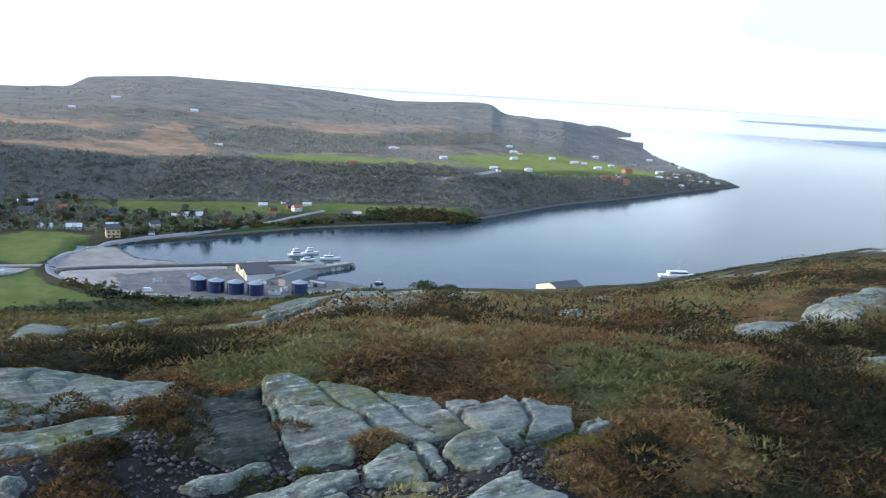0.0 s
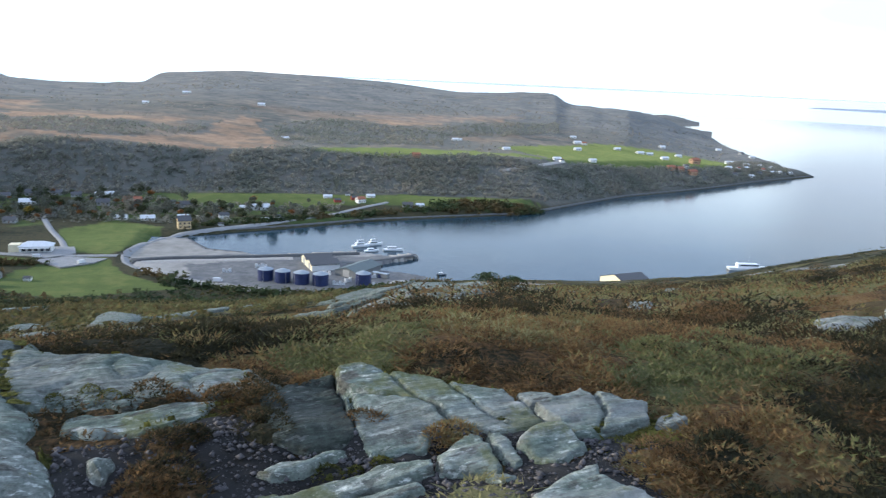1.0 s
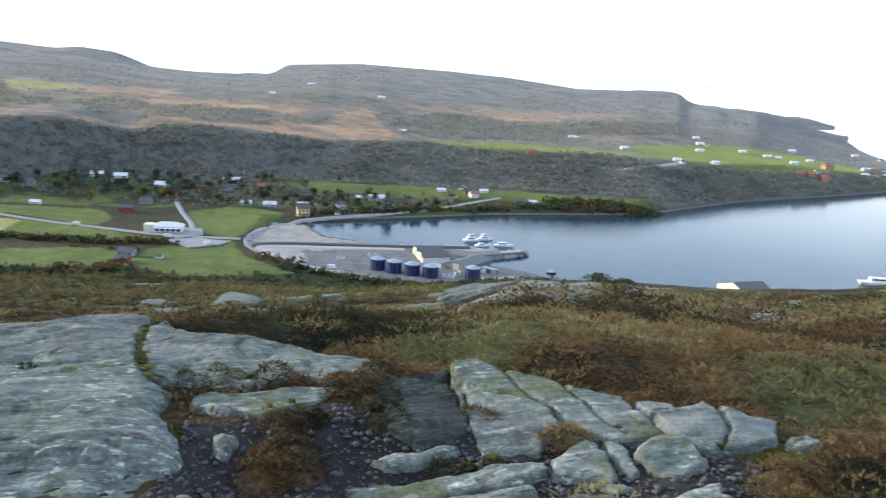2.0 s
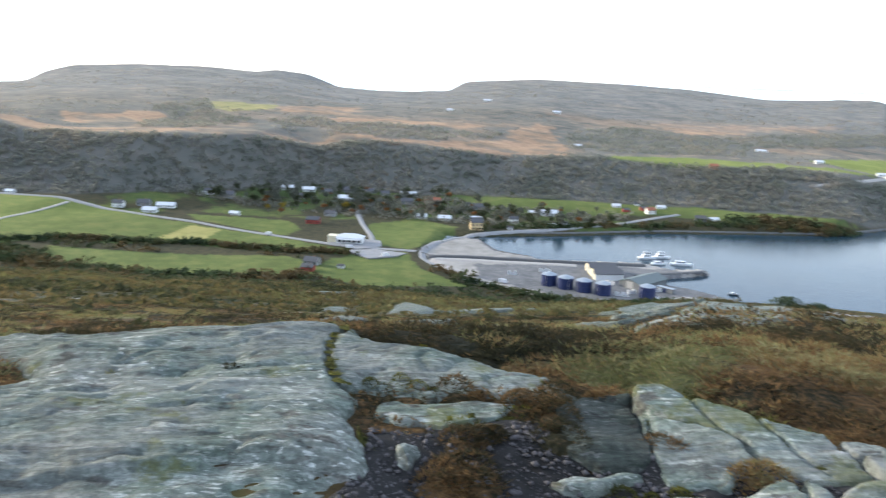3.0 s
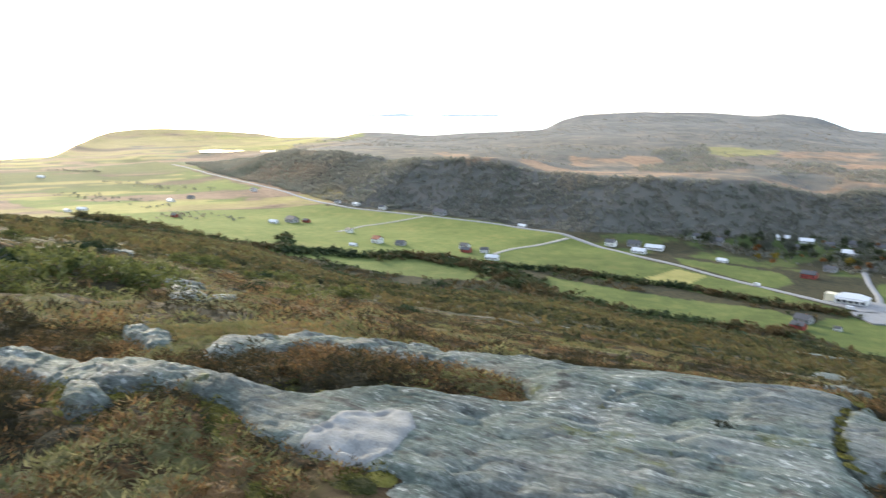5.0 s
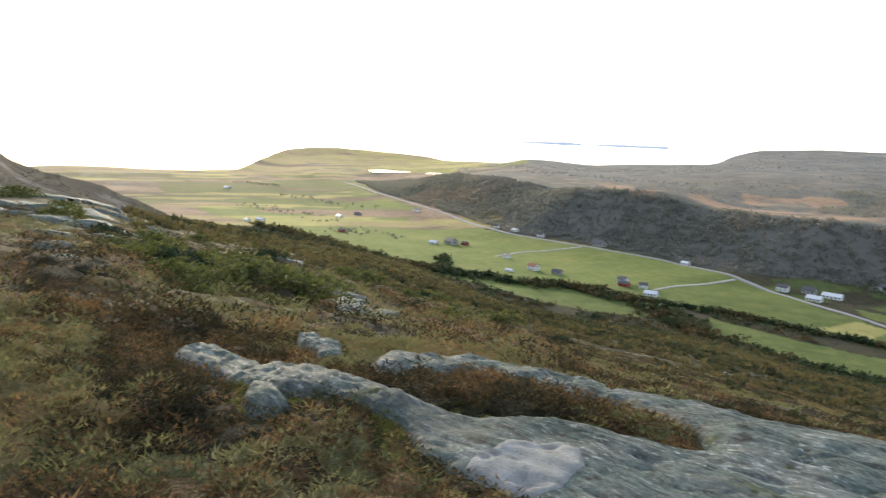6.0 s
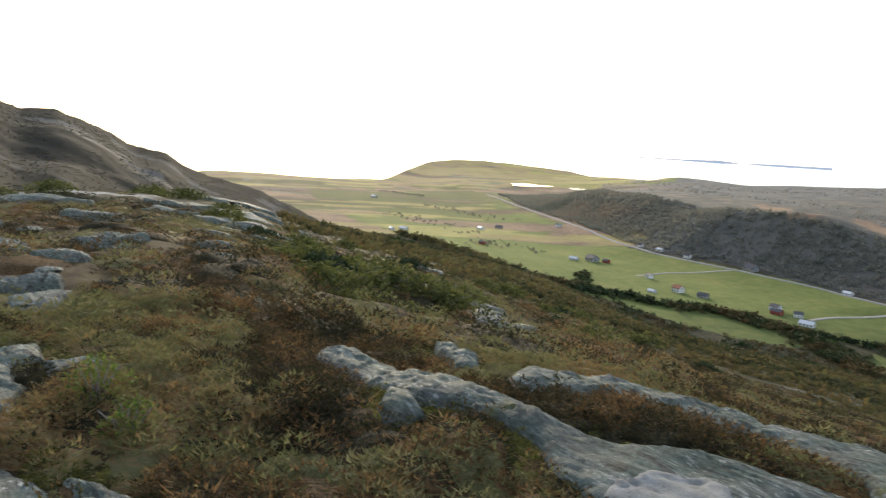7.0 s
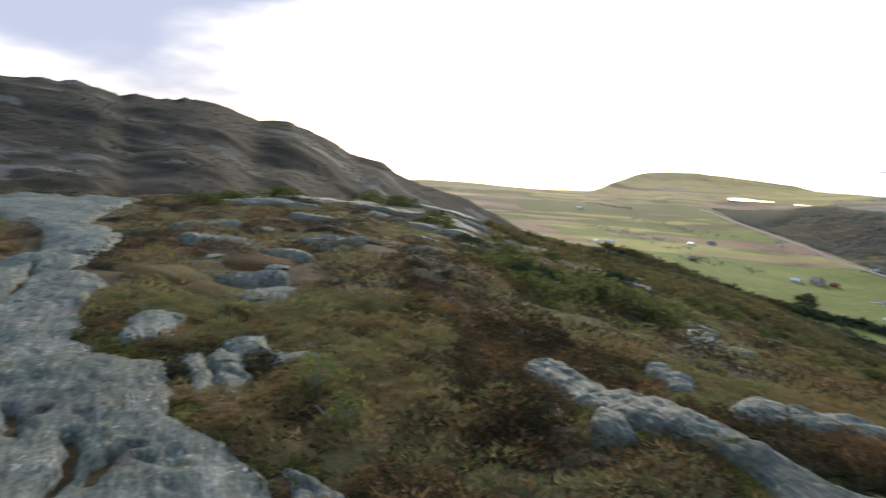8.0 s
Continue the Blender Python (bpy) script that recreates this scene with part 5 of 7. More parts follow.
# ---- heather, grass, moss ----


# a trough of dark heather between the two ribs of the outcrop
POCKET = [(-5.75, 1.12), (-5.4, 1.74), (-5.0, 2.08), (-4.6, 2.48), (-3.85, 2.54), (-3.5, 2.45), (-3.6, 2.26), (-3.95, 1.9), (-4.2, 1.5), (-4.3, 1.3), (-4.75, 1.08)]


def mounds(name, x, y, blades, radius, tall, long, wide, seed, material, label, category, lift=None):
    """Low rounded clumps of many short shoots, as one sheet of growth."""
    rng = np.random.default_rng(seed)
    n = len(x)
    size = rng.uniform(0.5, 1.3, n)
    # growth goes by patches: dark ling stands tall, rust and straw lie low; westward more is coloured dark for its
    # backlit shade
    west = step(np.degrees(np.arctan2(-x, y)), 48, 80)
    olive = step(np.degrees(np.arctan2(-x, y)), 12, 42)
    span = np.maximum(0.8, np.hypot(x, y) * 0.10)
    patch = np.where(span < 1.2, fbm(x, y, 0.9, 301, 3), np.where(span < 3, fbm(x, y, 2.2, 302, 3), fbm(x, y * 1.3, 9.0, 303, 3)))
    hue = np.clip((patch - 0.5) * 3.4 + 0.5, 0, 1) * 0.84 + rng.uniform(0, 0.16, n)
    dark = np.where(span < 1.0, fbm(x, y, 1.3, 305, 3), fbm(x, y * 1.5, 3.4, 306, 3) + 0.02) - 0.035 * step(np.hypot(x, y), 3.6, 5.0) + 0.02 * west + 0.045 * olive > 0.575
    dark |= inside(x, y, POCKET) & (rng.uniform(0, 1, n) < 0.75)
    hue = np.where(dark, 0.12 * rng.uniform(0, 1, n), hue)
    hue = np.where(~dark & (rng.uniform(0, 1, n) < 0.52 * olive + 0.15 * west), 0.64 + 0.24 * rng.uniform(0, 1, n), hue)
    grassy = fbm(x, y, 1.5, 312, 3) + rng.uniform(-0.08, 0.08, n)
    inland = step(np.degrees(np.arctan2(-x, y)), 22, 40)
    hue = np.where(~dark & (rng.uniform(0, 1, n) < 0.9 * inland), np.where(grassy > 0.43, 0.60 + 0.20 * rng.uniform(0, 1, n), np.where(rng.uniform(0, 1, n) < 0.22, 0.34, 0.14) + 0.10 * rng.uniform(0, 1, n)), hue)
    low = step(np.degrees(np.arctan2(-x, y)), 6, 14) * (1 - step(np.degrees(np.arctan2(-x, y)), 52, 68)) * step(np.hypot(x, y), 3.4, 4.4)
    # rust-red bog grass and heather on the seaward side, with olive tussocks between
    sea = 1 - step(np.degrees(np.arctan2(-x, y)), 14, 26)
    tuft = np.where(span < 1.2, fbm(x, y, 1.1, 309, 3), fbm(x, y, 2.6, 310, 3))
    hue = np.where(~dark & (rng.uniform(0, 1, n) < 0.85 * sea), np.where(tuft > 0.56, 0.58 + 0.2 * rng.uniform(0, 1, n), 0.18 + 0.30 * np.clip((patch - 0.3) * 2.5, 0, 1)), hue)
    straw = (np.degrees(np.arctan2(-x, y)) < 14) & (rng.uniform(0, 1, n) < 0.16 * step(fbm(x, y, 1.6, 307, 3), 0.5, 0.6))
    hue = np.where(straw, 0.95 + 0.1 * rng.uniform(0, 1, n), hue)
    R, hm = radius * size, (1 - 0.55 * low) * tall * size * rng.uniform(0.6, 1.3, n) * np.where(dark, 1.25, 0.9)
    ang = rng.uniform(0, 2 * np.pi, (n, blades))
    q = np.sqrt(rng.uniform(0, 1, (n, blades)))
    rx, ry = np.cos(ang), np.sin(ang)
    bx, by = x[:, None] + rx * q * R[:, None] * 1.15, y[:, None] + ry * q * R[:, None] * 0.85
    bz = (land(bx, by) if lift is None else lift(bx, by)) + hm[:, None] * (1 - q * q) * 0.85 - 0.3 * long * rng.uniform(0, 1, (n, blades))
    h = long * rng.uniform(0.5, 1.2, (n, blades)) * np.sqrt(size)[:, None]
    dx, dy = rx * q * 0.75 + rng.normal(0, 0.5, bx.shape), ry * q * 0.75 + rng.normal(0, 0.5, bx.shape)
    dz = rng.uniform(0.2, 0.85, bx.shape)
    w = wide * rng.uniform(0.6, 1.4, bx.shape)
    side = rng.uniform(0, 2 * np.pi, bx.shape)
    sx, sy = np.cos(side) * w, np.sin(side) * w
    V = np.stack([np.stack([bx - sx, by - sy, bz], -1), np.stack([bx + sx + dx * h * 0.3, by + sy + dy * h * 0.3, bz + dz * h * 0.25], -1), np.stack([bx + dx * h, by + dy * h, bz + dz * h], -1)], 2).reshape(-1, 3)
    T = np.arange(n * blades * 3).reshape(-1, 3)
    # the close-grown body of each tussock
    rings = np.array([(0.0, 1.0), (0.42, 0.86), (0.78, 0.48), (1.05, -0.3)])
    m = 9
    th = 2 * np.pi * np.arange(m) / m
    cx, cy, cz = [np.zeros(n)], [np.zeros(n)], [np.ones(n)]
    for rr, zz in rings[1:]:
        wob = rng.uniform(0.8, 1.2, (n, m))
        for i in range(m):
            cx.append(rr * np.cos(th[i]) * wob[:, i])
            cy.append(rr * np.sin(th[i]) * wob[:, i])
            cz.append(zz * rng.uniform(0.75, 1.2, n))
    px, py = x[:, None] + np.stack(cx, 1) * R[:, None] * 1.1, y[:, None] + np.stack(cy, 1) * R[:, None] * 0.85
    pz = (land(px, py) if lift is None else lift(px, py)) + np.stack(cz, 1) * hm[:, None] * 0.24
    faces = [(0, 1 + i, 1 + (i + 1) % m) for i in range(m)]
    for r in range(2):
        o, p = 1 + r * m, 1 + (r + 1) * m
        for i in range(m):
            j = (i + 1) % m
            faces += [(o + i, p + i, p + j), (o + i, p + j, o + j)]
    count = 1 + 3 * m
    body = (np.array(faces)[None] + (np.arange(n) * count)[:, None, None] + len(V)).reshape(-1, 3)
    me = soup(name, np.concatenate([V, np.stack([px, py, pz], -1).reshape(-1, 3)]), np.concatenate([T, body]), material)
    me.polygons.foreach_set("use_smooth", np.concatenate([np.zeros(len(T), bool), np.ones(len(body), bool)]))
    hue = np.concatenate([np.repeat(hue, blades * 3), np.repeat(hue * 0.9, count)])
    me.attributes.new("hue", "FLOAT", "POINT").data.foreach_set("value", hue.astype(np.float32))
    return tagged(new(name, me), label, category, kind="stuff")


def scatter(count, az0, az1, r0, r1, seed, power=1.0):
    rng = np.random.default_rng(seed)
    a = np.radians(rng.uniform(az0, az1, count))
    u = rng.uniform(0, 1, count)
    r = np.sqrt(r0 ** 2 + (r1 ** 2 - r0 ** 2) * u ** power)
    return -r * np.sin(a), r * np.cos(a)


# a hollow of bare peat and grit between the blocks, where little grows
PEAT_HOLLOW = [(-1.95, 2.75), (-1.85, 2.35), (-1.6, 1.9), (-1.0, 1.9), (-0.4, 2.1), (0.2, 2.1), (0.6, 2.4), (0.68, 3.2), (0.2, 3.3), (-0.6, 3.2), (-1.1, 3.3), (-1.4, 3.0)]


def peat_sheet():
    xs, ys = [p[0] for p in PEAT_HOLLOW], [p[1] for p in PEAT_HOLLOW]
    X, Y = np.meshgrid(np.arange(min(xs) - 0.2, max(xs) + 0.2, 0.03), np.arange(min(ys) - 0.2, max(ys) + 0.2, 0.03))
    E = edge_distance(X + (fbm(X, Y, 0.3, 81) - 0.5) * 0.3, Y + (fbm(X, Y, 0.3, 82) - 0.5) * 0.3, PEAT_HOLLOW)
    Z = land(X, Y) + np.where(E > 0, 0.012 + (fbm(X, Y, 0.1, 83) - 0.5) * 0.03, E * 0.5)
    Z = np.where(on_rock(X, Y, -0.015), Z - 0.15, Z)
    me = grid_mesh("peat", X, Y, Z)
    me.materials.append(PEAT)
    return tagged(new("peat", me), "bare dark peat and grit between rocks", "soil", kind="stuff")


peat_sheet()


def grow():
    x, y = scatter(6800, -42, 132, 2.0, 9.0, 1, 0.95)
    ok = ~on_rock(x, y, 0.13) & (~inside(x, y, PEAT_HOLLOW) | (fbm(x, y, 0.4, 91) > 0.68))
    mounds("heather", x[ok], y[ok], 115, 0.17, 0.13, 0.052, 0.0075, 2, HEATHER, "brown and olive heather with dry grass close by", "heather")
    # all round the standing place too, trodden short close in
    x, y = scatter(3600, -180, 180, 0.9, 7.5, 21, 0.9)
    az = np.degrees(np.arctan2(-x, y))
    ok = ~on_rock(x, y, 0.07) & ((az < -40) | (az > 130) | (np.hypot(x, y) < 2.1)) & ~inside(x, y, PEAT_HOLLOW)
    mounds("heather", x[ok], y[ok], 36, 0.17, 0.08, 0.04, 0.010, 22, HEATHER, "short trodden heather round the viewpoint", "heather")
    x, y = scatter(4600, -42, 132, 8.0, 42.0, 3, 1.4)
    ok = ~on_rock(x, y, 0.22)
    mounds("heather", x[ok], y[ok], 95, 0.5, 0.30, 0.095, 0.018, 4, HEATHER, "rusty heather and straw grass over the slope", "heather")
    x, y = scatter(6200, -40, 132, 38.0, 260.0, 5, 1.3)
    ok = ~on_rock(x, y, 0.5)
    x, y = x[ok], y[ok]
    mounds("heather", x, y, 26, 1.6, 0.16, 0.15, 0.07, 6, SLOPE, "rough heather further down the slope", "heather")
    own = np.array([(-1.62, 3.26), (-1.5, 3.3), (-0.27, 3.12), (-0.22, 3.15), (-1.38, 2.68), (-1.31, 2.74), (-1.24, 2.66), (-1.36, 2.60), (-1.25, 2.58), (-1.35, 2.92), (-1.42, 2.88), (-1.29, 2.96), (-1.08, 3.14), (-1.02, 3.04), (-1.18, 3.34), (-1.1, 3.22), (-1.22, 3.42), (-0.62, 3.22), (-1.0, 3.58), (-1.2, 3.5), (-1.34, 3.42), (-1.3, 3.25), (0.64, 3.1), (0.75, 3.08), (0.66, 2.9), (0.85, 2.95), (0.95, 3.25), (0.56, 2.98), (-3.25, 2.62), (-3.17, 2.7), (-3.02, 2.72), (-2.75, 2.95), (-3.42, 2.5)])
    mounds("heather", own[:, 0], own[:, 1], 520, 0.10, 0.10, 0.028, 0.005, 9, HEATHER, "dark brown-green heather cushions between the rocks", "heather")
    pads = np.array([(-1.98, 3.20), (-1.90, 3.22), (-1.82, 3.24), (-2.05, 3.18), (-1.74, 3.25), (-1.40, 3.62), (-1.30, 3.60), (-0.70, 2.86), (-0.60, 2.90), (-0.50, 2.94)])
    mounds("moss", pads[:, 0], pads[:, 1], 420, 0.075, 0.11, 0.016, 0.004, 29, MOSS, "bright yellow-green moss cushions in the rock joints", "moss")
    # moss and low heather creep up to the rock edges
    x, y = scatter(26000, -36, 132, 1.6, 8.0, 23)
    e = np.max([edge_distance(x, y, p) for p in ROCKS], 0)
    rng = np.random.default_rng(24)
    ok = (e > -0.16) & (e < -0.005) & (rng.uniform(0, 1, len(x)) < 0.8) & ~inside(x, y, PEAT_HOLLOW)
    x, y = x[ok], y[ok]
    mossy = fbm(x, y, 0.6, 96) > 0.56
    mounds("moss", x[mossy], y[mossy], 36, 0.07, 0.05, 0.025, 0.006, 25, MOSS, "yellow-green moss creeping up to the rock", "moss")
    mounds("heather", x[~mossy], y[~mossy], 44, 0.09, 0.08, 0.035, 0.007, 26, HEATHER, "low heather fringe along the rock", "heather")
    # moss in the cracks and along the rock edges
    x, y = scatter(36000, -30, 130, 2.2, 6.0, 7)
    e = np.max([edge_distance(x, y, p) for p in ROCKS], 0)
    j = np.min([joint_distance(x, y, q) for q in JOINTS[:-1]], 0)
    ok = ((np.abs(e + 0.02) < 0.05) & (fbm(x, y, 0.5, 93) > 0.60)) | ((j < 0.018) & (fbm(x, y, 0.3, 94) > 0.42) & (e > 0))
    mounds("moss", x[ok], y[ok], 44, 0.024, 0.014, 0.011, 0.0025, 8, MOSS, "yellow-green moss along the rock edges", "moss", lambda p, q: land(p, q) + 0.05 * on_rock(p, q, -0.04))


grow()


def pebbles():
    rng = np.random.default_rng(77)
    x, y = rng.uniform(-1.95, 0.7, 15000), rng.uniform(1.9, 3.3, 15000)
    ok = inside(x, y, PEAT_HOLLOW) & ~on_rock(x, y, 0.0)
    x, y = x[ok], y[ok]
    n = len(x)
    oct_v = np.array([(1, 0, 0), (0, 1, 0), (-1, 0, 0), (0, -1, 0), (0, 0, 0.8), (0, 0, -0.8)])
    oct_t = np.array([(0, 1, 4), (1, 2, 4), (2, 3, 4), (3, 0, 4), (1, 0, 5), (2, 1, 5), (3, 2, 5), (0, 3, 5)])
    size = 0.003 + 0.017 * rng.uniform(0, 1, n) ** 6
    V = oct_v[None] * rng.uniform(0.6, 1.3, (n, 6, 1)) * size[:, None, None] + np.stack([x, y, land(x, y) + 0.012 + size * 0.3], -1)[:, None]
    T = oct_t[None] + (np.arange(n) * 6)[:, None, None]
    tagged(new("pebbles", soup("pebbles", V.reshape(-1, 3), T.reshape(-1, 3), mat("grey_pebbles", (0.085, 0.078, 0.08), 0.9, 0, 0.8, 0.05, 0.3))), "grey grit and pebbles on the peat", "pebbles", kind="stuff")


pebbles()
for k, (x, y, size) in enumerate([(-1.2, 2.3, 0.05), (-0.9, 2.22, 0.04), (-1.52, 2.3, 0.045), (-0.2, 2.35, 0.05), (-0.45, 2.25, 0.035)]):
    boulder(x, y, size, 340 + k, 0.6, "pale stone lying loose on the dark peat")


def bush(x, y, radius, tall, leaves, material, label, seed):
    """A low shrub: a few stems and many small leaves."""
    rng = np.random.default_rng(seed)
    ob = thing("bush", label, "bush", "low bushes on the hillside")
    st = Shape()
    for k in range(7):
        a = rng.uniform(0, 6.28)
        r = rng.uniform(0.2, 0.8) * radius
        st.limb((0, 0, -0.05), (r * 0.5 * math.cos(a), r * 0.5 * math.sin(a), tall * 0.5), 0.02 * tall + 0.004, 0.012 * tall + 0.003)
        st.limb((r * 0.5 * math.cos(a), r * 0.5 * math.sin(a), tall * 0.5), (r * math.cos(a), r * math.sin(a), tall * rng.uniform(0.7, 0.95)), 0.012 * tall + 0.003, 0.003)
    part("stem", st, M["bark"], ob)
    a, u, h = rng.uniform(0, 6.28, leaves), np.sqrt(rng.uniform(0, 1, leaves)), rng.uniform(0.1, 1, leaves)
    lump = 0.65 + 0.6 * vnoise(np.cos(a) * 2 + 9, np.sin(a) * 2 + h * 2, 0.8, seed)
    r = radius * u * lump * np.sqrt(np.maximum(0, 1.05 - h * h))
    c = np.stack([r * np.cos(a), r * np.sin(a), h * tall * lump], -1)
    s = radius * 0.055 * rng.uniform(0.6, 1.4, leaves)
    d1, d2 = rng.normal(0, 1, (leaves, 3)), rng.normal(0, 1, (leaves, 3))
    d1 /= np.linalg.norm(d1, axis=1)[:, None]
    d2 /= np.linalg.norm(d2, axis=1)[:, None]
    V = np.stack([c - d1 * s[:, None], c + d2 * s[:, None] * 0.6, c + d1 * s[:, None] * 1.4, c - d2 * s[:, None] * 0.6], 1).reshape(-1, 3)
    k = np.arange(leaves)[:, None] * 4
    part("leaves", soup("leaves", V, np.concatenate([k + [[0, 1, 2]], k + [[0, 2, 3]]], 1).reshape(-1, 3), material), material, ob)
    put(ob, x, y, rng.uniform(0, 360), 0.03)


bush(-4.72, -1.32, 0.20, 0.30, 700, SPRIG, "small bright green juniper shoot in the heather", 1)
bush(-4.25, -1.02, 0.18, 0.20, 500, SPRIG, "low light-green juniper sprig in the heather", 2)
rnd = random.Random(88)
for k in range(46):
    az, d = (rnd.uniform(80, 99), rnd.uniform(17, 34)) if k < 26 else (rnd.uniform(56, 118), rnd.uniform(22, 75))
    a = radians(az)
    q = rnd.uniform(0.5, 1.0) * (0.55 + d / 45)
    if not bool(on_rock(np.array([-d * math.sin(a)]), np.array([d * math.cos(a)]), 0.3)[0]):
        bush(-d * math.sin(a), d * math.cos(a), 1.15 * q, 0.5 * q, 800, rnd.choice([JUNIPER, JUNIPER, SCRUB]), "low spreading olive-green juniper bush on the slope", 30 + k)
for k, (az, d, r) in enumerate([(92, 15, 0.9), (89.5, 13.5, 0.8), (87, 15.5, 1.1), (85, 17, 1.0), (90.5, 18, 1.2), (86, 13, 0.7), (83, 15, 0.8), (88, 20, 1.3), (94, 18, 1.0)]):
    a = radians(az)
    bush(-d * math.sin(a), d * math.cos(a), r, 0.42 * r, 1000, JUNIPER, "spreading green juniper bush above the valley", 140 + k)
for k, (az, d) in enumerate([(-0.5, 62), (1.2, 66)]):
    a = radians(az)
    bush(-d * math.sin(a), d * math.cos(a), 1.5, 0.65, 900, SCRUB, "low dark bush on the edge of the slope", 90 + k)

# ---- woods and hedges ----


def clumps(name, x, y, size, seed, material, label, sprays=16, tall=1.5, grain=0.34):
    """Ragged crowns of a far wood, each of many small sprays of twigs and leaves."""
    rng = np.random.default_rng(seed)
    n = len(x)
    z = land(x, y)
    c = rng.normal(0, 0.42, (n, sprays, 3))
    c = c / np.maximum(1, np.linalg.norm(c, axis=2, keepdims=True))
    c[..., 2] = np.abs(c[..., 2] * 0.7 + 0.45) * tall
    mid = np.stack([x, y, z], -1)[:, None, :] + c * size[:, None, None]
    arm = rng.normal(0, 1, (n, sprays, 3, 3)) * (size * grain)[:, None, None, None]
    arm[..., 2] *= 0.8
    V = (mid[:, :, None, :] + arm).reshape(-1, 3)
    T = np.arange(len(V)).reshape(-1, 3)
    me = soup(name, V, T, material)
    hue = np.repeat(np.clip((fbm(x, y, 35, 311, 3) - 0.5) * 2.2 + 0.5, 0, 1) * 0.75 + rng.uniform(0, 0.25, n), sprays * 3)
    me.attributes.new("hue", "FLOAT", "POINT").data.foreach_set("value", hue.astype(np.float32))
    return tagged(new(name, me), label, "trees", kind="stuff")


def all_fields(x, y):
    f = inside(x, y, PALE)
    for poly in FIELDS:
        f |= inside(x, y, poly)
    for poly, top_z in PLOTS:
        f |= inside(x, y, poly)
    return f


def plant_woods():
    rng = np.random.default_rng(11)
    # the long wooded slope across the valley
    x = rng.uniform(-1500, 400, 21000)
    n = rng.uniform(2, 100, 21000) + (fbm(x, x * 0, 45, 98) - 0.5) * 16
    y = lerp_table(x, FOOT) + n
    ok = (land(x, y) > 2) & ~all_fields(x, y) & ~within(x, y, TAWNY) & (rng.uniform(0, 1, 21000) < 0.5 + 0.5 * step(fbm(x, y, 60, 95), 0.35, 0.6))
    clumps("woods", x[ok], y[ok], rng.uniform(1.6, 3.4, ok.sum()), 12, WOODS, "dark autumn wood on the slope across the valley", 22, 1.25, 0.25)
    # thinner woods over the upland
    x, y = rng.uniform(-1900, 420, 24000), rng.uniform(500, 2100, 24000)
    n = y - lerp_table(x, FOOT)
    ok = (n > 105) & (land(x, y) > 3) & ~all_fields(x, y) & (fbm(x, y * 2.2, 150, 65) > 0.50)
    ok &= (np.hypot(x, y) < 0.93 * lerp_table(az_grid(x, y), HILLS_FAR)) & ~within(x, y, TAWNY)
    clumps("upland_woods", x[ok], y[ok], rng.uniform(1.3, 2.4, ok.sum()), 13, BIRCH, "grey birch woods over the far upland, lightened for haze", 10, 0.9)
    # close woods on the upland's nearer side
    x, y = rng.uniform(-830, 90, 16000), rng.uniform(580, 1360, 16000)
    ok = within(x, y, COPSES) & ~within(x, y, TAWNY) & (y - lerp_table(x, FOOT) > 70)
    clumps("upland_woods", x[ok], y[ok], rng.uniform(1.8, 3.4, ok.sum()), 15, WOODS, "dark close-grown wood on the upland", 18, 1.1, 0.25)
    # brushwood and bare trees round the village gardens
    x, y = rng.uniform(-540, -140, 4200), rng.uniform(440, 710, 4200)
    n = y - lerp_table(x, FOOT)
    ok = (n > -128) & (n < 4) & ~all_fields(x, y) & (y > lerp_table(x, SHORE) + 16) & (fbm(x, y, 30, 99) > 0.44) & (land(x, y) > 2) & ((x < -242) | (y > 560))
    clumps("brushwood", x[ok], y[ok], rng.uniform(1.0, 2.6, ok.sum()), 16, WOODS, "grey-brown bare trees and brushwood round the village gardens", 20, 1.3)
    # scrub and trees at the foot of the hill
    x, y = rng.uniform(-800, -20, 24000), rng.uniform(10, 430, 24000)
    z = land(x, y)
    ok = (np.hypot(x, y) > 90) & (z < 104) & (z > 2.5) & ~all_fields(x, y) & (y < lerp_table(x, FOOT) - 60) & (fbm(x, y, 45, 97) > 0.42 - 0.14 * step(np.hypot(x, y), 200, 330))
    keep = ok & ~((x > -300) & (y > 395))
    clumps("scrub", x[keep], y[keep], rng.uniform(0.8, 2.4, keep.sum()) * (0.22 + 0.78 * step(np.hypot(x[keep], y[keep]), 130, 420)), 14, SCRUB, "dark scrub and small trees at the hill's foot", 14, 1.2, 0.36)


plant_woods()


def slope_scrub():
    """Low bushes and bracken down the near slope."""
    x, y = scatter(15000, 12, 95, 16, 330, 401, 1.0)
    rng = np.random.default_rng(402)
    d = np.hypot(x, y)
    ok = ~on_rock(x, y, 0.6) & (fbm(x, y * 1.4, 7, 403) > 0.5 - 0.2 * step(d, 90, 150)) & (land(x, y) > 40)
    x, y, d = x[ok], y[ok], d[ok]
    clumps("scrub", x, y, rng.uniform(0.2, 0.5, len(x)) * (0.25 + np.minimum(d, 150) / 60), 404, SLOPE, "olive and brown low scrub down the hillside", 15, 0.75, 0.4)


slope_scrub()


def ridge_scrub():
    """Heath and stunted birch over the dark ridge."""
    x, y = scatter(16000, 90, 138, 290, 655, 411, 1.0)
    rng = np.random.default_rng(412)
    ok = fbm(x, y, 40, 413) > 0.36
    x, y = x[ok], y[ok]
    clumps("scrub", x, y, rng.uniform(0.25, 0.7, len(x)), 414, SCRUB, "dark heath and stunted birch over the ridge", 12, 0.7)


ridge_scrub()


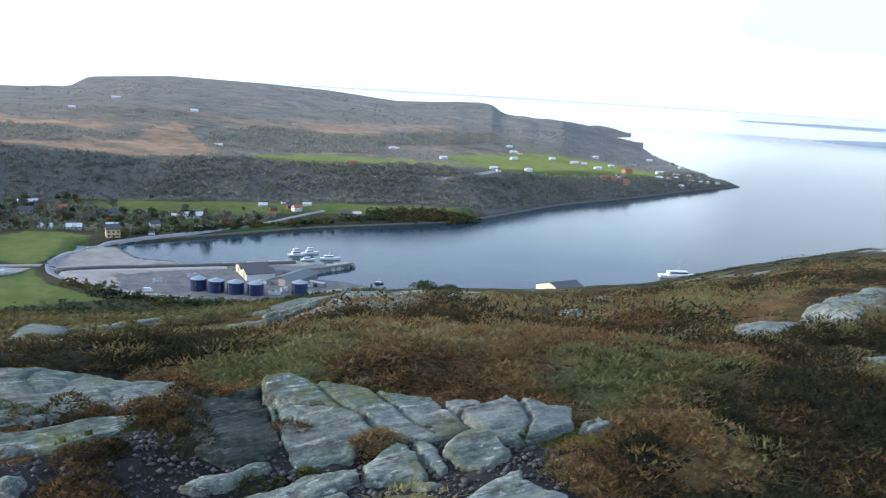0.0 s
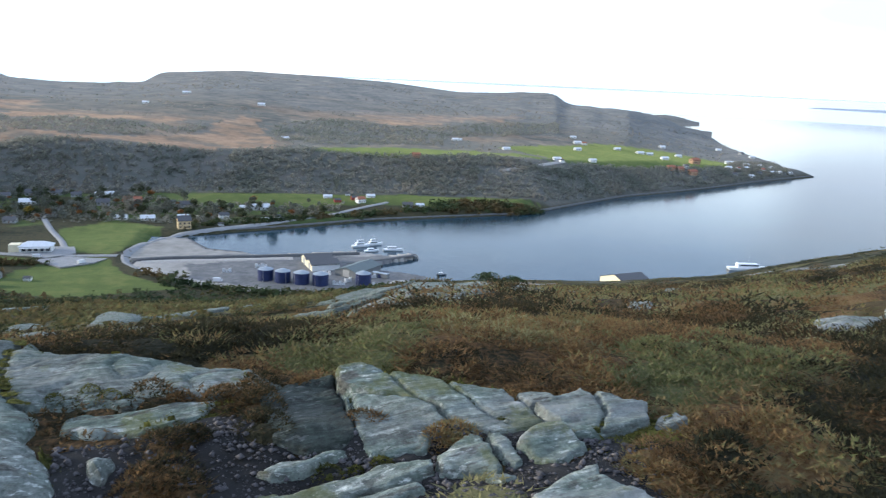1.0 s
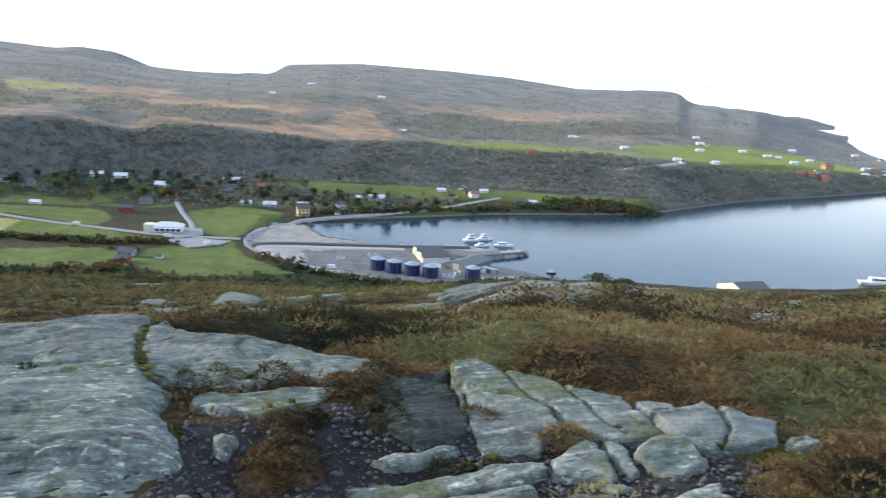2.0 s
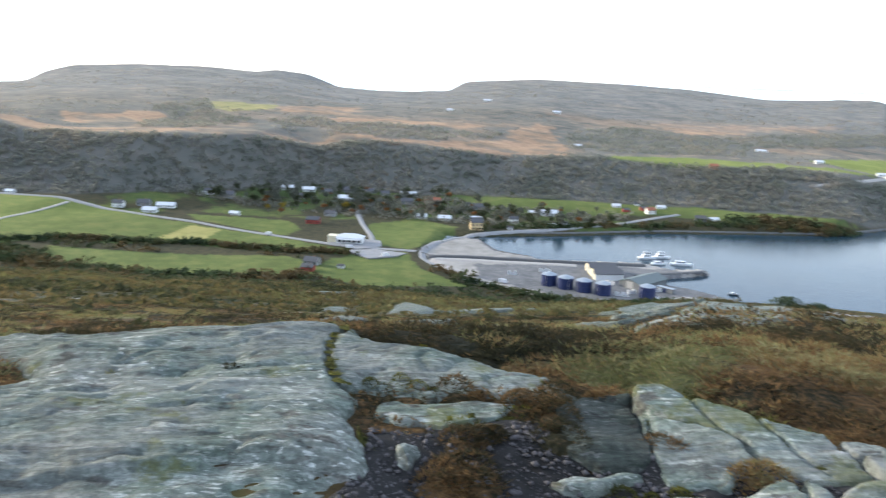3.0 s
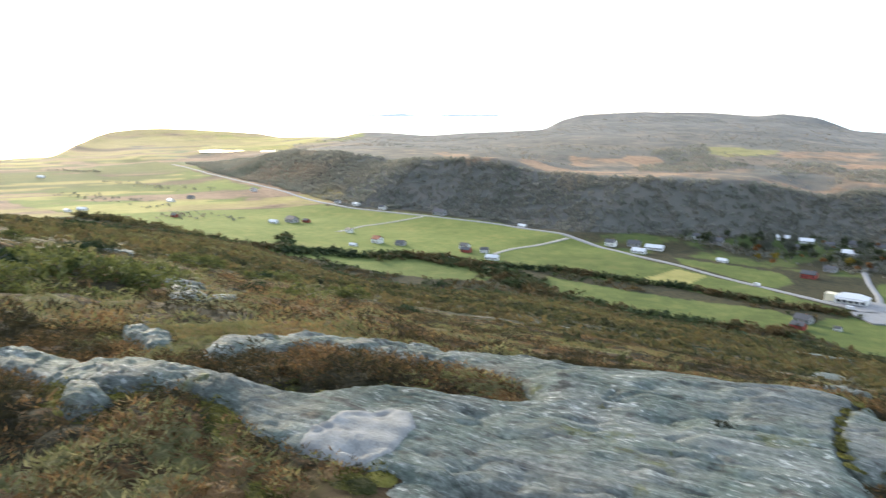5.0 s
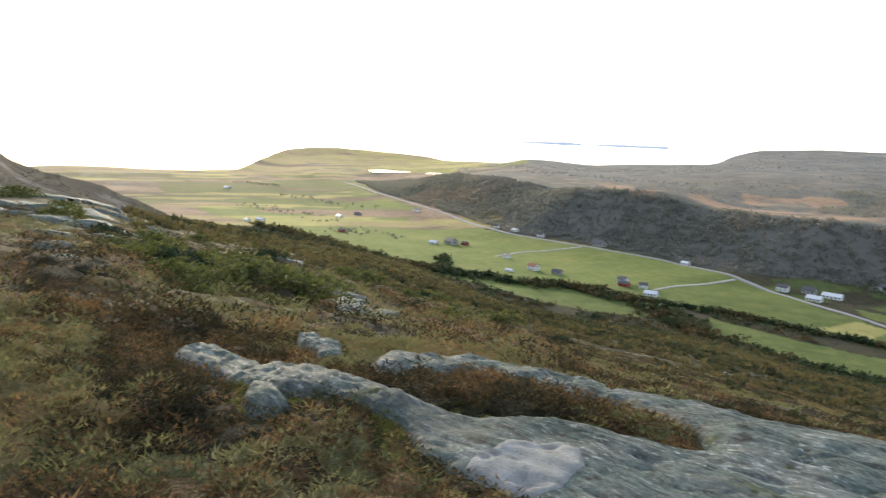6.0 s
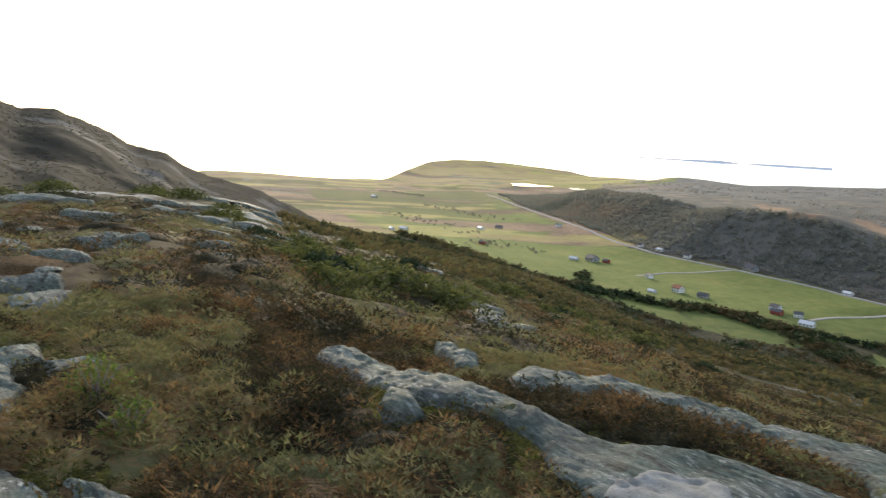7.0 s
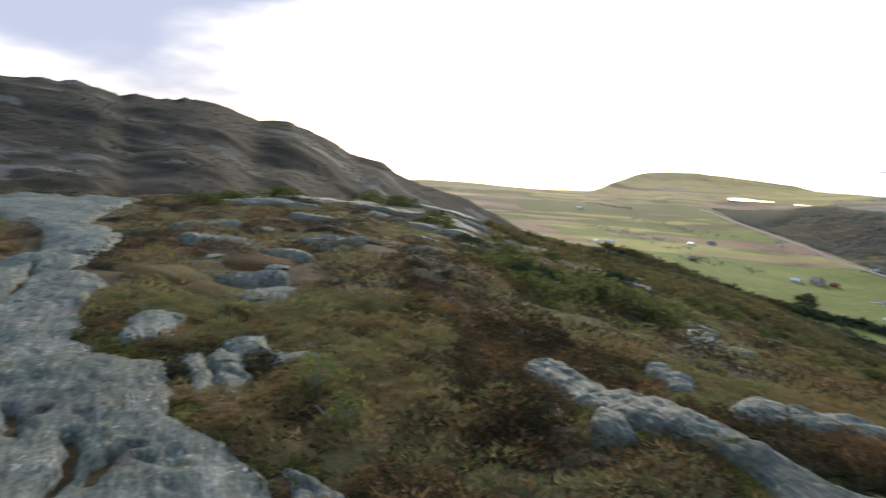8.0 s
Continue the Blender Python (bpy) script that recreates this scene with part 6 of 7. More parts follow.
def hedge(points, width, size, count, seed, label, growth=SCRUB):
    rng = np.random.default_rng(seed)
    seg = [math.dist(points[i], points[i + 1]) for i in range(len(points) - 1)]
    s = rng.uniform(0, sum(seg), count)
    cum = np.concatenate([[0], np.cumsum(seg)])
    x = np.interp(s, cum, [p[0] for p in points]) + rng.normal(0, width, count)
    y = np.interp(s, cum, [p[1] for p in points]) + rng.normal(0, width, count)
    clumps("hedge", x, y, rng.uniform(0.9, 1.8, count) * size, seed, growth, label, 26, 1.2)


hedge([(-484, 306), (-452, 347), (-411, 366), (-367, 390), (-306, 401), (-268, 420)], 2.2, 1.7, 330, 21, "brown hedge of small trees along a field edge")
hedge([(-440, 300), (-400, 292), (-346, 300), (-300, 320), (-262, 348)], 5, 2.2, 330, 22, "dark belt of trees between field and hill")
hedge([(-640, 165), (-560, 238), (-530, 282), (-480, 300), (-430, 300)], 6, 2.2, 380, 23, "dark belt of trees along the hill's foot")
hedge([(-680, 215), (-640, 200), (-600, 190)], 3, 1.8, 90, 24, "short hedge of dark bushes in the fields")
hedge([(-900, 58), (-820, 96), (-740, 128), (-660, 158)], 6, 2.2, 260, 25, "straggling trees along the fields' edge", SLOPE)
hedge([(-235, 545), (-180, 590), (-120, 640), (-60, 676), (0, 700), (30, 720)], 4, 1.8, 300, 26, "bare brushwood along the shore road")
hedge([(-60, 690), (-20, 705), (18, 712)], 5, 2.2, 120, 27, "ochre trees on the point by the shore")
hedge([(-205, 415), (-170, 398), (-130, 388), (-90, 386), (-55, 396)], 4, 1.6, 200, 28, "brushwood below the works")
for k, line in enumerate([[(-1100, 60), (-1000, 110), (-930, 150)], [(-1250, 120), (-1150, 180), (-1080, 230)], [(-1500, 60), (-1400, 130)], [(-880, 120), (-840, 170), (-800, 200)]]):
    hedge(line, 13, 1.2, 44, 60 + k, "trees round far farms in the valley", WOODS)


def tree(leafage, label, seed, tall=8.0):
    """A garden tree: tapered trunk, limbs, and a ragged crown of leaf clumps."""
    rng = np.random.default_rng(seed)
    ob = thing("tree", label, "tree", "garden trees of the village")
    st = Shape().limb((0, 0, -0.3), (0.1, 0.05, tall * 0.45), 0.22, 0.14, 8)
    tips = []
    for k in range(8):
        a = 2.4 * k + rng.uniform(-0.3, 0.3)
        h0, r = tall * rng.uniform(0.25, 0.5), tall * rng.uniform(0.14, 0.3)
        tip = (r * math.cos(a), r * math.sin(a), h0 + tall * rng.uniform(0.2, 0.45))
        st.limb((0.05, 0.02, h0), tip, 0.09, 0.02, 5)
        tips.append(tip)
    part("trunk", st, M["bark"], ob)
    V, T, o = [], [], 0
    for tip in tips + [(0, 0, tall * 0.85)]:
        for k in range(26):
            c = np.array(tip) + rng.normal(0, tall * 0.075, 3)
            s = tall * rng.uniform(0.03, 0.06)
            V.append(c + rng.normal(0, s, (4, 3)))
            T += [(o, o + 1, o + 2), (o, o + 2, o + 3), (o, o + 3, o + 1)]
            o += 4
    part("crown", soup("crown", np.concatenate(V), T, leafage), leafage, ob)
    return ob


def plant_garden_trees():
    kinds = [(GREENL, "dark green garden tree by the houses"), (GREENL, "leafy green tree among the village houses"), (RUST, "rust-coloured autumn tree by the houses"), (GOLD, "yellow autumn birch among the houses"),
             (WOODS, "half-bare grey-brown tree in the village"), (WOODS, "grey leafless-looking tree in the village")]
    protos = [tree(lf, lb, 200 + i, 7 + i % 3) for i, (lf, lb) in enumerate(kinds)]
    rng = random.Random(5)
    spots = [(-395, 512, 3), (-405, 505, 3), (-388, 500, 2), (-352, 540, 3), (-318, 605, 2), (-300, 600, 2)]
    while len(spots) < 210:
        x, y = rng.uniform(-500, -150), rng.uniform(440, 680)
        n = y - float(lerp_table(x, FOOT))
        if -125 < n < 0 and not bool(all_fields(np.array([x]), np.array([y]))[0]) and y > float(lerp_table(x, SHORE)) + 22 and (x < -240 or y > 560):
            spots.append((x, y, rng.choice([0, 0, 1, 1, 4, 4, 5, 2])))
    used = set()
    for x, y, k in spots:
        m = pose(x, y, land1(x, y) - 0.2, 0, 0, rng.uniform(0, 360)) @ Matrix.Scale(rng.uniform(0.65, 1.2), 4)
        if k in used:
            copy_thing(protos[k], m)
        else:
            protos[k].matrix_basis = m
            used.add(k)


plant_garden_trees()

# ---- roads ----


def ribbon(name, points, width, material, label, lift=0.35):
    """A road laid over the ground along a line."""
    pts = []
    for i in range(len(points) - 1):
        (xa, ya), (xb, yb) = points[i], points[i + 1]
        k = max(2, int(math.dist(points[i], points[i + 1]) / 4))
        pts += [(xa + (xb - xa) * j / k, ya + (yb - ya) * j / k) for j in range(k)]
    pts.append(points[-1])
    P = np.array(pts)
    for _ in range(6):
        P[1:-1] = (P[:-2] + 2 * P[1:-1] + P[2:]) / 4
    d = np.gradient(P, axis=0)
    nrm = np.stack([-d[:, 1], d[:, 0]], -1) / np.linalg.norm(d, axis=1)[:, None]
    rows = [P + nrm * width * f for f in (-0.62, -0.5, 0.0, 0.5, 0.62)]
    X, Y = np.stack([r[:, 0] for r in rows]), np.stack([r[:, 1] for r in rows])
    g = land(X, Y)
    Z = g + np.array([-0.3, lift, lift + 0.05, lift, -0.3])[:, None]
    Z[1:4] = np.maximum(Z[1:4], 0.35)
    me = grid_mesh(name, X, Y, Z)
    me.materials.append(material)
    return tagged(new(name, me), label, "road", kind="structure")


ribbon("road", [(-108, 688), (-130, 658), (-153, 615), (-179, 578), (-214, 546), (-236, 522), (-242, 492), (-236, 456), (-226, 436), (-206, 420), (-182, 404), (-150, 392)], 4.2, M["tarmac"], "grey tarmac road curving round the head of the bay")
ribbon("road", [(-236, 447), (-261, 441), (-290, 434), (-348, 437), (-425, 437), (-490, 434), (-554, 428), (-621, 410), (-700, 372), (-800, 322), (-860, 312), (-992, 304), (-1262, 276), (-1500, 262)], 4.2, M["tarmac"], "straight grey country road along the valley fields")
ribbon("road", [(-268, 446), (-290, 478), (-316, 508), (-343, 543), (-350, 575)], 3.6, M["tarmac"], "grey side road up between the village houses")
ribbon("road", [(-519, 333), (-532, 360), (-540, 424)], 3.0, M["gravel"], "pale gravel farm track between green fields")
ribbon("road", [(-677, 262), (-700, 300), (-702, 365)], 3.0, M["gravel"], "pale gravel lane to a farm")
ribbon("road", [(60, 893), (45, 870), (20, 830), (-10, 800)], 4.0, M["gravel"], "pale track climbing through the wood")


def apron(poly, material, label, lift=0.4, name="pavement"):
    xs, ys = [p[0] for p in poly], [p[1] for p in poly]
    z = max(land1(x, y) for x, y in poly) + lift
    sh = Shape()
    n = len(poly)
    sh.add([(x, y, z) for x, y in poly] + [(x, y, z - 2.5) for x, y in poly], [tuple(range(n))] + [(i, n + i, n + (i + 1) % n, (i + 1) % n) for i in range(n)])
    return tagged(new(name, sh.mesh(name, material)), label, "pavement", kind="structure")


apron([(-276, 424), (-252, 412), (-240, 426), (-238, 438), (-262, 436)], M["tarmac"], "grey forecourt of the village shop")
apron([(-300, 436), (-272, 430), (-262, 446), (-272, 462), (-290, 458)], M["tarmac"], "grey yard round the white shop", 0.3)

# ---- houses ----


def house(style, long, deep, eaves, seed, label, group="houses"):
    """A gabled timber house, its ridge along x."""
    wall_m, roof_m = M[style[0]], M[style[1]]
    ob = thing("house", label, "house", group)
    hl, hd, rise = long / 2, deep / 2, deep * 0.33
    w = Shape().box(-hl, -hd, -1.5, hl, hd, eaves)
    w.add([(-hl, -hd, eaves), (-hl, hd, eaves), (-hl, 0, eaves + rise)], [(0, 2, 1)])
    w.add([(hl, -hd, eaves), (hl, hd, eaves), (hl, 0, eaves + rise)], [(0, 1, 2)])
    part("wall", w, wall_m, ob)
    o, t = 0.45, 0.22
    r = Shape()
    for q in (-1, 1):
        y1, z1 = q * (hd + o), eaves - o * rise / hd
        r.add([(-hl - o, y1, z1), (hl + o, y1, z1), (hl + o, 0, eaves + rise), (-hl - o, 0, eaves + rise), (-hl - o, y1, z1 + t), (hl + o, y1, z1 + t), (hl + o, 0, eaves + rise + t), (-hl - o, 0, eaves + rise + t)],
              [(0, 1, 2, 3), (4, 7, 6, 5), (0, 4, 5, 1), (1, 5, 6, 2), (3, 2, 6, 7), (0, 3, 7, 4)])
    roof = part("roof", r, roof_m, ob)
    part("chimney", Shape().box(hl * 0.25, -0.35, eaves + rise * 0.6, hl * 0.25 + 0.7, 0.35, eaves + rise + 0.9), M["brick"], roof)
    rows = 2 if eaves > 4 else 1
    k = max(2, int(long / 3))
    for side in (-1, 1):
        for row in range(rows):
            for i in range(k):
                x = -hl + long * (i + 0.5) / k
                if side < 0 and row == 0 and i == k // 2:
                    part("door", Shape().box(x - 0.5, -hd - 0.06, 0, x + 0.5, -hd, 2.1), M["door"], ob)
                    continue
                z = 1.0 + 2.6 * row
                y0, y1 = (side * hd, side * (hd + 0.05)) if side > 0 else (side * (hd + 0.05), side * hd)
                part("window", Shape().box(x - 0.6, y0, z, x + 0.6, y1, z + 1.25), M["pane"], ob)
    for side in (-1, 1):
        x0, x1 = (hl, hl + 0.05) if side > 0 else (-hl - 0.05, -hl)
        part("window", Shape().box(x0, -0.6, 1.0 + 2.6 * (rows - 1), x1, 0.6, 2.3 + 2.6 * (rows - 1)), M["pane"], ob)
    return ob


STYLES = [
    (("white", "slate"), 11, 8, 4.6, "white wooden house with a dark slate roof"),
    (("white", "pale_roof"), 12, 7, 2.5, "low white house with a pale shining roof"),
    (("grey", "slate"), 11, 8, 3.0, "grey boarded house with a dark slate roof"),
    (("ochre", "slate"), 9, 9, 6.2, "tall ochre house with a dark roof"),
    (("orange", "rust_roof"), 12, 8, 4.4, "orange-brown house with a tiled roof"),
    (("red", "slate"), 14, 9, 4.6, "red wooden barn with a dark roof"),
    (("white", "pale_roof"), 16, 7, 2.5, "long low white house with a pale roof"),
    (("white", "rust_roof"), 10, 8, 4.6, "white house with a red tiled roof"),
]
PROTOS = {}


def place_houses(rows, group):
    """Rows of x, y, kind, turn, size."""
    for x, y, k, turn, size in rows:
        m = pose(x, y, land1(x, y), 0, 0, turn) @ Matrix.Scale(size, 4)
        if k in PROTOS:
            ob = copy_thing(PROTOS[k], m)
        else:
            st, lo, de, ea, lb = STYLES[k]
            ob = PROTOS[k] = house(st, lo, de, ea, k, lb)
            ob.matrix_basis = m
        tagged(ob, group=group)


place_houses([(-495, 460, 2, 30, 0.9), (-479, 468, 6, 28, 0.9), (-474, 446, 1, 25, 0.9), (-483, 522, 0, 20, 0.7), (-466, 527, 2, 30, 1.1), (-417, 479, 1, 15, 0.7), (-445, 585, 1, 38, 0.95), (-425, 590, 1, 30, 1.0),
              (-416, 567, 2, 20, 0.8), (-407, 595, 2, 40, 0.75), (-394, 610, 2, 35, 1.0), (-378, 580, 1, 20, 1.1), (-378, 620, 2, 35, 0.85), (-361, 620, 2, 30, 0.8), (-341, 629, 6, 28, 1.0)], "houses of the village")
place_houses([(-328, 602, 2, 28, 1.0), (-354, 521, 2, 15, 0.85), (-349, 490, 5, 20, 0.7), (-290, 557, 1, 20, 0.85), (-271, 561, 1, 25, 0.95), (-306, 608, 4, 20, 1.15), (-280, 627, 0, 30, 0.6), (-266, 620, 2, 25, 0.95),
              (-234, 541, 3, 30, 1.0), (-250, 577, 1, 20, 0.75), (-221, 586, 0, 30, 0.95), (-212, 556, 0, 10, 0.5), (-219, 628, 1, 20, 0.7), (-207, 630, 6, 22, 1.15)], "houses of the village")
place_houses([(-188, 584, 1, 40, 0.65), (-181, 594, 0, 50, 0.75), (-163, 690, 1, 20, 0.7), (-151, 677, 5, 30, 0.6), (-148, 706, 0, 20, 0.55), (-131, 681, 7, 40, 0.75), (-138, 690, 5, 30, 0.7), (-126, 703, 1, 20, 0.7),
              (-88, 677, 2, 10, 0.9), (-78, 681, 1, 30, 0.7)], "houses on the bay")
place_houses([(-97, 803, 4, 20, 0.6), (-71, 985, 1, 20, 0.7), (-66, 985, 1, 20, 0.6), (-6, 916, 1, 30, 0.8), (52, 891, 1, 20, 0.8), (57, 888, 0, 40, 0.7), (96, 934, 1, 30, 0.8), (90, 1096, 1, 20, 0.9), (85, 1024, 1, 30, 0.85),
              (99, 1092, 7, 10, 0.8), (143, 1082, 1, 20, 0.8), (174, 1082, 6, 30, 0.8), (187, 1085, 1, 20, 0.8), (229, 1226, 1, 30, 0.9), (202, 1056, 1, 20, 0.9)], "farms on the far side")
place_houses([(200, 998, 4, 20, 0.7), (212, 1003, 4, 30, 0.7), (224, 1025, 0, 20, 0.9), (361, 1412, 1, 20, 0.9), (308, 1143, 1, 20, 0.9), (295, 1092, 1, 30, 0.9), (391, 1379, 2, 40, 0.9), (326, 1120, 6, 50, 0.8), (397, 1337, 1, 20, 0.9),
              (358, 1164, 1, 40, 0.9), (350, 1124, 7, 30, 0.9), (375, 1168, 1, 50, 0.8)], "houses on the far point")
place_houses([(378, 1139, 1, 50, 0.8), (295, 1060, 2, 30, 0.8), (322, 1078, 1, 40, 0.85), (396, 1150, 1, 40, 0.8), (244, 1068, 4, 30, 0.9), (235, 1131, 1, 20, 0.8), (228, 1004, 4, 30, 0.8), (340, 1105, 2, 40, 0.8), (335, 1150, 1, 20, 0.8),
              (365, 1130, 6, 45, 0.7), (310, 1100, 7, 35, 0.8), (318, 1165, 1, 25, 0.8)], "houses on the far point")
place_houses([(-550, 325, 0, 20, 1.0), (-529, 331, 0, 60, 0.85), (-503, 322, 1, 40, 0.9), (-517, 293, 1, 20, 0.5), (-536, 318, 5, 30, 0.8), (-669, 271, 0, 10, 0.85), (-604, 248, 1, 30, 0.6), (-608, 272, 7, 20, 1.1), (-589, 285, 2, 40, 0.8),
              (-754, 244, 2, 20, 1.2), (-757, 226, 1, 40, 0.8), (-746, 256, 5, 30, 0.7), (-505, 443, 0, 25, 1.1)], "valley farms")
place_houses([(-932, 51, 1, 20, 0.8), (-936, 66, 6, 40, 0.8), (-873, 73, 0, 20, 0.6), (-840, 146, 5, 30, 0.7), (-968, 165, 1, 20, 0.9), (-987, 192, 2, 40, 0.8), (-1342, 41, 6, 30, 0.9), (-1005, 275, 0, 20, 1.0), (-836, 325, 0, 30, 0.8),
              (-807, 336, 1, 20, 0.8), (-768, 350, 0, 30, 0.9), (-702, 385, 2, 25, 1.2), (-604, 420, 1, 20, 0.7)], "valley farms")


place_houses([(-384, 1183, 1, 20, 1.0), (-258, 878, 1, 30, 0.8), (-524, 1092, 1, 10, 0.8), (89, 1164, 1, 15, 0.8), (-551, 1300, 6, 15, 0.9)], "farms on the upland")


def shop():
    ob = thing("shop_building", "white village shop with a pale hipped roof", "shop")
    part("wall", Shape().box(-9, -5, -1, 9, 5, 3.6), M["white"], ob)
    part("roof", Shape().add([(-9.6, -5.6, 3.6), (9.6, -5.6, 3.6), (9.6, 5.6, 3.6), (-9.6, 5.6, 3.6), (-4.5, 0, 6.2), (4.5, 0, 6.2)], [(0, 1, 5, 4), (1, 2, 5), (2, 3, 4, 5), (3, 0, 4), (0, 3, 2, 1)]), M["pale_roof"], ob)
    part("annex", Shape().box(-15, -4, -1, -9, 3, 4.6), M["cream"], ob, "cream side wing")
    for i in range(5):
        part("window", Shape().box(-7.5 + 3.4 * i, -5.06, 0.8, -5.4 + 3.4 * i, -5, 2.6), M["pane"], ob)
    part("canopy", Shape().box(-8, -8.2, 2.9, 8, -5, 3.2), M["pale_roof"], ob)
    put(ob, -287, 446, 20, -0.4)


shop()
place_houses([(-273, 382, 2, 10, 0.9), (-266, 368, 5, 10, 0.75), (-253, 383, 0, 15, 0.5)], "red farm by the shop")


def hall(x, y, turn, long, deep, eaves, front, roof_m, label, bays=4, name="works_hall", side=None):
    """A plain industrial hall with its gable to -y."""
    ob = thing(name, label, "hall", "halls by the water")
    hw, rise = deep / 2, deep * 0.16
    w = Shape().add([(-hw, 0, -1), (hw, 0, -1), (hw, 0, eaves), (0, 0, eaves + rise), (-hw, 0, eaves)], [(0, 1, 2, 3, 4)])
    part("gable_wall", w, front, ob)
    b = Shape().add([(-hw, 0.02, -1), (hw, 0.02, -1), (hw, long, -1), (-hw, long, -1), (-hw, 0.02, eaves), (hw, 0.02, eaves), (hw, long, eaves), (-hw, long, eaves)], [(0, 4, 7, 3), (1, 2, 6, 5), (2, 3, 7, 6)])
    b.add([(-hw, long, eaves), (hw, long, eaves), (0, long, eaves + rise)], [(0, 2, 1)])
    part("side_wall", b, side or M["white"], ob)
    r = Shape()
    for q in (-1, 1):
        x1, z1 = q * (hw + 0.4), eaves - 0.1
        r.add([(x1, -0.4, z1), (x1, long + 0.4, z1), (0, long + 0.4, eaves + rise), (0, -0.4, eaves + rise), (x1, -0.4, z1 + 0.3), (x1, long + 0.4, z1 + 0.3), (0, long + 0.4, eaves + rise + 0.3), (0, -0.4, eaves + rise + 0.3)],
              [(0, 1, 2, 3), (4, 7, 6, 5), (0, 4, 5, 1), (1, 5, 6, 2), (2, 6, 7, 3), (3, 7, 4, 0)])
    part("roof", r, roof_m, ob)
    part("gate", Shape().box(-2.2, -0.08, -0.2, 2.2, 0, 4.0), M["grey"], ob)
    for i in range(bays):
        part("skylight", Shape().add([(hw * 0.3, long * (i + 0.3) / bays, eaves + rise * 0.7 + 0.36), (hw * 0.7, long * (i + 0.3) / bays, eaves + rise * 0.3 + 0.34), (hw * 0.7, long * (i + 0.6) / bays, eaves + rise * 0.3 + 0.34), (hw * 0.3, long * (i + 0.6) / bays, eaves + rise * 0.7 + 0.36)], [(0, 1, 2, 3)]), M["pale_roof"], ob)
    put(ob, x, y, turn)
    return ob


DULL = mat("dull_grey_cladding", (0.15, 0.16, 0.165), 0.6, 0, 0.2, 2.0, 0.1)
hall(-123.5, 462, -61, 17, 13, 3.8, M["cream"], M["slate"], "cream-fronted works hall with a dark roof on the quay", 0)
hall(-117.2, 450.4, -61, 17, 13, 3.8, M["cream"], M["slate"], "second bay of the cream-fronted works hall", 0)
hall(-92, 438, -22, 27, 15, 3.0, DULL, mat("green_grey_roof", (0.10, 0.125, 0.12), 0.5, 0, 0.2, 2, 0.1), "wide grey-green roofed hall at the works", 0, side=DULL)
hall(60, 418, -58, 18, 24, 12.5, M["cream"], M["slate"], "tall cream-fronted hall with a dark roof by the shore", 0)

# ---- tanks ----


def tank(x, y, r, h):
    ob = thing("fish_tank", "round dark-blue steel tank with a grey cover, standing on gravel", "tank", "blue tanks at the works")
    sh = Shape().tube(r, r, -0.3, h, 28)
    part("shell", sh, M["tank"], ob)
    part("cover", Shape().tube(r * 0.98, r * 0.35, h + 0.02, h + r * 0.26, 28).tube(r * 0.35, r * 0.2, h + r * 0.26, h + r * 0.32, 16), M["tank_top"], ob)
    for z in (0.5, h * 0.5, h - 0.25):
        part("hoop", Shape().tube(r + 0.09, r + 0.09, z, z + 0.16, 28), M["tank"], ob)
    lad = Shape()
    for q in (-0.25, 0.25):
        lad.box(q - 0.03, -r - 0.28, 0, q + 0.03, -r - 0.2, h + 0.6)
    for k in range(int(h / 0.4)):
        lad.box(-0.25, -r - 0.26, 0.3 + 0.4 * k, 0.25, -r - 0.22, 0.34 + 0.4 * k)
    part("ladder", lad, M["steel"], ob)
    put(ob, x, y, random.Random(int(x)).uniform(-40, 40))


for x, y in ((-134.5, 420), (-124, 418), (-113, 417), (-102, 417), (-79, 424)):
    tank(x, y, 4.5, 6.3)



def tub_stack(x, y, turn, rows, label):
    """Plastic fish tubs stacked on the yard."""
    ob = thing("fish_tub_stack", label, "tub", "tub stacks at the works")
    for i in range(rows):
        for k in range(2 if i % 2 else 3):
            x0, z0 = -2.7 + 1.8 * i, 0.8 * k
            tub = part("tub", Shape().box(x0 - 0.8, -0.6, z0, x0 + 0.8, 0.6, z0 + 0.62), M["hull"], ob)
            part("rim", Shape().box(x0 - 0.86, -0.66, z0 + 0.62, x0 + 0.86, 0.66, z0 + 0.74), M["grey"], tub)
    put(ob, x, y, turn, -0.05)


for x, y, turn, rows in ((-92, 419, 10, 4), (-103, 440, -20, 3), (-76, 440, 30, 5), (-88, 428, 60, 3), (-70, 421, 0, 4), (-160, 430, 20, 3), (-146, 447, 25, 4)):
    tub_stack(x, y, turn, rows, "white plastic fish tubs stacked on the works yard")


def shed(x, y, turn, long, deep, high, label):
    """A small flat-roofed container shed."""
    ob = thing("shed", label, "shed", "sheds at the works")
    part("wall", Shape().box(-long / 2, -deep / 2, -0.3, long / 2, deep / 2, high), DULL, ob)
    part("roof", Shape().box(-long / 2 - 0.15, -deep / 2 - 0.15, high, long / 2 + 0.15, deep / 2 + 0.15, high + 0.18), M["tank_top"], ob)
    part("door", Shape().box(-0.9, -deep / 2 - 0.06, 0, 0.9, -deep / 2, 2.2), M["tank"], ob)
    put(ob, x, y, turn)


shed(-72, 441, -20, 10, 3.0, 2.7, "grey container shed on the quay")
shed(-84, 452, -30, 8, 3.0, 2.7, "low grey shed beside the works hall")
shed(-106, 428, 12, 6, 2.5, 2.6, "small grey shed behind the tanks")
ribbon("road", [(-64, 424), (-66, 431), (-60, 439), (-53, 437), (-51, 430), (-56, 423), (-64, 424)], 2.4, M["gravel"], "pale gravel loop round a grassy knoll", 0.3)

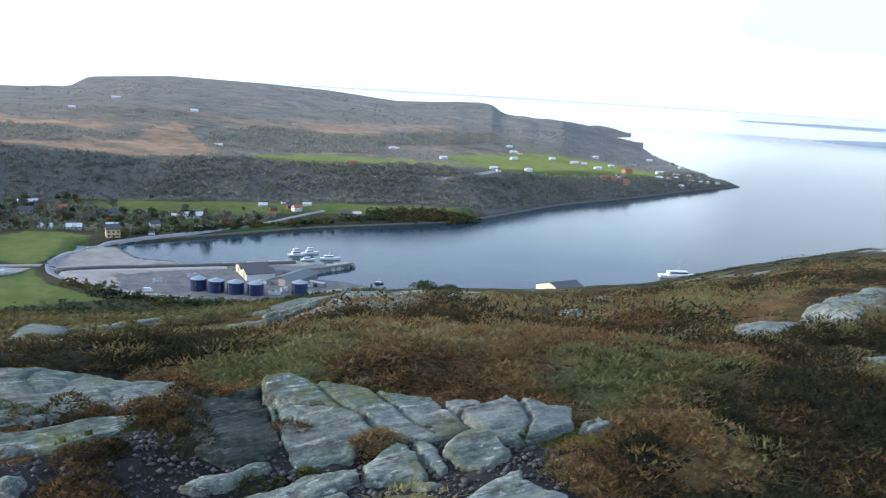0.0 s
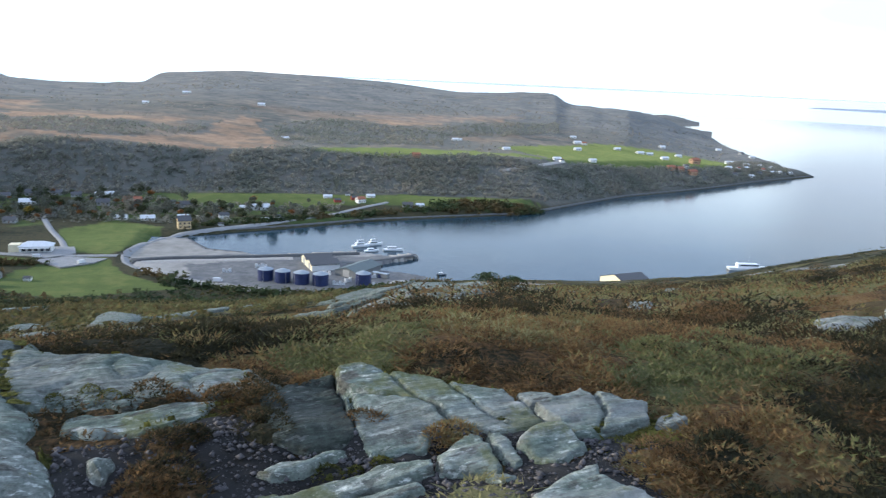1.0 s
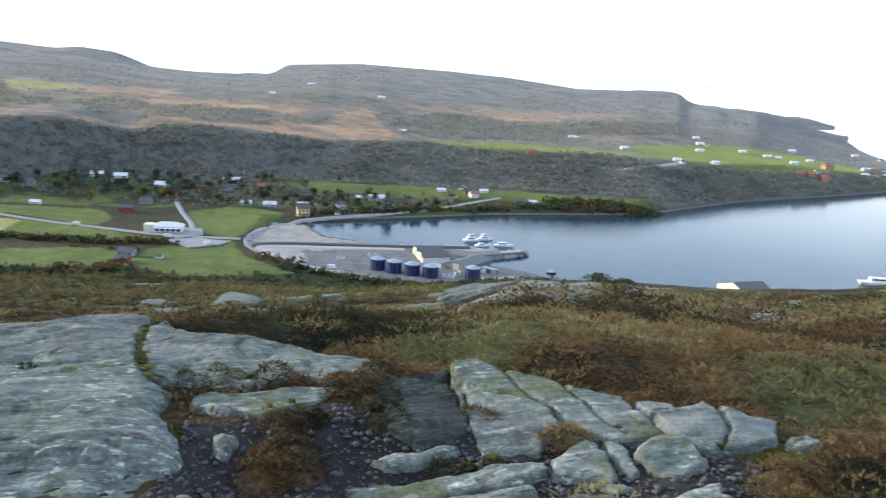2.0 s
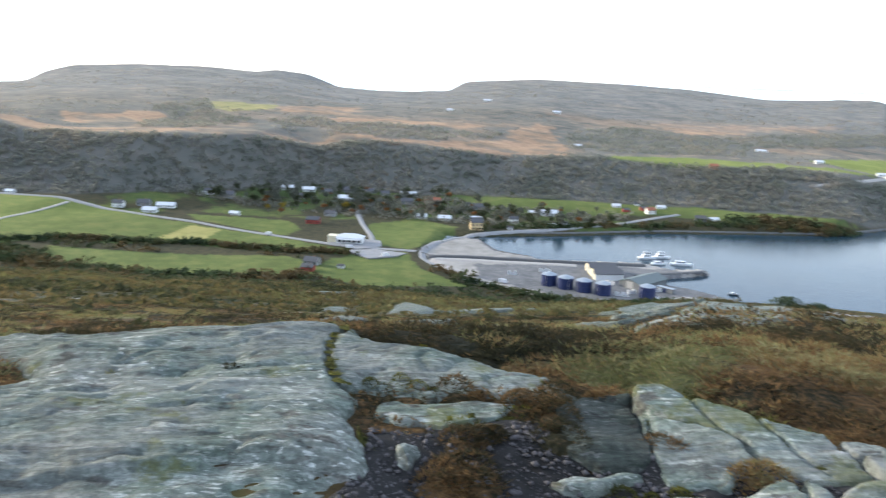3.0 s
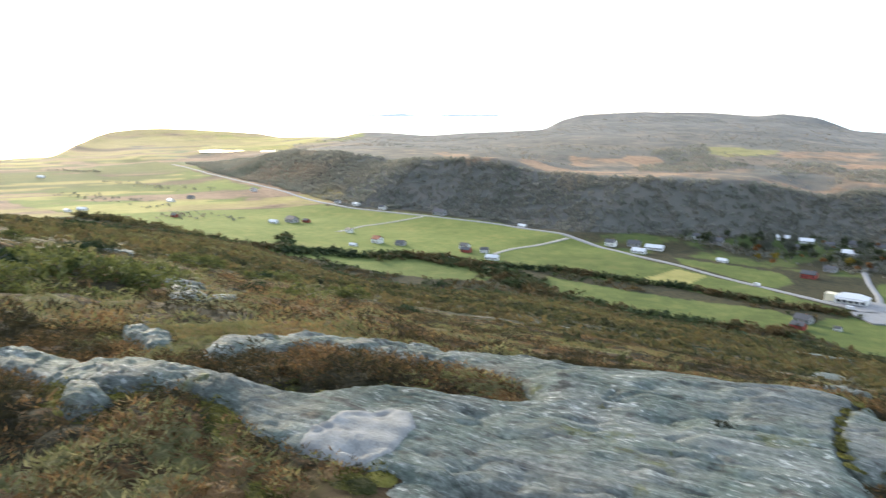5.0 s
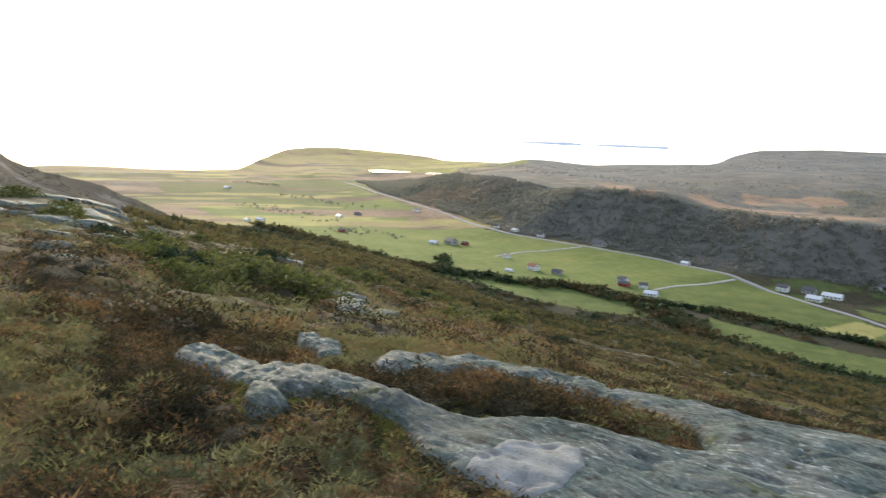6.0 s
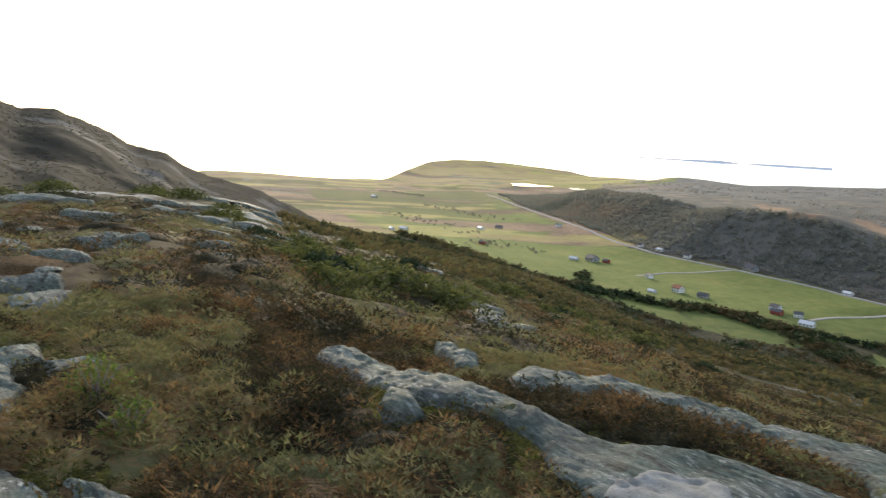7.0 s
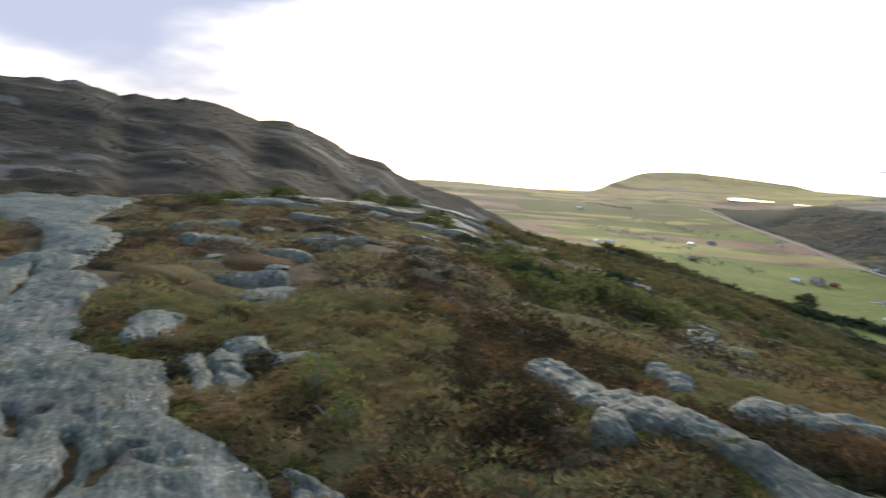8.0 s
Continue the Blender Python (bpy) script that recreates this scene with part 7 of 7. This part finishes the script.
# ---- quays ----
ribbon("quay_edge", [(-224, 441), (-206, 453), (-158, 471), (-108, 492), (-96, 498)], 3.4, M["quay"], "dark boulder edge of the long quay", 1.3)
ribbon("quay_edge", [(-97, 469), (-72, 492), (-58, 506)], 3.2, M["quay"], "dark boulder edge at the quay's tip", 0.5)
ribbon("quay_edge", [(-224, 521), (-210, 506), (-196, 490), (-172, 489)], 2.0, M["quay"], "boulder edge of the sand flat", 0.3)
ribbon("sand_strip", [(-218, 440), (-190, 452), (-150, 468), (-134, 474)], 6.0, M["gravel"], "pale sand strip along the quay", 0.25)
ribbon("shore_rocks", [(-200, 556), (-171, 577), (-114, 628), (-48, 669), (16, 706), (44, 746), (121, 853), (238, 967), (340, 1083), (440, 1178)], 2.2, M["quay"], "dark stony shoreline", 0.12)

# ---- boats ----


def boat(x, y, turn, long, wide, label, hull_m, decks=2):
    ob = thing("boat", label, "boat", "moored boats")
    prof = [(-0.5, 0.42, 0.0), (-0.3, 0.5, 0.0), (0.1, 0.5, 0.02), (0.35, 0.33, 0.08), (0.5, 0.02, 0.16)]
    sh = Shape()
    V = []
    for u, w, up in prof:
        for q, zz in ((-1, 0.30), (-0.75, -0.12), (0.75, -0.12), (1, 0.30)):
            V.append((u * long * (1 if zz > 0 else 0.94), q * w * wide, (zz + (up if zz > 0 else 0)) * wide * 0.9))
    F = []
    for i in range(len(prof) - 1):
        for j in range(3):
            F.append((4 * i + j, 4 * i + 4 + j, 4 * i + 5 + j, 4 * i + 1 + j))
        F.append((4 * i + 3, 4 * i + 7, 4 * i + 4, 4 * i))
    F.append((0, 1, 2, 3))
    sh.add(V, F)
    part("hull", sh, hull_m, ob)
    z = 0.27 * wide
    for k in range(decks):
        f = 1 - 0.3 * k
        c = part("cabin", Shape().box(-0.3 * long * f, -0.33 * wide * f, z, 0.14 * long * f, 0.33 * wide * f, z + 0.42 * wide), M["hull"], ob)
        part("cabin_window", Shape().box(-0.26 * long * f, -0.34 * wide * f, z + 0.2 * wide, 0.145 * long * f, 0.34 * wide * f, z + 0.33 * wide), M["pane"], c)
        z += 0.42 * wide
    part("mast", Shape().tube(0.05, 0.03, z, z + 0.28 * long, 8, -0.05 * long), M["steel"], ob)
    ob.matrix_basis = pose(x, y, 0.0, 0, 0, turn)


boat(-101, 530, 30, 13, 4.4, "white two-decked workboat moored off the quay", M["hull"])
boat(-93, 538, 30, 12, 4.0, "white fishing boat lying beside another", M["hull"])
boat(-91, 517, 25, 10, 3.4, "low white motor boat at the quay", M["hull"], 1)
boat(-77, 524, 15, 14, 4.2, "white cabin boat moored at the quay's tip", M["hull"], 1)
boat(-38, 465, 5, 6, 2.2, "small dark open boat on the bay", M["dark_hull"], 1)
boat(167, 534, 8, 32, 6.5, "white coastal boat lying off the hall", M["hull"], 1)


def van(x, y, turn, label):
    ob = thing("van", label, "van", "parked vans")
    b = Shape().add([(-2.4, -0.95, 0.35), (2.4, -0.95, 0.35), (2.4, 0.95, 0.35), (-2.4, 0.95, 0.35), (-2.4, -0.85, 2.2), (1.1, -0.85, 2.2), (1.1, 0.85, 2.2), (-2.4, 0.85, 2.2), (2.3, -0.9, 1.1), (2.3, 0.9, 1.1)],
                    [(0, 3, 2, 1), (4, 5, 6, 7), (0, 1, 8, 5, 4), (3, 7, 6, 9, 2), (5, 8, 9, 6), (1, 2, 9, 8), (0, 4, 7, 3)])
    part("body", b, M["car_paint"], ob)
    part("windscreen", Shape().add([(1.2, -0.8, 2.1), (2.2, -0.82, 1.2), (2.2, 0.82, 1.2), (1.2, 0.8, 2.1)], [(0, 1, 2, 3)]), M["pane"], ob)
    for px, py in ((-1.6, -1), (1.6, -1), (-1.6, 0.8), (1.6, 0.8)):
        part("wheel", Shape().limb((px, py, 0.35), (px, py + 0.2, 0.35), 0.35, 0.35, 12), M["tyre"], ob)
    put(ob, x, y, turn, -0.45)


van(-349, 435.5, 182, "white van driving on the valley road")
van(-277, 430, 20, "white van parked on the shop's forecourt")
van(-158, 408, 10, "white van parked at the works")
van(-246, 424, 60, "white van parked on the forecourt")

# ---- far waters and coasts ----


def pond(az, d, long, deep, z):
    a = radians(az)
    x, y = -d * math.sin(a), d * math.cos(a)
    rng = random.Random(int(d))
    n = 36
    pts = []
    for i in range(n):
        t = 2 * math.pi * i / n
        k = 1 + 0.18 * math.sin(3 * t + d) + 0.1 * math.sin(5 * t)
        u, v = k * long * math.cos(t), k * deep * math.sin(t)
        pts.append((x + u * math.cos(a) - v * math.sin(a), y + u * math.sin(a) + v * math.cos(a)))
    sh = Shape().add([(*p, z) for p in pts] + [(*p, z - 3) for p in pts], [tuple(range(n))] + [(i, n + i, n + (i + 1) % n, (i + 1) % n) for i in range(n)])
    me = sh.mesh("lake", bpy.data.materials["fjord_water"])
    tagged(new("lake", me), "small bright lake in the far valley", "water", kind="structure")


for row in PONDS:
    pond(*row)


def far_coast(az0, az1, d, profile, label, name="island", material=None, base=0.0, spread=1.0):
    """A far shore, rising from the water; profile: fractions along and heights over the base."""
    k = 90
    f = np.linspace(0, 1, k)
    a = np.radians(az0 + (az1 - az0) * f)
    h = lerp_table(f, profile) * (0.75 + 0.5 * fbm(f * 40, f * 0, 4, int(d)))
    rows = [(0.0, -1.0), (60.0, 0.35), (140.0, 0.8), (220.0, 1.0), (330.0, 0.3)]
    X = np.stack([-(d + r * spread) * np.sin(a) for r, q in rows])
    Y = np.stack([(d + r * spread) * np.cos(a) for r, q in rows])
    Z = np.stack([base + (h * q if q > 0 else np.full(k, -1.0)) for r, q in rows])
    me = grid_mesh(name, X, Y, Z)
    me.materials.append(material or M["hazed_land"])
    tagged(new(name, me), label, "island", kind="structure")


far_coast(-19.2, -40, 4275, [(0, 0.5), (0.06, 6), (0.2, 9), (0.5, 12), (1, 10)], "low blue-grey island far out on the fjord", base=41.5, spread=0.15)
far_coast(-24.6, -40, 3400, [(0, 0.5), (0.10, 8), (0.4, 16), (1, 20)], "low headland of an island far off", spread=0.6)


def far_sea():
    """A near-white mirror sheet, raised to the horizon, standing in for sky-bright open water."""
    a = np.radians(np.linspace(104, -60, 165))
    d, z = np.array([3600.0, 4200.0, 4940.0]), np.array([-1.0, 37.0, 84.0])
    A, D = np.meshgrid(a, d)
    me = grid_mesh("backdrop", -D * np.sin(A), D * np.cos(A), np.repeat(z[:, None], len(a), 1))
    me.materials.append(mat("far_water_sky_shine", (0.93, 0.95, 0.97), 0.12, 0.9, 0.04, 500, 0))
    tagged(new("backdrop", me), "pale mirror sheet standing in for sky-bright water out to the horizon", "water", kind="structure")


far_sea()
# horizon coasts: thick haze put into a pale blue base colour
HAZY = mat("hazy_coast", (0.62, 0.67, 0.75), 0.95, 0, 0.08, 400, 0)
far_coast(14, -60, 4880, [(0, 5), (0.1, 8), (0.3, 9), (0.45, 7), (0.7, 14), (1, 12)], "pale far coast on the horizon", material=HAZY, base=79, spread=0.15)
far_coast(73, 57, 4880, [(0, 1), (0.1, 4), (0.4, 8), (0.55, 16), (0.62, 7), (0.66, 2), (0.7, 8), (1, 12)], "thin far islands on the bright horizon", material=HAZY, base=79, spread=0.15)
UPLAND = mat("bare_upland", (0.13, 0.125, 0.11), 0.95, 0, 0.35, 60, 0.3)
far_coast(-9, -12.9, 2560, [(0, 26), (0.4, 24), (0.75, 16), (1, 1)], "low dark headland behind the point", "headland", UPLAND)
far_coast(-9, -13.8, 1980, [(0, 30), (0.4, 22), (0.75, 12), (1, 1)], "dark rocky headland beyond the village", "headland", UPLAND)
